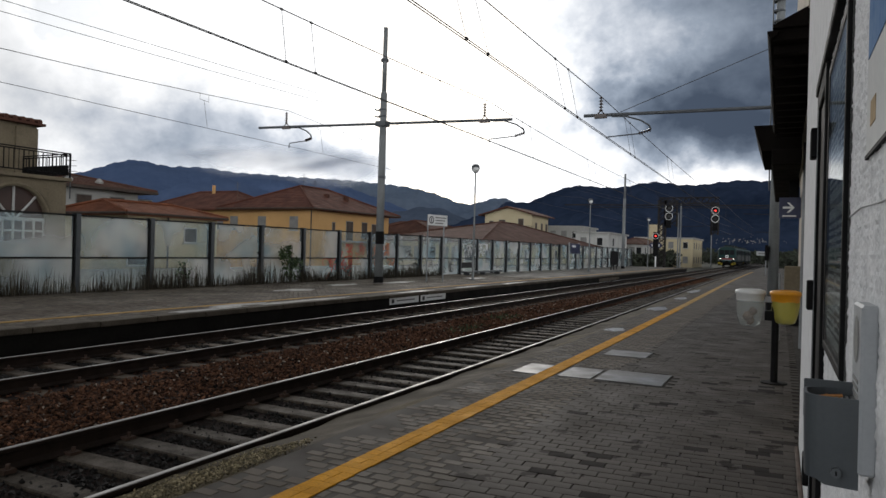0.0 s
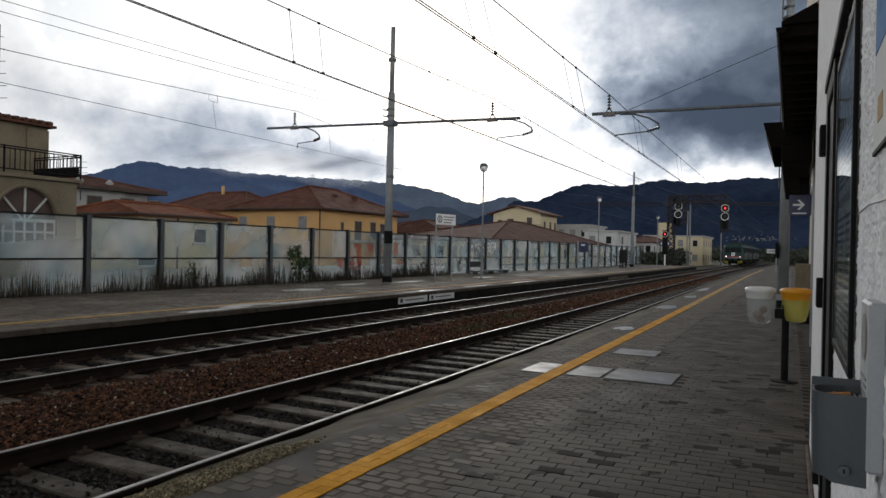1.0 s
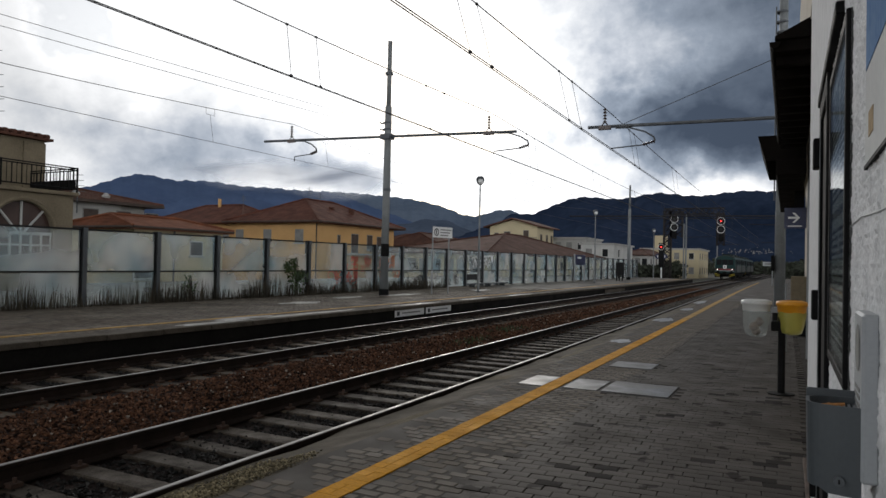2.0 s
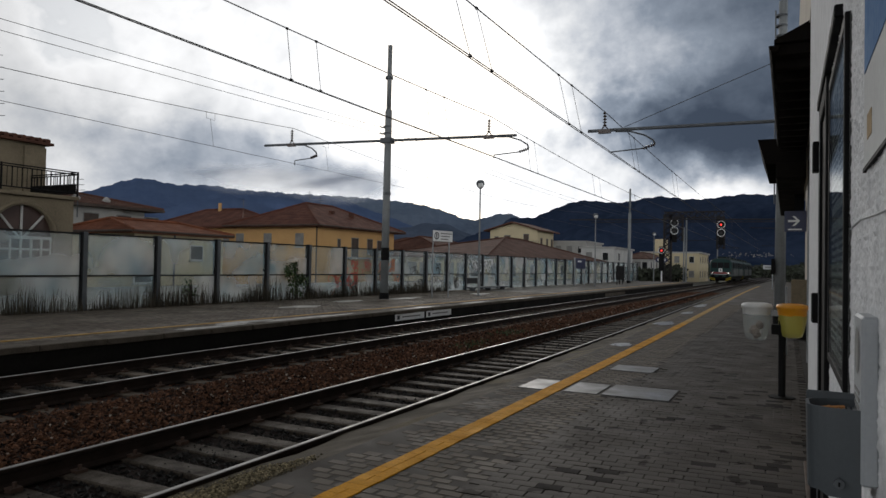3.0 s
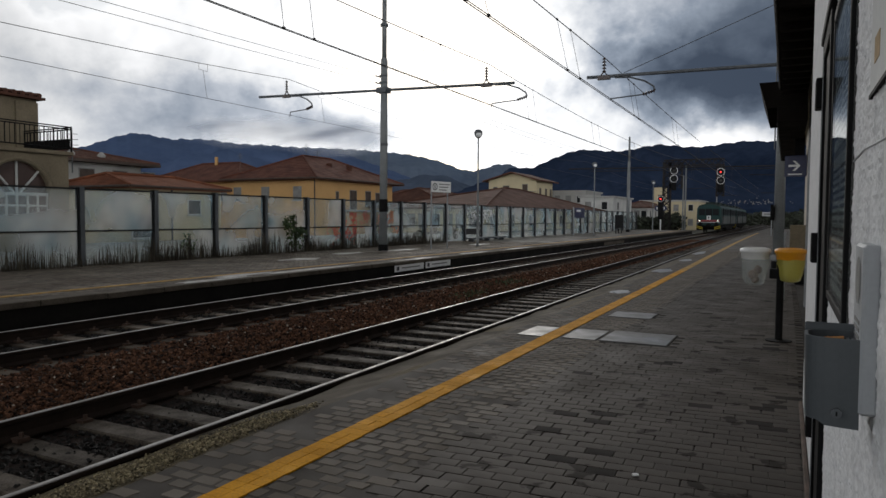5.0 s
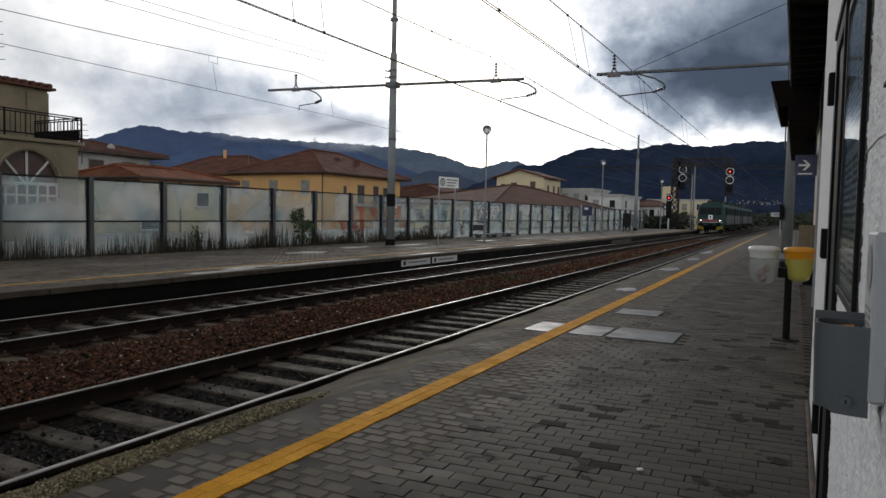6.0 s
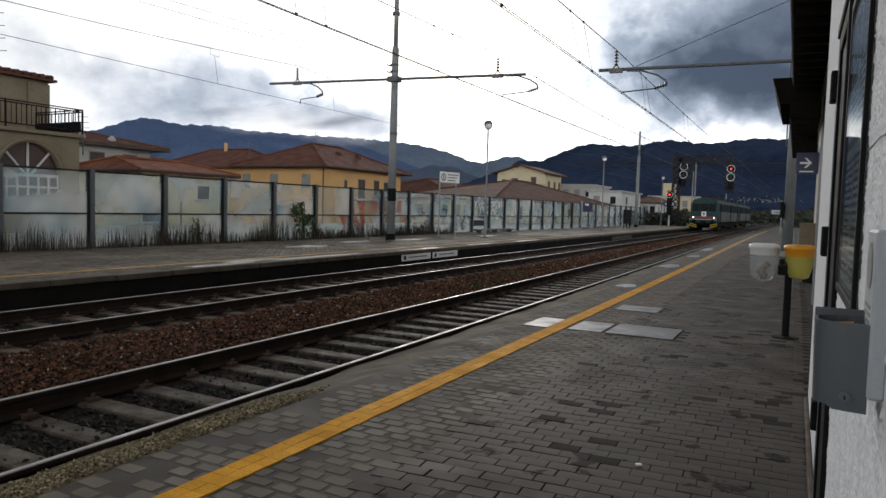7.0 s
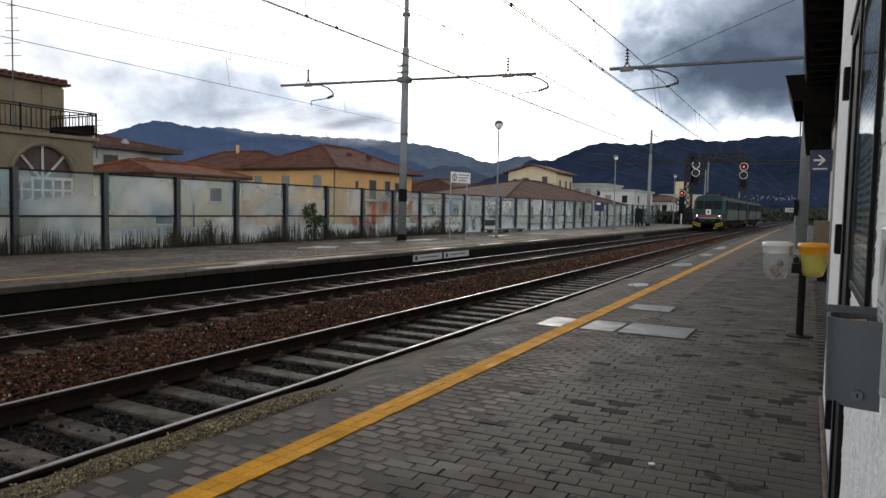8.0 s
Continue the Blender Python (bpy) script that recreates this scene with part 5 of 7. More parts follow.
# ---- litter bins ----
bins = empty("litter_bin_stand", (-0.16, 9.33, 0.0), label="black post carrying a white and a yellow litter bin", category="litter bin")
bm = B()
rod(bm, (0.01, 0, 0.0), (0.01, 0, 1.02), 0.042, seg=12)
part("post", bm, M["black"], bins, "black steel post")
part("base_plate", lathe(B(), (0.01, 0, 0), [(0, 0), (0.15, 0), (0.15, 0.012), (0.05, 0.02)], 18), M["black"], bins)
part("bracket", box(B(), -0.12, 0.05, -0.02, 0.02, 0.98, 1.05, 0.004), M["steel"], bins)
part("clamp", box(B(), -0.11, 0.0, -0.05, 0.05, 0.76, 0.88, 0.008), M["black"], bins)


def bag_bin(cx, mat, bag, label, deep, seed):
    rngb = random.Random(seed)
    rim = part("rim", lathe(B(), (cx, 0, 0), [(0.150, 0.99), (0.158, 1.0), (0.163, 1.07), (0.176, 1.075), (0.176, 1.10), (0.168, 1.12), (0.12, 1.135), (0.11, 1.12), (0.15, 1.10), (0.15, 0.99)], 28), mat, bins, label, True)
    bm = B()
    prof = [(0.155, 1.0), (0.152, 0.93), (0.140, 0.85), (0.132, 0.77), (0.11, 0.70), (0.06, 0.675), (0.0, 0.672)]
    prof = [(r, 1.0 - (1.0 - z) * deep) for r, z in prof]
    lathe(bm, (cx, 0, 0), prof, 22)
    for v in bm.verts:
        a = math.atan2(v.co.y, v.co.x - cx)
        f = 1 + 0.06 * math.sin(5 * a + v.co.z * 14) + 0.04 * math.sin(11 * a - v.co.z * 9)
        v.co.x, v.co.y = cx + (v.co.x - cx) * f, v.co.y * f
    part("bag", bm, bag, rim, "thin translucent plastic bag", True)
    return rim


rw = bag_bin(-0.275, M["bucket_w"], M["bag_clear"], "white plastic rim", 1.0, 1)
bm = B()
for i, (dx, dz, s) in enumerate(((-0.30, 0.80, 0.06), (-0.24, 0.86, 0.05), (-0.27, 0.74, 0.05))):
    bmesh.ops.create_icosphere(bm, subdivisions=2, radius=s, matrix=Matrix.Translation((dx, 0, dz)))
for v in bm.verts:
    v.co += v.co.normalized() * 0.022 * noise.noise(v.co * 26)
part("litter", bm, M["litter"], rw, "crumpled litter inside the bag")
bag_bin(0.115, M["bucket_y"], M["bag_yellow"], "orange-yellow plastic rim", 0.85, 2)
bt = empty("cigarette_end", (-0.78, 4.0, 0.004), 30, label="crushed white cigarette packet on the paving", category="litter")
part("packet", box(B(), -0.018, 0.018, -0.011, 0.011, 0.0, 0.012, 0.003), M["white"], bt)
# ---- the train: two green railcars ----
TRAIN_ROWS = [(0.0, 118.2), (1.5, 107.6), (3.0, 97.6), (4.0, 91.3), (5.0, 85.0), (6.5, 75.8), (8.0, 67.2)]


def railcar(label, lit):
    root = empty("railcar", (0, 0, 0), label=label, category="train", group="railcars of the train")
    L, hw = 22.2, 1.36

    def section(k=1.0, dz=0.0):
        pts = [(-hw, 0.95), (-hw - 0.03, 1.6), (-hw, 2.75)]
        pts += [(-hw * math.cos(a), 2.72 + 0.66 * math.sin(a) ** 0.80) for a in [math.pi / 2 * i / 6 for i in range(1, 7)]]
        pts += [(-x, z) for x, z in pts[-2::-1]]
        return [(x * k, z + dz) for x, z in pts]

    bm = B()
    rings = []
    for y, k, dz in ((0.0, 0.90, -0.10), (0.18, 0.96, -0.04), (0.6, 1.0, 0.0), (L - 0.6, 1.0, 0.0), (L - 0.18, 0.96, -0.04), (L, 0.90, -0.10)):
        rings.append([bm.verts.new((x, y, z)) for x, z in section(k, dz)])
    for a, b in zip(rings, rings[1:]):
        n = len(a)
        for i in range(n):
            f = bm.faces.new((a[i], a[(i + 1) % n], b[(i + 1) % n], b[i]))
            zc = sum(v.co.z for v in f.verts) / 4
            f.material_index = 1 if zc > 3.08 else 0
    bm.faces.new(rings[0][::-1])
    bm.faces.new(rings[-1])
    part("body", bm, [M["train_green"], M["train_roof"]], root, "dark green body shell")
    for s in (-1, 1):
        part("side_band", box(B(), s * (hw + 0.034) - 0.012, s * (hw + 0.034) + 0.012, 0.7, L - 0.7, 1.0, 1.95), M["train_white"], root, "pale lower side band")
        for i in range(12):
            y = 2.6 + 1.45 * i
            w = part("window", box(B(), s * (hw + 0.012) - 0.014, s * (hw + 0.012) + 0.014, y, y + 1.1, 2.05, 2.78, 0.02), M["pane"], root, "dark side window")
        for y in (1.1, L / 2 + 0.3, L - 2.0):
            part("door", box(B(), s * (hw + 0.05) - 0.012, s * (hw + 0.05) + 0.012, y, y + 0.85, 0.95, 2.85, 0.02), M["train_dark"], root, "dark door")
    # front
    for x0, x1 in ((-1.08, -0.42), (-0.36, 0.36), (0.42, 1.08)):
        part("windscreen", box(B(), x0, x1, -0.03, 0.03, 2.02, 2.78, 0.03), M["pane"], root, "dark windscreen")
    part("front_stripe", box(B(), -1.2, 1.2, -0.025, 0.02, 1.28, 1.50, 0.01), M["train_red"], root, "dark red front stripe")
    part("front_line", box(B(), -1.22, 1.22, -0.02, 0.02, 1.17, 1.23, 0.005), M["panel_grey"], root, "white line under the stripe")
    sq = part("front_plate", box(B(), -0.22, 0.22, -0.04, -0.01, 1.52, 1.98, 0.01), M["white"], root, "white square plate")
    part("plate_mark", box(B(), -0.08, 0.08, -0.05, -0.041, 1.62, 1.88, 0.02), M["ink"], sq, "black mark")
    for x in (-0.97, 0.97):
        lampring = part("headlight", rod(B(), (x, 0.02, 1.40), (x, -0.07, 1.40), 0.15, 0.13, 14), M["train_dark"], root)
        part("lens", rod(B(), (x, -0.07, 1.40), (x, -0.09, 1.40), 0.06, seg=14), M["headlight"] if lit else M["lens_dark"], lampring, "lit headlight" if lit else "")
        part("buffer", rod(B(), (x * 0.9, 0.1, 1.02), (x * 0.9, -0.5, 1.02), 0.09, 0.2, 12), M["train_dark"], root)
        bm = B()
        s = 1 if x > 0 else -1
        for k in range(5):
            z0 = 0.38 + 0.095 * k
            poly(bm, [(x - 0.34, -0.18, z0 - 0.10 * s), (x + 0.34, -0.18, z0 + 0.10 * s), (x + 0.34, -0.18, z0 + 0.095 + 0.10 * s), (x - 0.34, -0.18, z0 + 0.095 - 0.10 * s)], k % 2)
        box(bm, x - 0.34, x + 0.34, -0.17, -0.08, 0.30, 0.90, 0.0, 0)
        part("snow_plough", bm, [M["train_dark"], M["hazard"]], root, "black and yellow striped guard")
    part("coupling", box(B(), -0.25, 0.25, -0.35, 0.1, 0.7, 1.05, 0.03), M["train_dark"], root)
    part("underframe", box(B(), -1.2, 1.2, 0.1, L - 0.1, 0.55, 0.97), M["train_dark"], root)
    part("engine_box", box(B(), -1.25, 1.25, 7.5, 14.5, 0.3, 0.6, 0.05), M["train_dark"], root)
    for yb in (3.6, L - 3.6):
        bog = part("bogie", box(B(), -1.05, 1.05, yb - 1.6, yb + 1.6, 0.35, 0.62, 0.05), M["train_dark"], root)
        for dy in (-1.15, 1.15):
            for x in (-0.75, 0.75):
                part("wheel", rod(B(), (x - 0.06, yb + dy, 0.455), (x + 0.06, yb + dy, 0.455), 0.455, seg=20), M["train_dark"], bog, "steel wheel")
    for y0, y1, h in ((1.5, 3.2, 0.18), (6.0, 9.5, 0.22), (12.5, 15.5, 0.22), (18.0, 20.0, 0.18)):
        part("roof_unit", box(B(), -0.55, 0.55, y0, y1, 3.28, 3.40 + h, 0.05), M["train_roof"], root, "grey roof ventilator")
    part("gangway", box(B(), -0.5, 0.5, L - 0.05, L + 0.38, 1.1, 3.0, 0.05), M["train_dark"], root)
    return root


train_cars = [railcar("green and grey diesel railcar with lit headlights", True), railcar("trailing green and grey diesel railcar", False)]
# ---- signals at the platform's end ----
gantry = empty("signal_gantry", (0, 92.0, -0.5), label="dark steel signal gantry spanning both tracks", category="signal gantry")
def lattice(x0, x1, z0, z1, name, label):
    """A flat lattice of angle steel between two uprights."""
    bm = B()
    for x in (x0, x1):
        for dy in (0.12, 0.6):
            box(bm, x - 0.09, x + 0.09, dy - 0.09, dy + 0.09, z0, z1)
    k = max(2, int((z1 - z0) / 0.7))
    for i in range(k):
        za, zb = z0 + (z1 - z0) * i / k, z0 + (z1 - z0) * (i + 1) / k
        for dy in (0.12, 0.6):
            rod(bm, (x0, dy, za), (x1, dy, zb), 0.05, seg=5)
            rod(bm, (x1, dy, za), (x0, dy, zb), 0.05, seg=5)
        box(bm, x0, x1, 0.12, 0.6, zb - 0.06, zb)
    part(name, bm, M["gantry_steel"], gantry, label)


lattice(-15.35, -14.50, 0.0, 9.2, "upright", "dark lattice upright")
lattice(-14.50, -13.10, 5.75, 9.1, "signal_cage", "dark cage behind the signal")
lattice(-8.95, -8.15, 4.75, 8.6, "signal_cage", "dark hanging signal cage")
part("upright", rod(B(), (-1.35, 0, 0), (-1.35, 0, 8.6), 0.12, 0.10, 10), M["post"], gantry)
part("upright", rod(B(), (-12.66, 0.6, 0), (-12.66, 0.6, 8.7), 0.11, 0.09, 10), M["mast"], gantry, "pale steel mast")
bm = B()
for z in (8.65, 9.35):
    for dy in (0.12, 0.6):
        box(bm, -15.35, -8.1, dy - 0.07, dy + 0.07, z, z + 0.14)
for i in range(10):
    for dy in (0.12, 0.6):
        rod(bm, (-15.3 + 0.72 * i, dy, 8.7), (-14.94 + 0.72 * i, dy, 9.42), 0.045, seg=5)
        rod(bm, (-14.94 + 0.72 * i, dy, 9.42), (-14.58 + 0.72 * i, dy, 8.7), 0.045, seg=5)
part("beam", bm, M["gantry_steel"], gantry, "dark lattice beam")
part("beam", rod(B(), (-25, 0.7, 8.28), (-1.2, 0.7, 8.10), 0.05, seg=8), M["gantry_steel"], gantry, "slender cross-beam")


def signal(parent, x, z, lamps, r=0.42):
    bm = B()
    box(bm, x - 0.30, x + 0.30, -0.25, 0.0, z - 2.5, z + 0.5, 0.03)
    head = part("signal_head", bm, M["black"], parent, "black signal housing")
    for i, on in enumerate(lamps):
        zz = z - 1.02 * i
        bm = B()
        for k in range(24):
            a, b = 2 * math.pi * k / 24, 2 * math.pi * (k + 1) / 24
            poly(bm, [(x + q * math.cos(t), -0.27, zz + q * math.sin(t)) for q, t in ((r, a), (r * 1.13, a), (r * 1.13, b), (r, b))])
        part("target_ring", bm, M["white"], head, "white ring round the lamp")
        part("target", rod(B(), (x, -0.20, zz), (x, -0.262, zz), r, seg=20), M["black"], head)
        part("lamp", rod(B(), (x, -0.25, zz), (x, -0.29, zz), 0.10 if on else 0.10, seg=14), M["red_light"] if on else M["lens_dark"], head, "glowing red lamp" if on else "")


signal(gantry, -14.0, 8.05, (False, False))
signal(gantry, -8.45, 7.75, (True, False))
dwarf = empty("mast_signal", (-14.9, 88.0, FAR_Z), label="short signal mast showing red", category="signal")
part("post", rod(B(), (0, 0, -0.95), (0, 0, 3.6), 0.09, seg=8), M["white"], dwarf)
signal(dwarf, 0.0, 3.75, (True,), 0.34)
for dx in (-0.42, 0.42):
    part("indicator", rod(B(), (dx, -0.05, 2.6), (dx, -0.12, 2.6), 0.33, seg=16), M["navy"], dwarf, "round dark blue indicator")
    part("numeral_bar", box(B(), dx - 0.05, dx + 0.05, -0.135, -0.121, 2.45, 2.75), M["white"], dwarf)
limit = empty("trackside_sign", (-1.9, 66.0, 0.0), label="white sign board on a thin post", category="sign")
part("board", box(B(), -0.75, 0.35, -0.03, 0.03, 1.72, 2.08, 0.01), M["panel_grey"], limit)
part("post", rod(B(), (0, 0, 0), (0, 0, 1.72), 0.05, seg=8), M["steel"], limit)
part("text_bar", box(B(), -0.6, 0.2, -0.036, -0.031, 1.83, 1.97), M["shutter"], limit)
for x, y, h in ((-1.6, 84, 9), (-16.5, 118, 9), (-2.2, 128, 8.5), (-13.5, 140, 8.5)):
    p = empty("line_post", (x, y, -0.5), label="distant grey overhead line post", category="mast", group="distant line posts")
    part("shaft", rod(B(), (0, 0, 0), (0, 0, h), 0.13, 0.09, 8), M["mast"], p)
    part("arm", rod(B(), (0, 0, h - 2.2), (-3.2 if x > -5 else 4.0, 0, h - 2.1), 0.04, seg=6), M["gantry_steel"], p)


# ---- houses beyond the barrier ----
def window(root, face, u, z, w, h, shutter=None):
    """face: (origin x, y, direction x, y, outward x, y); u metres along the face."""
    ox, oy, dx, dy, nx, ny = face

    def slab(name, u0, u1, z0, z1, out0, out1, mat, parent, label=""):
        bm = B()
        lo = []
        for zz in (z0, z1):
            for uu, oo in ((u0, out0), (u1, out0), (u1, out1), (u0, out1)):
                lo.append(bm.verts.new((ox + dx * uu + nx * oo, oy + dy * uu + ny * oo, zz)))
        for q in ((0, 1, 2, 3), (4, 5, 6, 7), (0, 1, 5, 4), (1, 2, 6, 5), (2, 3, 7, 6), (3, 0, 4, 7)):
            bm.faces.new([lo[i] for i in q])
        bmesh.ops.recalc_face_normals(bm, faces=bm.faces)
        return part(name, bm, mat, parent, label)

    fr = slab("window", u - w / 2, u + w / 2, z, z + h, -0.05, 0.03, M["whitewash"] if not shutter else M["shutter"], root)
    slab("pane", u - w / 2 + 0.07, u + w / 2 - 0.07, z + 0.07, z + h - 0.07, 0.031, 0.045, shutter or M["pane"], fr, "closed shutter" if shutter else "dark pane")
    slab("sill", u - w / 2 - 0.08, u + w / 2 + 0.08, z - 0.07, z, -0.02, 0.14, M["grey_r"], fr)


def tiled_roof(x0, x1, y0, y1, z, rise, over, ridge, mat, parent, courses=True):
    """A hipped roof. ridge: the part of the length that the ridge takes, along the longer side."""
    bm = B()
    X0, X1, Y0, Y1 = x0 - over, x1 + over, y0 - over, y1 + over
    cx, cy = (X0 + X1) / 2, (Y0 + Y1) / 2
    if (Y1 - Y0) >= (X1 - X0):
        half = (Y1 - Y0) / 2 * ridge
        r = [(cx, cy - half, z + rise), (cx, cy + half, z + rise)]
    else:
        half = (X1 - X0) / 2 * ridge
        r = [(cx - half, cy, z + rise), (cx + half, cy, z + rise)]
    c = [(X0, Y0, z), (X1, Y0, z), (X1, Y1, z), (X0, Y1, z)]
    cv, rv = [Vector(p) for p in c], [Vector(p) for p in r]
    if (Y1 - Y0) >= (X1 - X0):
        sides = [(cv[0], cv[1], rv[0], rv[0]), (cv[1], cv[2], rv[1], rv[0]), (cv[2], cv[3], rv[1], rv[1]), (cv[3], cv[0], rv[0], rv[1])]
    else:
        sides = [(cv[0], cv[1], rv[1], rv[0]), (cv[1], cv[2], rv[1], rv[1]), (cv[2], cv[3], rv[0], rv[1]), (cv[3], cv[0], rv[0], rv[0])]
    rows = max(4, int(((X1 - X0) / 2) / 0.42)) if courses else 1
    for a, b, c2, d in sides:
        nrm = (b - a).cross(d - a).normalized()
        for i in range(rows):
            t0, t1 = i / rows, (i + 1) / rows
            p, q, r2, s = a.lerp(d, t0), b.lerp(c2, t0), b.lerp(c2, t1), a.lerp(d, t1)
            lift = nrm * 0.022
            if (r2 - s).length > 0.01:
                poly(bm, [p + lift, q + lift, r2, s])
            else:
                poly(bm, [p + lift, q + lift, s])
            poly(bm, [p, q, q + lift, p + lift])
    poly(bm, [(x, y, zz - 0.14) for x, y, zz in c][::-1])
    for i in range(4):
        a, b = c[i], c[(i + 1) % 4]
        poly(bm, [(a[0], a[1], a[2] - 0.14), (b[0], b[1], b[2] - 0.14), b, a])
    roof = part("roof", bm, mat, parent, "tiled hipped roof")
    bm = B()
    for a in range(4):
        tgt = min(rv, key=lambda v: (v - cv[a]).length)
        chain(bm, [cv[a] + Vector((0, 0, 0.05)), tgt + Vector((0, 0, 0.05))], 0.09, 5)
    if (rv[0] - rv[1]).length > 0.1:
        chain(bm, [rv[0] + Vector((0, 0, 0.05)), rv[1] + Vector((0, 0, 0.05))], 0.1, 5)
    part("ridge_tiles", bm, mat, roof)
    return roof


def walls(root, x0, x1, y0, y1, z1, mat, z0=-0.8):
    return part("wall", box(B(), x0, x1, y0, y1, z0, z1), mat, root)


def gutter(root, x0, x1, y0, y1, z, over):
    bm = B()
    chain(bm, [(x1 + over, y0 - over, z), (x1 + over, y1 + over, z)], 0.08, 6)
    chain(bm, [(x0 - over, y0 - over, z), (x1 + over, y0 - over, z)], 0.08, 6)
    part("gutter", bm, M["shutter_brown"], root)


def aerial(root, x, y, z, h, rungs=4):
    bm = B()
    rod(bm, (x, y, z), (x, y, z + h), 0.025, seg=5)
    for i in range(rungs):
        zz = z + h * (0.5 + 0.5 * i / rungs)
        rod(bm, (x - 0.35 + 0.05 * i, y - 0.1, zz), (x + 0.35 - 0.05 * i, y + 0.1, zz), 0.014, seg=4)
    part("aerial", bm, M["post"], root, "thin television aerial")


# yellow house with a wide tiled roof
yh = empty("house", (0, 0, 0), label="ochre house with a wide brown tiled hip roof and grey shutters", category="house")
walls(yh, -47.5, -38.0, 49.3, 62.5, 4.85, M["ochre"])
tiled_roof(-47.5, -38.0, 49.3, 62.5, 4.85, 2.45, 0.9, 0.30, M["roof_tile"], yh)
gutter(yh, -47.5, -38.0, 49.3, 62.5, 4.83, 0.9)
FA = (-38.0, 49.3, 0, 1, 1, 0)
FB = (-38.0, 49.3, -1, 0, 0, -1)
for u in (1.9, 5.6, 9.0):
    window(yh, FB, u, 2.9, 0.95, 1.25, M["shutter"])
window(yh, FB, 5.0, 0.2, 1.0, 1.2)
for u, w, h, z in ((3.4, 0.5, 0.9, 2.9), (6.0, 1.2, 1.9, 2.1), (8.6, 1.0, 1.5, 2.5), (10.4, 1.0, 1.4, 2.5)):
    window(yh, FA, u, z, w, h, M["shutter_brown"])
part("balcony", box(B(), -38.0, -36.9, 54.0, 59.5, 1.95, 2.1), M["grey_r"], yh)
bm = B()
for i in range(24):
    rod(bm, (-36.95, 54.1 + i * 0.23, 2.1), (-36.95, 54.1 + i * 0.23, 2.9), 0.012, seg=4)
rod(bm, (-36.95, 54.0, 2.92), (-36.95, 59.5, 2.92), 0.03, seg=6)
part("railing", bm, M["post"], yh)
part("downpipe", rod(B(), (-37.9, 49.2, -0.8), (-37.9, 49.2, 4.8), 0.06, seg=6), M["shutter_brown"], yh)
aerial(yh, -43.0, 54.5, 7.2, 1.4)
aerial(yh, -42.4, 55.5, 7.2, 0.9, 3)
for px, py in ((-40.6, 55.0), (-40.0, 57.5)):
    part("chimney", box(B(), px - 0.2, px + 0.2, py - 0.2, py + 0.2, 5.8, 6.6), M["roof_brown"], yh)

# left wing behind it
wing = empty("house", (0, 0, 0), label="ochre house wing under a red-brown tiled roof", category="house")
walls(wing, -62, -49.5, 52.0, 60, 5.0, M["ochre"])
tiled_roof(-62, -49.5, 52.0, 60, 5.0, 2.1, 0.7, 0.4, M["roof_tile"], wing)
window(wing, (-49.5, 52.0, -1, 0, 0, -1), 2.0, 3.0, 1.0, 1.3, M["shutter"])
part("chimney", box(B(), -56.15, -55.9, 55.5, 55.75, 6.5, 7.8), M["ochre"], wing, "ochre chimney")
aerial(wing, -53, 56, 7.0, 1.2)

# low cream building with an orange roof
low = empty("house", (0, 0, 0), label="low cream house with a bright orange tiled roof", category="house")
walls(low, -37.5, -31.5, 25.2, 31.6, 3.05, M["cream"])
tiled_roof(-37.5, -31.5, 25.2, 31.6, 3.05, 0.72, 0.45, 0.66, M["roof_orange"], low)
gutter(low, -37.5, -31.5, 25.2, 31.6, 3.02, 0.45)
part("downpipe", rod(B(), (-31.4, 27.8, -0.8), (-31.4, 27.8, 3.1), 0.05, seg=6), M["post"], low)
FL = (-31.5, 23.6, 0, 1, 1, 0)
window(low, FL, 5.9, 1.5, 1.0, 0.9)
window(low, FL, 2.2, 0.2, 1.2, 1.3)

# building with the arched window and roof terrace
arch = empty("house", (0, 0, 0), label="stained beige building with an arched window and a roof terrace", category="house")


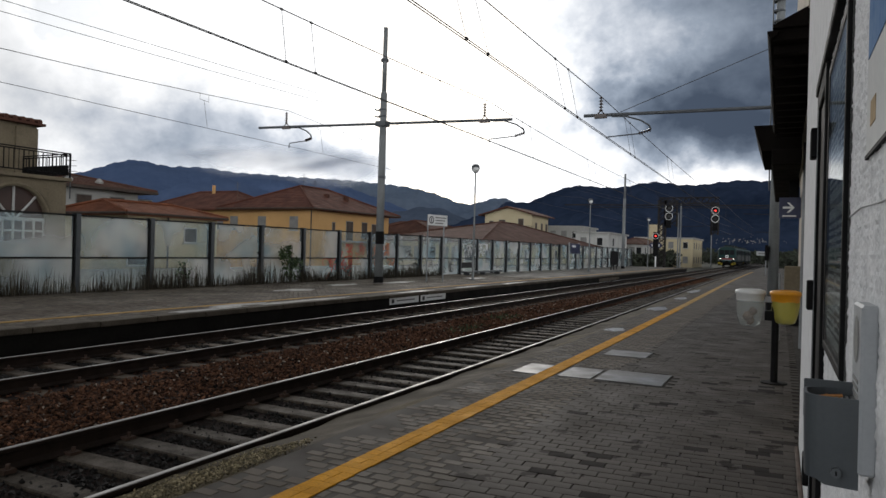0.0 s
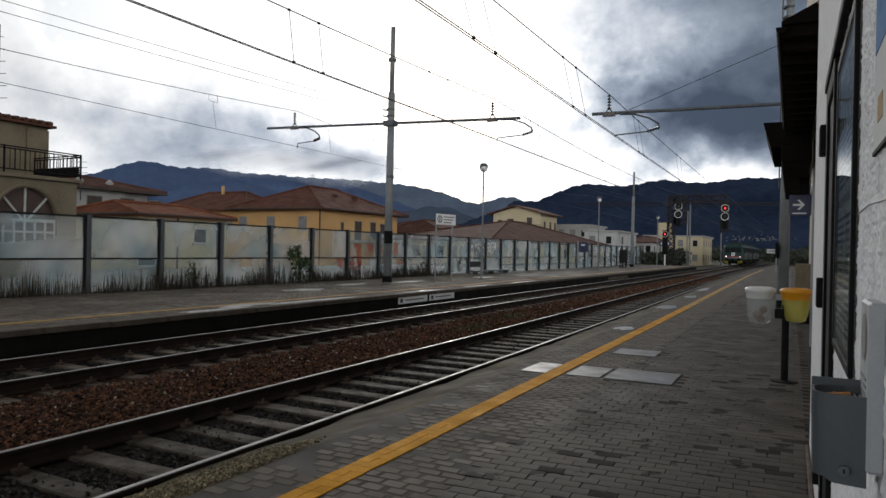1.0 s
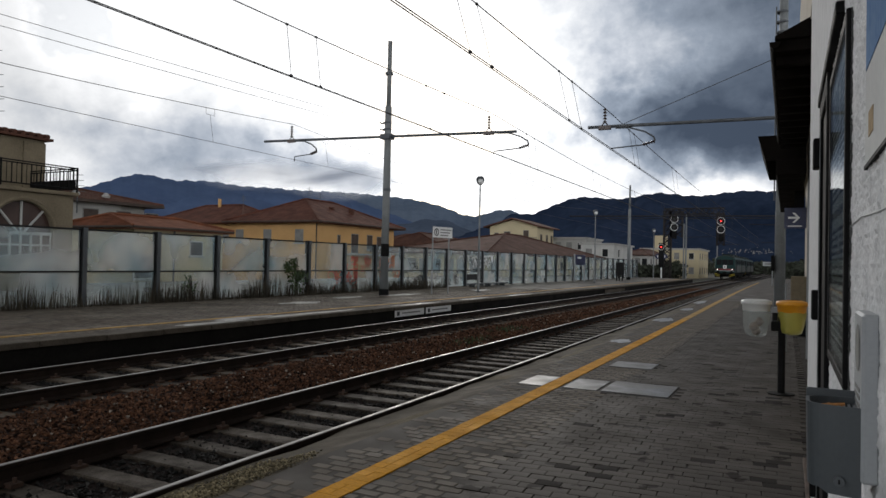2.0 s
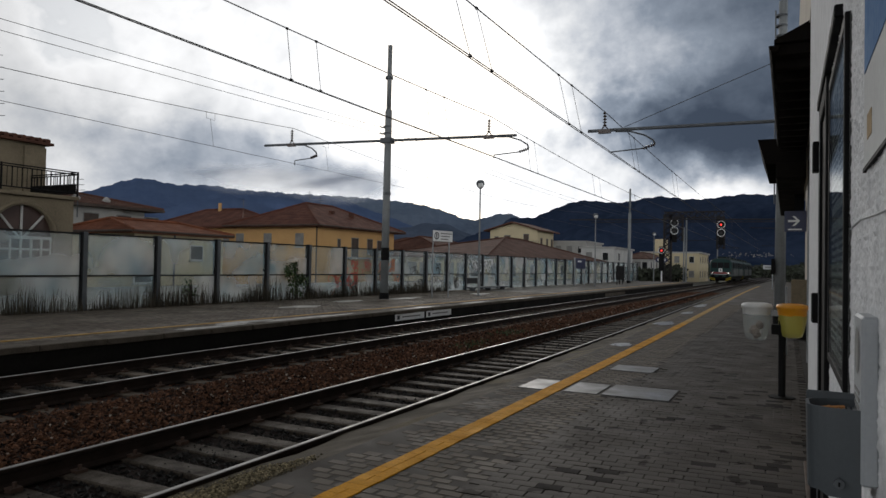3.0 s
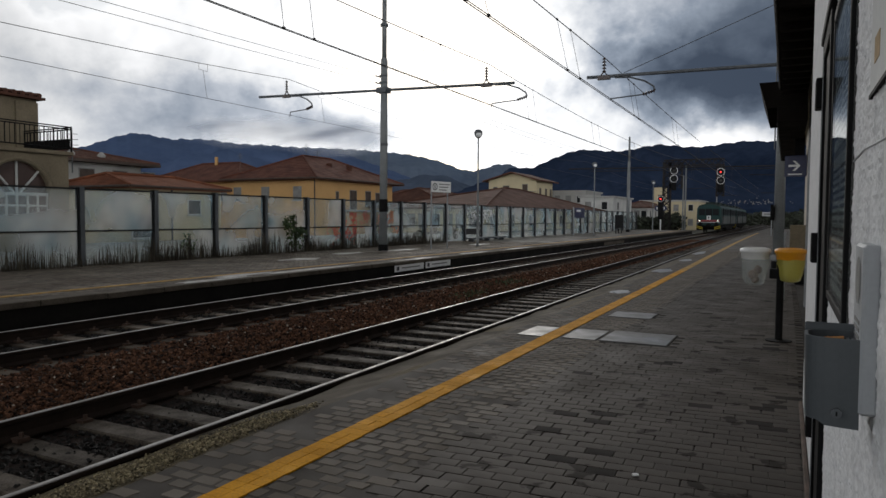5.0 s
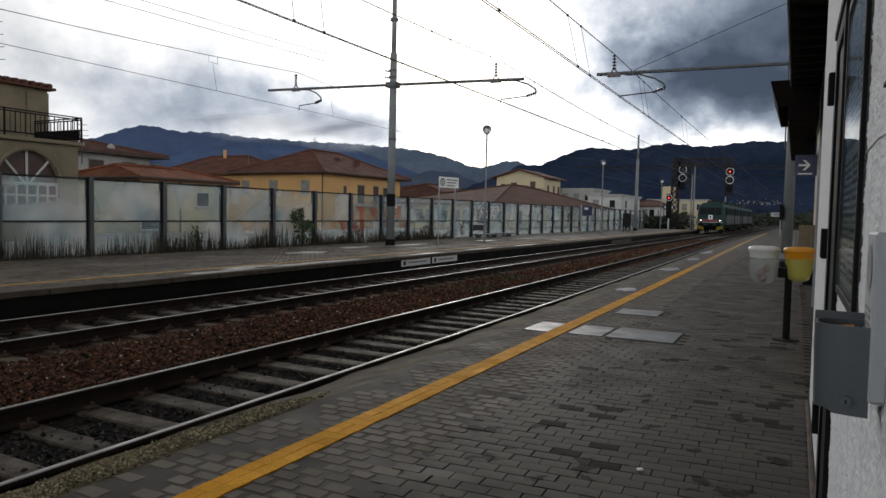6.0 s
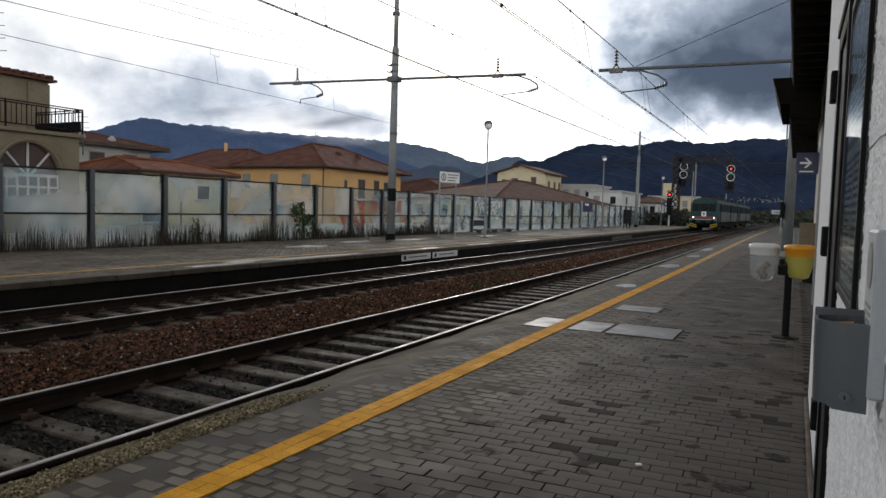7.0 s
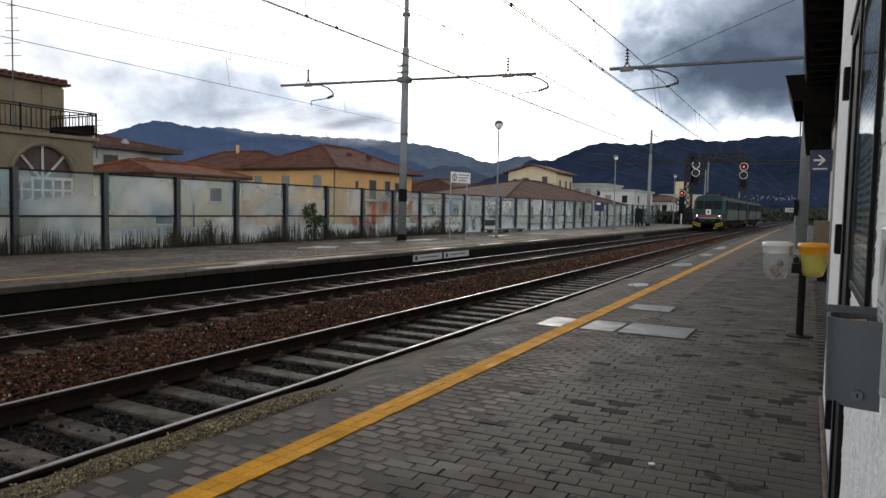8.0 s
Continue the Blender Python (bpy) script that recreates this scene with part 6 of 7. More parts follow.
def arched_wall():
    """Facade at x = -25 with a true opening for the arched window."""
    bm = B()
    xw, y0, y1, z0, z1 = -25.0, -2.0, 17.2, -0.8, 3.72
    cy, hw, sill, spring = 15.28, 1.15, 1.34, 2.26
    n = 16
    arc = [(cy + hw * math.cos(math.pi - math.pi * i / n), spring + hw * math.sin(math.pi * i / n)) for i in range(n + 1)]

    def quad(pts):
        poly(bm, [(xw, y, z) for y, z in pts])
        poly(bm, [(xw - 0.3, y, z) for y, z in pts[::-1]])

    quad([(y0, z0), (cy - hw, z0), (cy - hw, z1), (y0, z1)])
    quad([(cy + hw, z0), (y1, z0), (y1, z1), (cy + hw, z1)])
    quad([(cy - hw, z0), (cy + hw, z0), (cy + hw, sill), (cy - hw, sill)])
    for a, b in zip(arc, arc[1:]):
        quad([a, b, (b[0], z1), (a[0], z1)])
    edge = [(cy - hw, sill)] + arc + [(cy + hw, sill), (cy - hw, sill)]
    for a, b in zip(edge, edge[1:]):
        poly(bm, [(xw, a[0], a[1]), (xw, b[0], b[1]), (xw - 0.3, b[0], b[1]), (xw - 0.3, a[0], a[1])])
    bmesh.ops.remove_doubles(bm, verts=bm.verts, dist=0.0005)
    bmesh.ops.recalc_face_normals(bm, faces=bm.faces)
    part("wall", bm, M["beige"], arch, "stained beige facade")
    part("wall", box(B(), -36, -25.3, 16.9, 17.2, -0.8, 3.72), M["beige"], arch)
    part("wall", box(B(), -36, -25.3, -2.0, -1.7, -0.8, 3.72), M["beige"], arch)
    part("terrace", box(B(), -36, -24.80, -2.2, 17.30, 3.74, 3.88, 0.02), M["beige"], arch, "projecting terrace slab")
    # window: white muntins in a half-round fanlight above small panes
    wroot = part("window", box(B(), -25.22, -25.18, cy - hw, cy + hw, sill, spring + hw * 0.97), M["fan_glass"], arch, "dark arched window")
    bm = B()
    for i in range(7):
        y = cy - hw + 2 * hw * i / 6
        box(bm, -25.17, -25.11, y - 0.035, y + 0.035, sill, spring + (0.0 if i != 3 else 0.0))
    for z in (sill + 0.03, sill + 0.46, sill + 0.86):
        box(bm, -25.168, -25.112, cy - hw, cy + hw, z - 0.035, z + 0.035)
    box(bm, -25.16, -25.10, cy - hw, cy + hw, spring - 0.06, spring + 0.02)
    for a in (45, 90, 135):
        p = (-25.14, cy + 0.15 * math.cos(radians(a)), spring)
        q = (-25.14, cy + hw * math.cos(radians(a)), spring + hw * math.sin(radians(a)))
        rod(bm, p, q, 0.045, seg=5)
    part("muntins", bm, M["whitewash"], wroot, "white painted glazing bars")
    bm = B()
    chain(bm, [(-24.97, y, z) for y, z in [(cy + 1.23 * math.cos(math.pi - math.pi * i / 16), spring + 1.23 * math.sin(math.pi * i / 16)) for i in range(17)]], 0.08, 5)
    part("arch_moulding", bm, M["beige"], arch)


arched_wall()
# set-back upper storey
part("upper_wall", box(B(), -36, -28.0, -2, 17.9, 3.88, 6.17), M["beige"], arch, "set-back upper storey")
part("pilaster", box(B(), -28.0, -27.9, 17.0, 17.9, 3.88, 6.05), M["beige"], arch)
bm = B()
box(bm, -36.4, -27.70, -2.4, 18.10, 6.17, 6.27)
arch_roof = part("roof", bm, M["roof_brown"], arch, "dark tiled roof edge")
bm = rod(B(), (0, 0, 0), (-2.78, 0, 0.29), 0.105, seg=8)
me = bpy.data.meshes.new("roof_tile")
bm.to_mesh(me)
bm.free()
me.materials.append(M["roof_brown"])
for i in range(60):
    shared("roof_tile", me, arch_roof, (-27.72, -2.2 + i * 0.34, 6.33))
part("door", box(B(), -28.0, -27.93, 10.0, 13.4, 3.9, 5.6), M["pane"], arch, "dark terrace door")
bm = B()
RX, RY = -24.95, 17.3
for z in (4.02, 4.75, 4.83):
    rod(bm, (RX, -2, z), (RX, RY, z), 0.025, seg=6)
    rod(bm, (RX, RY, z), (-30, RY, z), 0.025, seg=6)
for i in range(7):
    rod(bm, (RX, RY - 2.9 * i, 3.88), (RX, RY - 2.9 * i, 4.86), 0.035, seg=6)
part("railing", bm, M["black"], arch, "dark iron terrace railing")
bm = B()
for i in range(90):
    rod(bm, (RX, RY - 0.18 * i, 4.02), (RX, RY - 0.18 * i, 4.75), 0.011 if i % 2 else 0.02, seg=4)
for i in range(24):
    rod(bm, (RX - 0.21 * i, RY, 4.02), (RX - 0.21 * i, RY, 4.75), 0.018, seg=4)
part("balustrade", bm, M["black"], arch)
part("privacy_board", box(B(), -29.5, -25.05, RY - 0.02, RY + 0.02, 4.05, 4.40), M["black"], arch, "dark board on the railing")
aerial(arch, -25.2, 14.3, 3.88, 5.2, 6)
aerial(arch, -28.5, 15.3, 6.2, 0.9, 2)
aerial(arch, -26.5, 18.4, 3.2, 1.8, 4)

# flats behind the terrace building
flats = empty("house", (0, 0, 0), label="grey two-storey house with long balconies and a brown roof", category="house")
walls(flats, -60, -47, 36.0, 38.5, 5.3, M["grey_r"])
walls(flats, -60, -46.5, 30.0, 36.0, 5.3, M["grey_r"])
tiled_roof(-60, -46.5, 30, 38.5, 5.52, 1.05, 0.8, 0.45, M["roof_brown"], flats)
part("fascia", box(B(), -60.9, -45.6, 29.2, 39.3, 5.30, 5.5), M["shutter_brown"], flats, "dark eaves board")
for u in (1.2, 3.4, 6.2, 8.8):
    window(flats, (-46.5, 30.0, 0, 1, 1, 0), u, 3.2, 1.3, 1.7, M["shutter_brown"] if u > 3 else None)
part("balcony", box(B(), -46.5, -45.2, 30.2, 36.5, 2.9, 3.02), M["whitewash"], flats)
bm = B()
for i in range(30):
    rod(bm, (-45.25, 30.3 + 0.21 * i, 3.02), (-45.25, 30.3 + 0.21 * i, 3.8), 0.014, seg=4)
rod(bm, (-45.25, 30.2, 3.82), (-45.25, 36.5, 3.82), 0.03, seg=5)
part("railing", bm, M["whitewash"], flats)
for yy in (32.5, 35.0):
    part("satellite_dish", lathe(B(), (-47.0, yy, 5.70), [(0, 0), (0.25, 0.05), (0.32, 0.25), (0.1, 0.5), (0, 0.52)], 10), M["grey_r"], flats, "pale satellite dish")


def plain_house(x0, x1, y0, y1, z, rise, wall, roof, label, ridge=0.4, over=0.5, rows=1, cols=3, flat=False):
    root = empty("house", (0, 0, 0), label=label, category="house", group="houses beyond the line")
    walls(root, x0, x1, y0, y1, z, wall)
    if flat:
        part("roof", box(B(), x0 - 0.3, x1 + 0.3, y0 - 0.3, y1 + 0.3, z, z + 0.3), M["grey_r"], root, "flat roof slab")
    else:
        tiled_roof(x0, x1, y0, y1, z, rise, over, ridge, roof, root)
    for r in range(rows):
        for c in range(cols):
            u = (c + 0.5) * (y1 - y0) / cols
            window(root, (x1, y0, 0, 1, 1, 0), u, z - 1.9 - 2.9 * r, 1.0, 1.3, M["shutter_brown"] if (c + r) % 2 else None)
            u = (c + 0.5) * (x1 - x0) / cols
            window(root, (x1, y0, -1, 0, 0, -1), u, z - 1.9 - 2.9 * r, 1.0, 1.3, M["shutter"] if (c + r) % 3 else None)
    return root


plain_house(-46, -37.5, 72, 84, 3.4, 1.6, M["whitewash"], M["roof_brown"], "white house with a low brown roof", 0.5)
plain_house(-36.5, -25.8, 58, 101, 2.40, 2.55, M["cream"], M["roof_brown"], "long cream house under a large brown roof", 0.12, 0.9, 1, 8)


def gable_house(x0, x1, y0, y1, eave, top, label):
    """A tall house whose gable end looks down the line, with a thin roof and a balcony."""
    root = empty("house", (0, 0, 0), label=label, category="house", group="houses beyond the line")
    cx = (x0 + x1) / 2
    bm = B()
    rings = [[bm.verts.new((x, y, z)) for x, z in ((x0, -0.8), (x1, -0.8), (x1, eave), (cx, top), (x0, eave))] for y in (y0, y1)]
    bm.faces.new(rings[0])
    bm.faces.new(rings[1][::-1])
    for k in range(5):
        bm.faces.new((rings[0][k], rings[1][k], rings[1][(k + 1) % 5], rings[0][(k + 1) % 5]))
    bmesh.ops.recalc_face_normals(bm, faces=bm.faces)
    part("wall", bm, M["cream"], root, "cream rendered walls")
    slope = (top - eave) / (x1 - cx)
    for sgn in (-1, 1):
        xe = cx + sgn * (x1 - cx + 0.9)
        ze = top - slope * (x1 - cx + 0.9)
        bm = B()
        pts = [(cx, top + 0.02), (xe, ze + 0.02), (xe, ze + 0.22), (cx, top + 0.24)]
        a = [bm.verts.new((x, y0 - 0.9, z)) for x, z in pts]
        b = [bm.verts.new((x, y1 + 0.9, z)) for x, z in pts]
        bm.faces.new(a)
        bm.faces.new(b[::-1])
        for k in range(4):
            bm.faces.new((a[k], b[k], b[(k + 1) % 4], a[(k + 1) % 4]))
        bmesh.ops.recalc_face_normals(bm, faces=bm.faces)
        part("roof_slope", bm, M["roof_brown"], root, "thin brown tiled roof slope")
    face = (x1, y0, -1, 0, 0, -1)
    for u, z, w, h in ((2.0, 5.2, 1.0, 1.9), (5.4, 5.0, 1.2, 1.9), (7.4, 5.3, 0.8, 1.4), (2.2, 2.2, 1.1, 1.5), (6.0, 2.2, 1.1, 1.5)):
        window(root, face, u, z, w, h, M["shutter_brown"])
    for u, z in ((2.0, 5.0), (5.0, 5.0), (7.5, 5.0)):
        window(root, (x1, y0, 0, 1, 1, 0), u, z, 1.0, 1.5, M["shutter_brown"])
    part("balcony", box(B(), x0 + 3.4, x1 + 0.3, y0 - 1.2, y0, 4.75, 4.92), M["cream"], root, "cream balcony slab")
    bm = B()
    for k in range(20):
        rod(bm, (x0 + 3.5 + 0.30 * k, y0 - 1.15, 4.92), (x0 + 3.5 + 0.30 * k, y0 - 1.15, 5.8), 0.02, seg=4)
    rod(bm, (x0 + 3.4, y0 - 1.15, 5.82), (x1 + 0.3, y0 - 1.15, 5.82), 0.04, seg=5)
    part("railing", bm, M["post"], root)
    aerial(root, cx - 1.8, y0 + 2, top - 0.4, 2.6)
    return root


gable_house(-47.4, -38.8, 110, 118.5, 7.75, 8.95, "tall cream house with a shallow gable and a balcony")
plain_house(-52, -48.5, 104, 110, 4.2, 0, M["grey_r"], M["roof_brown"], "grey annexe beside the tall cream house", flat=True)
plain_house(-41, -33, 119, 130, 6.0, 0, M["grey_r"], M["roof_brown"], "grey flat-roofed block behind the houses", flat=True, rows=1, cols=4)
plain_house(-31.3, -26, 110, 124, 4.7, 0.0, M["whitewash"], M["roof_brown"], "white flat-roofed shed behind the noise barrier", flat=True, rows=1, cols=2)
plain_house(-29, -24, 128, 150, 3.5, 1.2, M["whitewash"], M["roof_brown"], "white house beyond the platform's end", rows=1, cols=4)
fb = plain_house(-28.8, -17.5, 146, 162, 4.9, 0, M["cream"], M["roof_brown"], "cream flat-roofed building at the end of the station", flat=True, rows=2, cols=4)
part("tower", box(B(), -26.2, -24.2, 146.5, 150, 4.9, 7.8), M["cream"], fb, "cream stair tower")
rngh = random.Random(77)
for i in range(26):
    x = rngh.uniform(-190, -45)
    y = rngh.uniform(120, 260) + max(0, (-x - 60)) * 0.4
    w, d, h = rngh.uniform(9, 15), rngh.uniform(9, 15), rngh.uniform(4.5, 7.5)
    if x / y < -0.95:
        continue
    plain_house(x - w, x, y, y + d, h * 0.8, 1.8, rngh.choice([M["cream"], M["whitewash"], M["grey_r"], M["ochre"]]), M["roof_brown"], "distant house with a tiled roof", 0.4, 0.5, 1, 3)

# houses of a far village on the slope
village = B()
for i in range(70):
    a = radians(rngh.gauss(3.2, 1.5))
    dist = rngh.uniform(900, 1150)
    x, y = -math.sin(a) * dist, math.cos(a) * dist
    z = 21 + (dist - 900) * 0.02 + rngh.gauss(0, 1.6)
    s = rngh.uniform(0.35, 0.8)
    box(village, x - s, x + s, y - s, y + s, z - 0.6, z + rngh.uniform(0.2, 0.6))
tagged(part("far_village", village, M["shutter"]), "pale houses of a far village on the hillside", "village", kind="stuff")


# ---- hills ----
def hills(name, dist, depth, ridge, mat, label, a0, a1, rough, seed, steps=220, rows=26):
    """Rolling hills in an arc about the station. ridge(a): tangent of the skyline's height at the angle a, degrees left of the line."""
    bm = B()
    grid = []
    for j in range(rows + 1):
        t = j / rows
        d = dist - depth * (1 - t)
        row = []
        for i in range(steps + 1):
            a = a0 + (a1 - a0) * i / steps
            x, y = -math.sin(radians(a)) * d, math.cos(radians(a)) * d
            top = ridge(a) * dist
            body = t ** 1.15
            nz = noise.fractal((x * 0.0035 + seed, y * 0.0035, 0.0), 1.0, 2.0, 5)
            z = top * body + rough * nz * (0.25 + math.sin(math.pi * t)) * (0.3 + 0.7 * (t < 1)) - 12 * (1 - t)
            if j == rows:
                z = top + 0.06 * rough * nz + 0.022 * rough * noise.noise((x * 0.03, y * 0.03, seed))
            row.append(bm.verts.new((x, y, z)))
        grid.append(row)
    for r0, r1 in zip(grid, grid[1:]):
        for i in range(steps):
            bm.faces.new((r0[i], r0[i + 1], r1[i + 1], r1[i]))
    tagged(part(name, bm, mat, smooth=True), label, "hill", kind="structure")


def bump_(a, c, w, h):
    return h * math.exp(-((a - c) / w) ** 2)


def skyline(a, start, step, width, heights):
    return sum(bump_(a, start + step * i, width, h) for i, h in enumerate(heights)) + 0.0007 * math.sin(a * 5.3) + 0.0004 * math.sin(a * 13.7 + 1)


def ridge_left(a):
    return skyline(a, 15, 2.4, 2.3, (0.0256, 0.0384, 0.0331, 0.0542, 0.0321, 0.0479, 0.0523, 0.0545, 0.056, 0.0579, 0.0559, 0.0594, 0.0567, 0.0641, 0.0569, 0.069, 0.0543, 0.046, 0.048, 0.042, 0.0433, 0.0489, 0.0397, 0.0484, 0.0526, 0.0489))


def ridge_right(a):
    return skyline(a, -38, 3, 3, (0.05,) * 6 + (0.0694, 0.0534, 0.0492, 0.0621, 0.0546, 0.056, 0.0576, 0.0558, 0.0626, 0.0499, 0.063, 0.0457, 0.0577, 0.0465, 0.0250, 0.0260, 0.010, 0.006, 0.004, 0.0))


def ridge_middle(a):
    return 0.012 + bump_(a, 27.5, 4.5, 0.045) + bump_(a, 36, 6, 0.030) + 0.0012 * math.sin(a * 3.1)


hills("far_hills", 3300, 1500, lambda a: ridge_left(a) * max(0.0, min(1.0, (a - 25) / 12)) ** 0.5, M["mount_a"], "mountains with blue haze painted into their colour, under low cloud", 25, 80, 55, 3.0, 360)
hills("pale_hills", 4200, 1500, ridge_left, M["mount_d"], "distant mountains with pale haze painted into their colour, beyond the blue ones", 10, 48, 55, 4.0, 300)
hills("middle_hills", 2600, 700, ridge_middle, M["mount_c"], "wooded foothills with grey-blue haze in their colour, before the mountains", 14, 50, 40, 5.0, 200)
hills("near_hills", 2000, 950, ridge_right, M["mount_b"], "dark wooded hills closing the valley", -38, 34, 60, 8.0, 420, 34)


def low_cloud(a0, a1, dist, z0, z1, seed):
    bm = B()
    lay = bm.verts.layers.float.new("cloud_body")
    n, rows = 60, 10
    grid = []
    for j in range(rows + 1):
        row = []
        for i in range(n + 1):
            a = a0 + (a1 - a0) * i / n
            d = dist - 60 * math.sin(j * 0.9 + i * 0.21)
            v = bm.verts.new((-math.sin(radians(a)) * d, math.cos(radians(a)) * d, z0 + (z1 - z0) * j / rows))
            ends = min(1.0, 4 * i / n, 4 * (1 - i / n))
            v[lay] = ends * min(1.0, j / rows * 1.6, (1 - j / rows) * 2.2) * 0.8
            row.append(v)
        grid.append(row)
    for r0, r1 in zip(grid, grid[1:]):
        for i in range(n):
            bm.faces.new((r0[i], r0[i + 1], r1[i + 1], r1[i]))
    ob = part("low_cloud", bm, M["vapour"], smooth=True)
    ob.visible_shadow = False
    tagged(ob, "grey low cloud hanging on the mountain tops", "cloud", kind="structure")


low_cloud(29, 50, 2950, 235, 440, 1)


# ---- dark scrub along the line in the distance ----
def scrub(name, x0, x1, y0, y1, h, count, seed, mat, label, leaf=0.35):
    rng = np.random.RandomState(seed)
    V, F = [], []
    for i in range(count):
        x, y = rng.uniform(x0, x1), rng.uniform(y0, y1)
        top = h * (0.45 + 0.55 * (0.5 + noise.noise((x * 0.25, y * 0.12, seed))))
        z = -0.8 + top * rng.rand() ** 0.7
        u = rng.randn(3)
        u /= np.linalg.norm(u)
        v = rng.randn(3)
        v -= u * (u @ v)
        v /= np.linalg.norm(v)
        s = leaf * (0.4 + rng.rand())
        p = np.array([x, y, z])
        n = len(V)
        V += [tuple(p - u * s), tuple(p + v * s * 0.6), tuple(p + u * s), tuple(p - v * s * 0.6)]
        F.append((n, n + 1, n + 2, n + 3))
    me = bpy.data.meshes.new(name)
    me.from_pydata(V, [], F)
    me.materials.append(mat)
    return tagged(new(name, me), label, "bushes", kind="stuff")


scrub("dark_scrub", 2.0, 9.0, 30, 180, 4.5, 6000, 51, M["leaf_dark"], "dark bare scrub beyond the station building")
scrub("dark_scrub", -3.2, 1.5, 115, 210, 3.6, 3000, 52, M["leaf_dark"], "dark scrub beside the distant line")
scrub("dark_scrub", -20.5, -17.4, 84, 130, 3.2, 2600, 53, M["leaf_dark"], "dark hedge past the end of the barrier")
scrub("dark_scrub", -30, 10, 215, 300, 5.0, 5000, 54, M["leaf_dark"], "dark trees closing the line in the distance", 0.6)
scrub("dark_scrub", -60, -37.5, 64, 71, 3.0, 1800, 55, M["leaf_dark"], "dark garden bushes between the houses")
# ---- paving of the near platform ----
def block_mesh(name, w, d, h, mat):
    bm = box(B(), -w / 2, w / 2, -d / 2, d / 2, -h, 0, 0.003)
    me = bpy.data.meshes.new(name)
    bm.to_mesh(me)
    bm.free()
    me.materials.append(mat)
    return me


def paving():
    rng = random.Random(21)
    pitch_x, pitch_y = 0.176, 0.110
    dark = [block_mesh("paving_block", 0.1754 - g, 0.1094 - g, 0.05, M["paver"]) for g in (0.0, 0.001, 0.005)]
    stained = block_mesh("stained_paving_block", 0.1745, 0.1085, 0.05, M["paver_s"])
    verts, faces = [], []
    lv, lf = [], []
    sv, sf = [], []
    singles = 0
    slabs = [(-3.12, -1.28, 8.22, 9.12), (-2.52, -1.85, 10.36, 11.02)]
    row = 0
    y = -1.914
    while y < 34:
        c = swing(y)
        x = -3.17 + (0.088 if row % 2 else 0.0)
        row += 1
        while x < 0.45:
            cx = x + c
            left = cx < -1.99 + 0.012 * math.sin(y * 1.3)
            cy = y + (0.004 * math.sin(x * 3 + y * 0.7) if left else 0.07 * (cx + 2.0))
            x += pitch_x
            if any(a - 0.03 < cx < b + 0.03 and p - 0.01 < cy < q + 0.01 for a, b, p, q in slabs):
                continue
            if cx > 0.22 - 0.011 * y:
                continue
            edge_wear = max(0.0, min(1.0, (-2.75 - cx + c) / 0.45))
            if rng.random() < (0.05 + 0.40 * edge_wear if left else 0.004):
                continue
            z = rng.gauss(0, 0.0007) - (0.0015 if left else 0.0)
            blot = not left and (noise.noise((cx * 2.4, y * 2.4, 5.0)) + 0.35 * rng.random() > 0.78 or rng.random() < 0.018)
            open_joint = rng.random() < 0.40
            tilt = rng.uniform(-1.2, 1.2) if open_joint else rng.uniform(-0.3, 0.3)
            if open_joint and not left:
                cx, cy = cx + rng.uniform(-0.005, 0.005), cy + rng.uniform(-0.005, 0.005)
            if singles < 300 and 3.4 < y < 5.6 and not left:
                shared("paving_block", stained if blot else dark[2 if open_joint else singles % 2], near_platform, (cx, cy, z), 4.0 + tilt)
                singles += 1
                continue
            w, d = (0.0825 + rng.uniform(-0.022, 0.002), 0.0505 + rng.uniform(-0.012, 0.001)) if left else ((0.0855, 0.0528) if open_joint else (0.0877, 0.0547))
            if left:
                # worn to a rounded, uneven face
                k = len(lv)
                hub = [(sx * w * a * rng.uniform(0.86, 1.04), sy * d * b * rng.uniform(0.84, 1.05)) for sx, sy, a, b in ((-1, -1, 0.98, 0.84), (-1, -1, 0.90, 1.0), (1, -1, 0.88, 1.0), (1, -1, 1.0, 0.82), (1, 1, 0.99, 0.86), (1, 1, 0.89, 1.0), (-1, 1, 0.88, 1.0), (-1, 1, 1.0, 0.84))]
                for grow, zz in ((1.07, z - 0.006), (1.0, z)):
                    for px, py in hub:
                        lv.append((cx + px * grow, cy + py * grow, zz))
                for i in range(8):
                    j = (i + 1) % 8
                    lf.append((k + i, k + j, k + 8 + j, k + 8 + i))
                lf.append(tuple(range(k + 8, k + 16)))
                continue
            tilt += 4.0
            V, F = (sv, sf) if blot else (verts, faces)
            k = len(V)
            ct, st = math.cos(radians(tilt)), math.sin(radians(tilt))
            e = 0.003
            wob = 0.0012
            off = [(rng.uniform(-wob, wob), rng.uniform(-wob * 0.6, wob * 0.6)) for _ in range(4)]
            for ww, dd, zz in ((w, d, z - 0.03), (w, d, z - e), (w - e, d - e, z)):
                for (sx, sy), (jx, jy) in zip(((-1, -1), (1, -1), (1, 1), (-1, 1)), off):
                    px, py = sx * ww + jx, sy * dd + jy
                    V.append((cx + px * ct - py * st, cy + px * st + py * ct, zz))
            for r in (0, 4):
                for i in range(4):
                    j = (i + 1) % 4
                    F.append((k + r + i, k + r + j, k + r + 4 + j, k + r + 4 + i))
            F.append((k + 8, k + 9, k + 10, k + 11))
        y += pitch_y
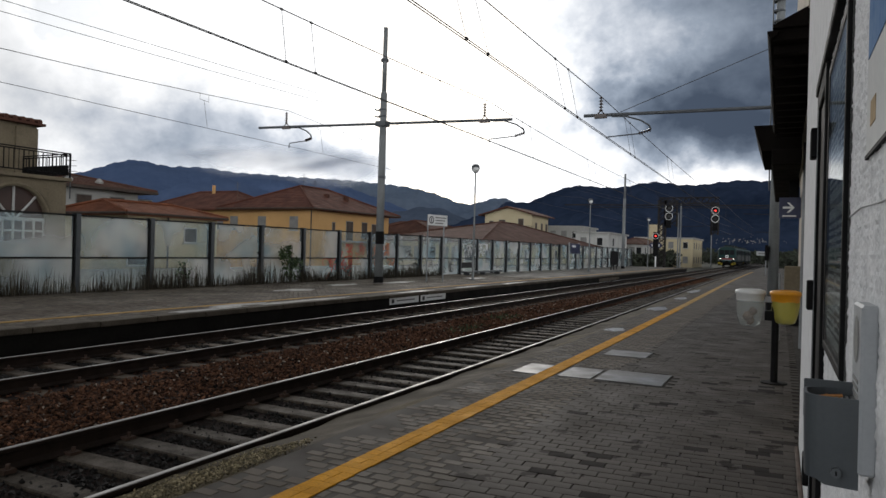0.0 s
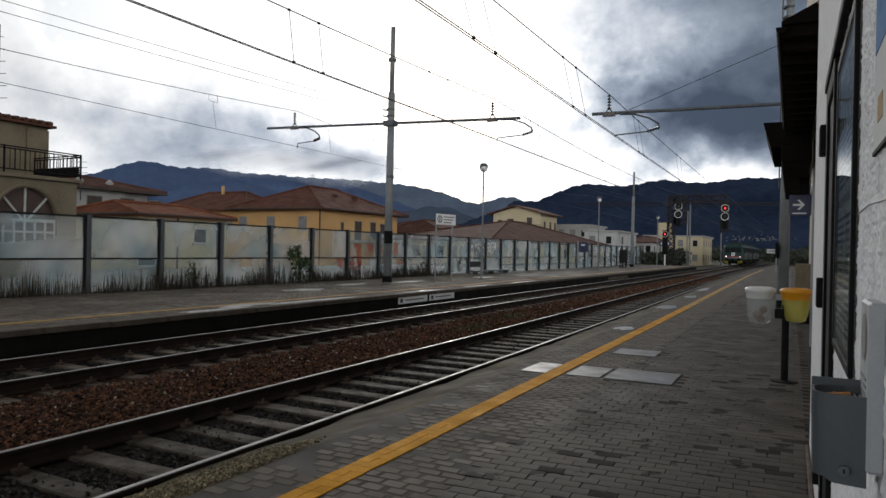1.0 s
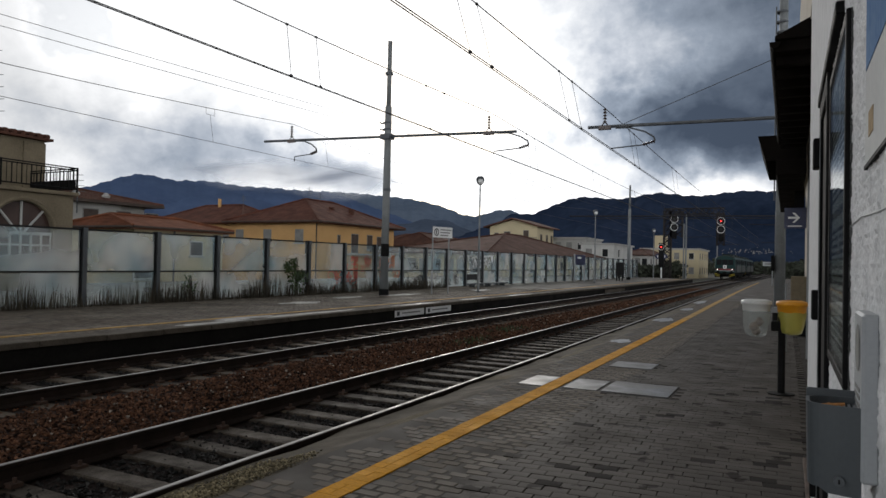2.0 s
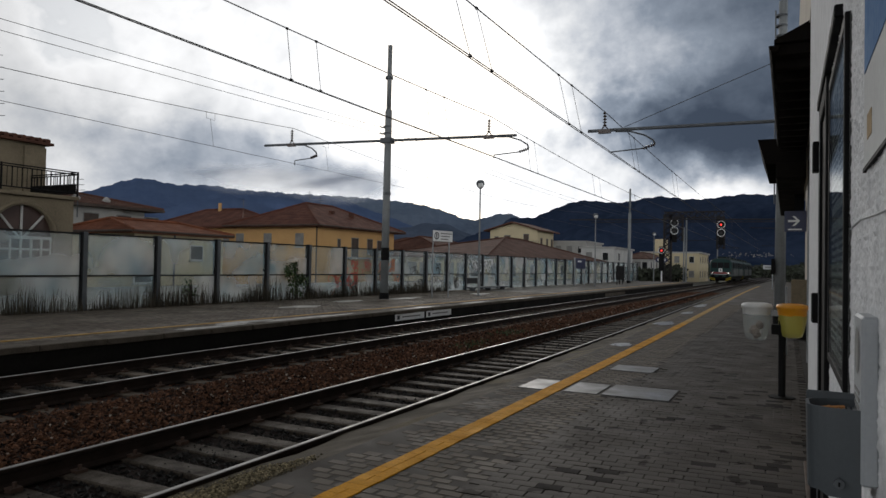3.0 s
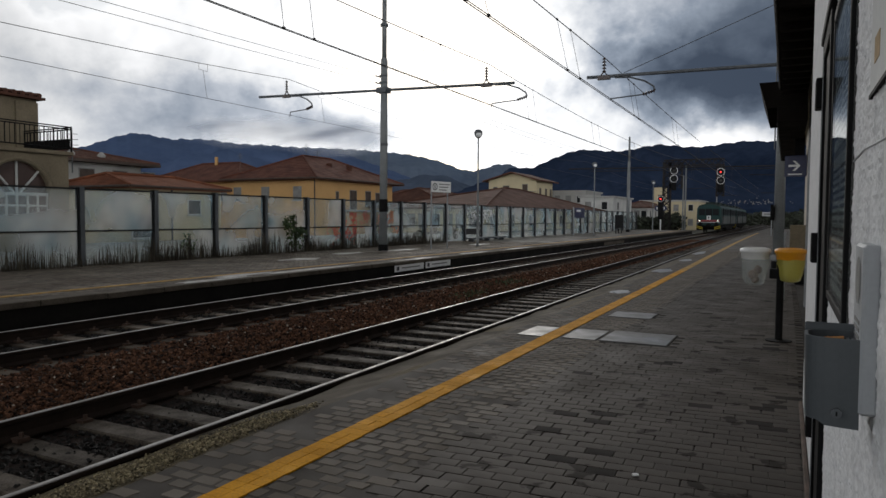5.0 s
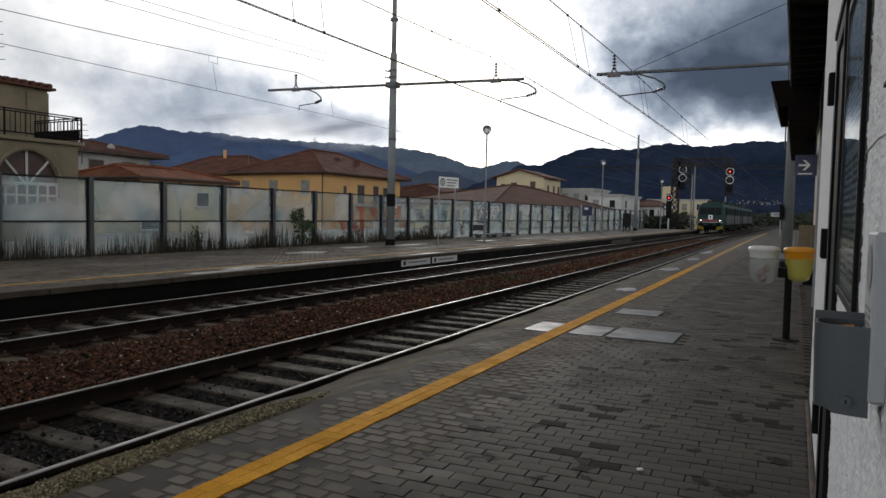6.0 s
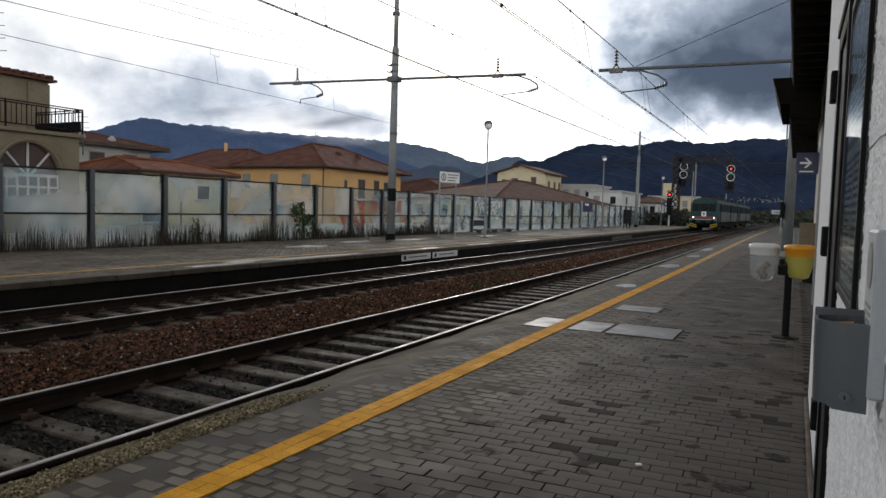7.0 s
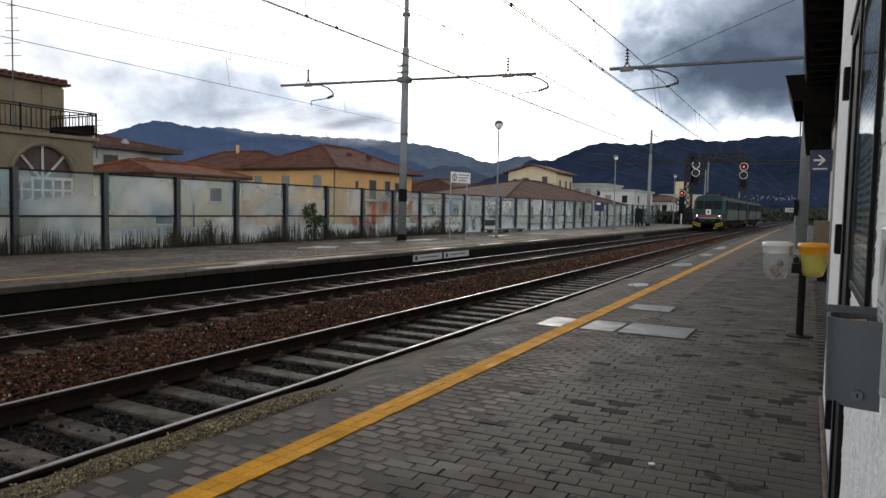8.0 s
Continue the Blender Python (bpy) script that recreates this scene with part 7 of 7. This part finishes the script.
    for name, V, F, m in (("paving_field", verts, faces, M["paver_j"]), ("worn_paving_field", lv, lf, M["paver_lj"]), ("stained_paving_field", sv, sf, M["paver_s"])):
        me = bpy.data.meshes.new(name)
        me.from_pydata(V, [], F)
        me.materials.append(m)
        ob = new(name, me)
        ob.parent = near_platform
        tagged(ob, kind="stuff")
    bm = B()
    strip(bm, [-4 + 2 * i for i in range(20)], -3.24, -1.93, -0.0048)
    part("worn_mortar", bm, M["mortar"], near_platform, "worn brown mortar between the old blocks")
    # the opposite platform's blocks
    V, F = [], []
    row = 0
    y = 6.0
    while y < 36:
        x = -16.95 + (0.088 if row % 2 else 0.0)
        row += 1
        while x < FAR_EDGE - 0.62:
            if rng.random() < 0.975:
                z = FAR_Z + 0.004 + rng.gauss(0, 0.002)
                k = len(V)
                for ww, dd, zz in ((0.083, 0.051, z - 0.012), (0.079, 0.047, z)):
                    for sx, sy in ((-1, -1), (1, -1), (1, 1), (-1, 1)):
                        V.append((x + sx * ww, y + sy * dd, zz))
                for i in range(4):
                    j = (i + 1) % 4
                    F.append((k + i, k + j, k + 4 + j, k + 4 + i))
                F.append((k + 4, k + 5, k + 6, k + 7))
            x += pitch_x
        y += pitch_y
    me = bpy.data.meshes.new("far_paving_field")
    me.from_pydata(V, [], F)
    me.materials.append(M["far_block"])
    ob = new("far_paving_field", me)
    ob.parent = far_platform
    tagged(ob, kind="stuff")
    # the far stretch, where single blocks no longer show
    bm = B()
    strip(bm, [34 + 4 * i for i in range(24)], -3.22, 0.6, 0.0)
    part("distant_paving", bm, M["far_pave"], near_platform)
    # painted safety line, block by block
    bm, faded = B(), B()
    y = -1.914
    while y < 80:
        step = 0.110 if y < 34 else 1.21
        c = swing(y)
        for x0, x1 in ((-2.752, -2.6565), (-2.6545, -2.562)):
            if rng.random() < 0.998:
                g = 0.0012
                j = rng.uniform(-0.003, 0.003)
                box(bm if y < 19 + 3 * rng.random() else faded, x0 + c + j, x1 + c + j, y - 0.055 + g, y - 0.055 + step - g, -0.02, 0.005 + rng.gauss(0, 0.0004))
        y += step
    part("safety_line", bm, M["yellow"], near_platform, "worn yellow safety line painted on the blocks")
    part("faded_safety_line", faded, M["yellow_far"], near_platform, "faded far stretch of the yellow safety line")
    # wet cover slabs
    for x0, x1, y0, y1 in ((-3.12, -2.79, 8.2, 8.95), (-2.55, -2.13, 8.25, 9.0), (-2.09, -1.30, 8.28, 9.1), (-2.50, -1.87, 10.38, 11.0)):
        slab_of("cover_slab", x0, x1, y0, y1, -0.03, 0.006, M["slab"], near_platform, 0.006, "smooth wet stone cover slab")
    for x0, x1, y0, y1 in ((-3.2, -2.83, 13.6, 14.3), (-3.4, -2.9, 19.5, 21.0), (-3.35, -2.98, 25.0, 26.5), (-3.5, -3.1, 30, 33)):
        bm = B()
        k = 22
        top = [((x0 + x1) / 2 + (x1 - x0) / 2 * (1 + 0.18 * math.sin(3 * a + x0) + 0.1 * math.sin(7 * a)) * math.cos(a) + swing(y0), (y0 + y1) / 2 + (y1 - y0) / 2 * math.sin(a) * (1 + 0.15 * math.cos(5 * a)), 0.0065) for a in [2 * math.pi * i / k for i in range(k)]]
        poly(bm, top)
        part("rain_film", bm, M["puddle"], near_platform, "thin film of rain water")


paving()


def motions():
    for car, back in ((train_cars[0], 0.0), (train_cars[1], 22.6)):
        walk(car, [(t, pose(-9.01, y + back, RAIL_Z)) for t, y in TRAIN_ROWS])


motions()
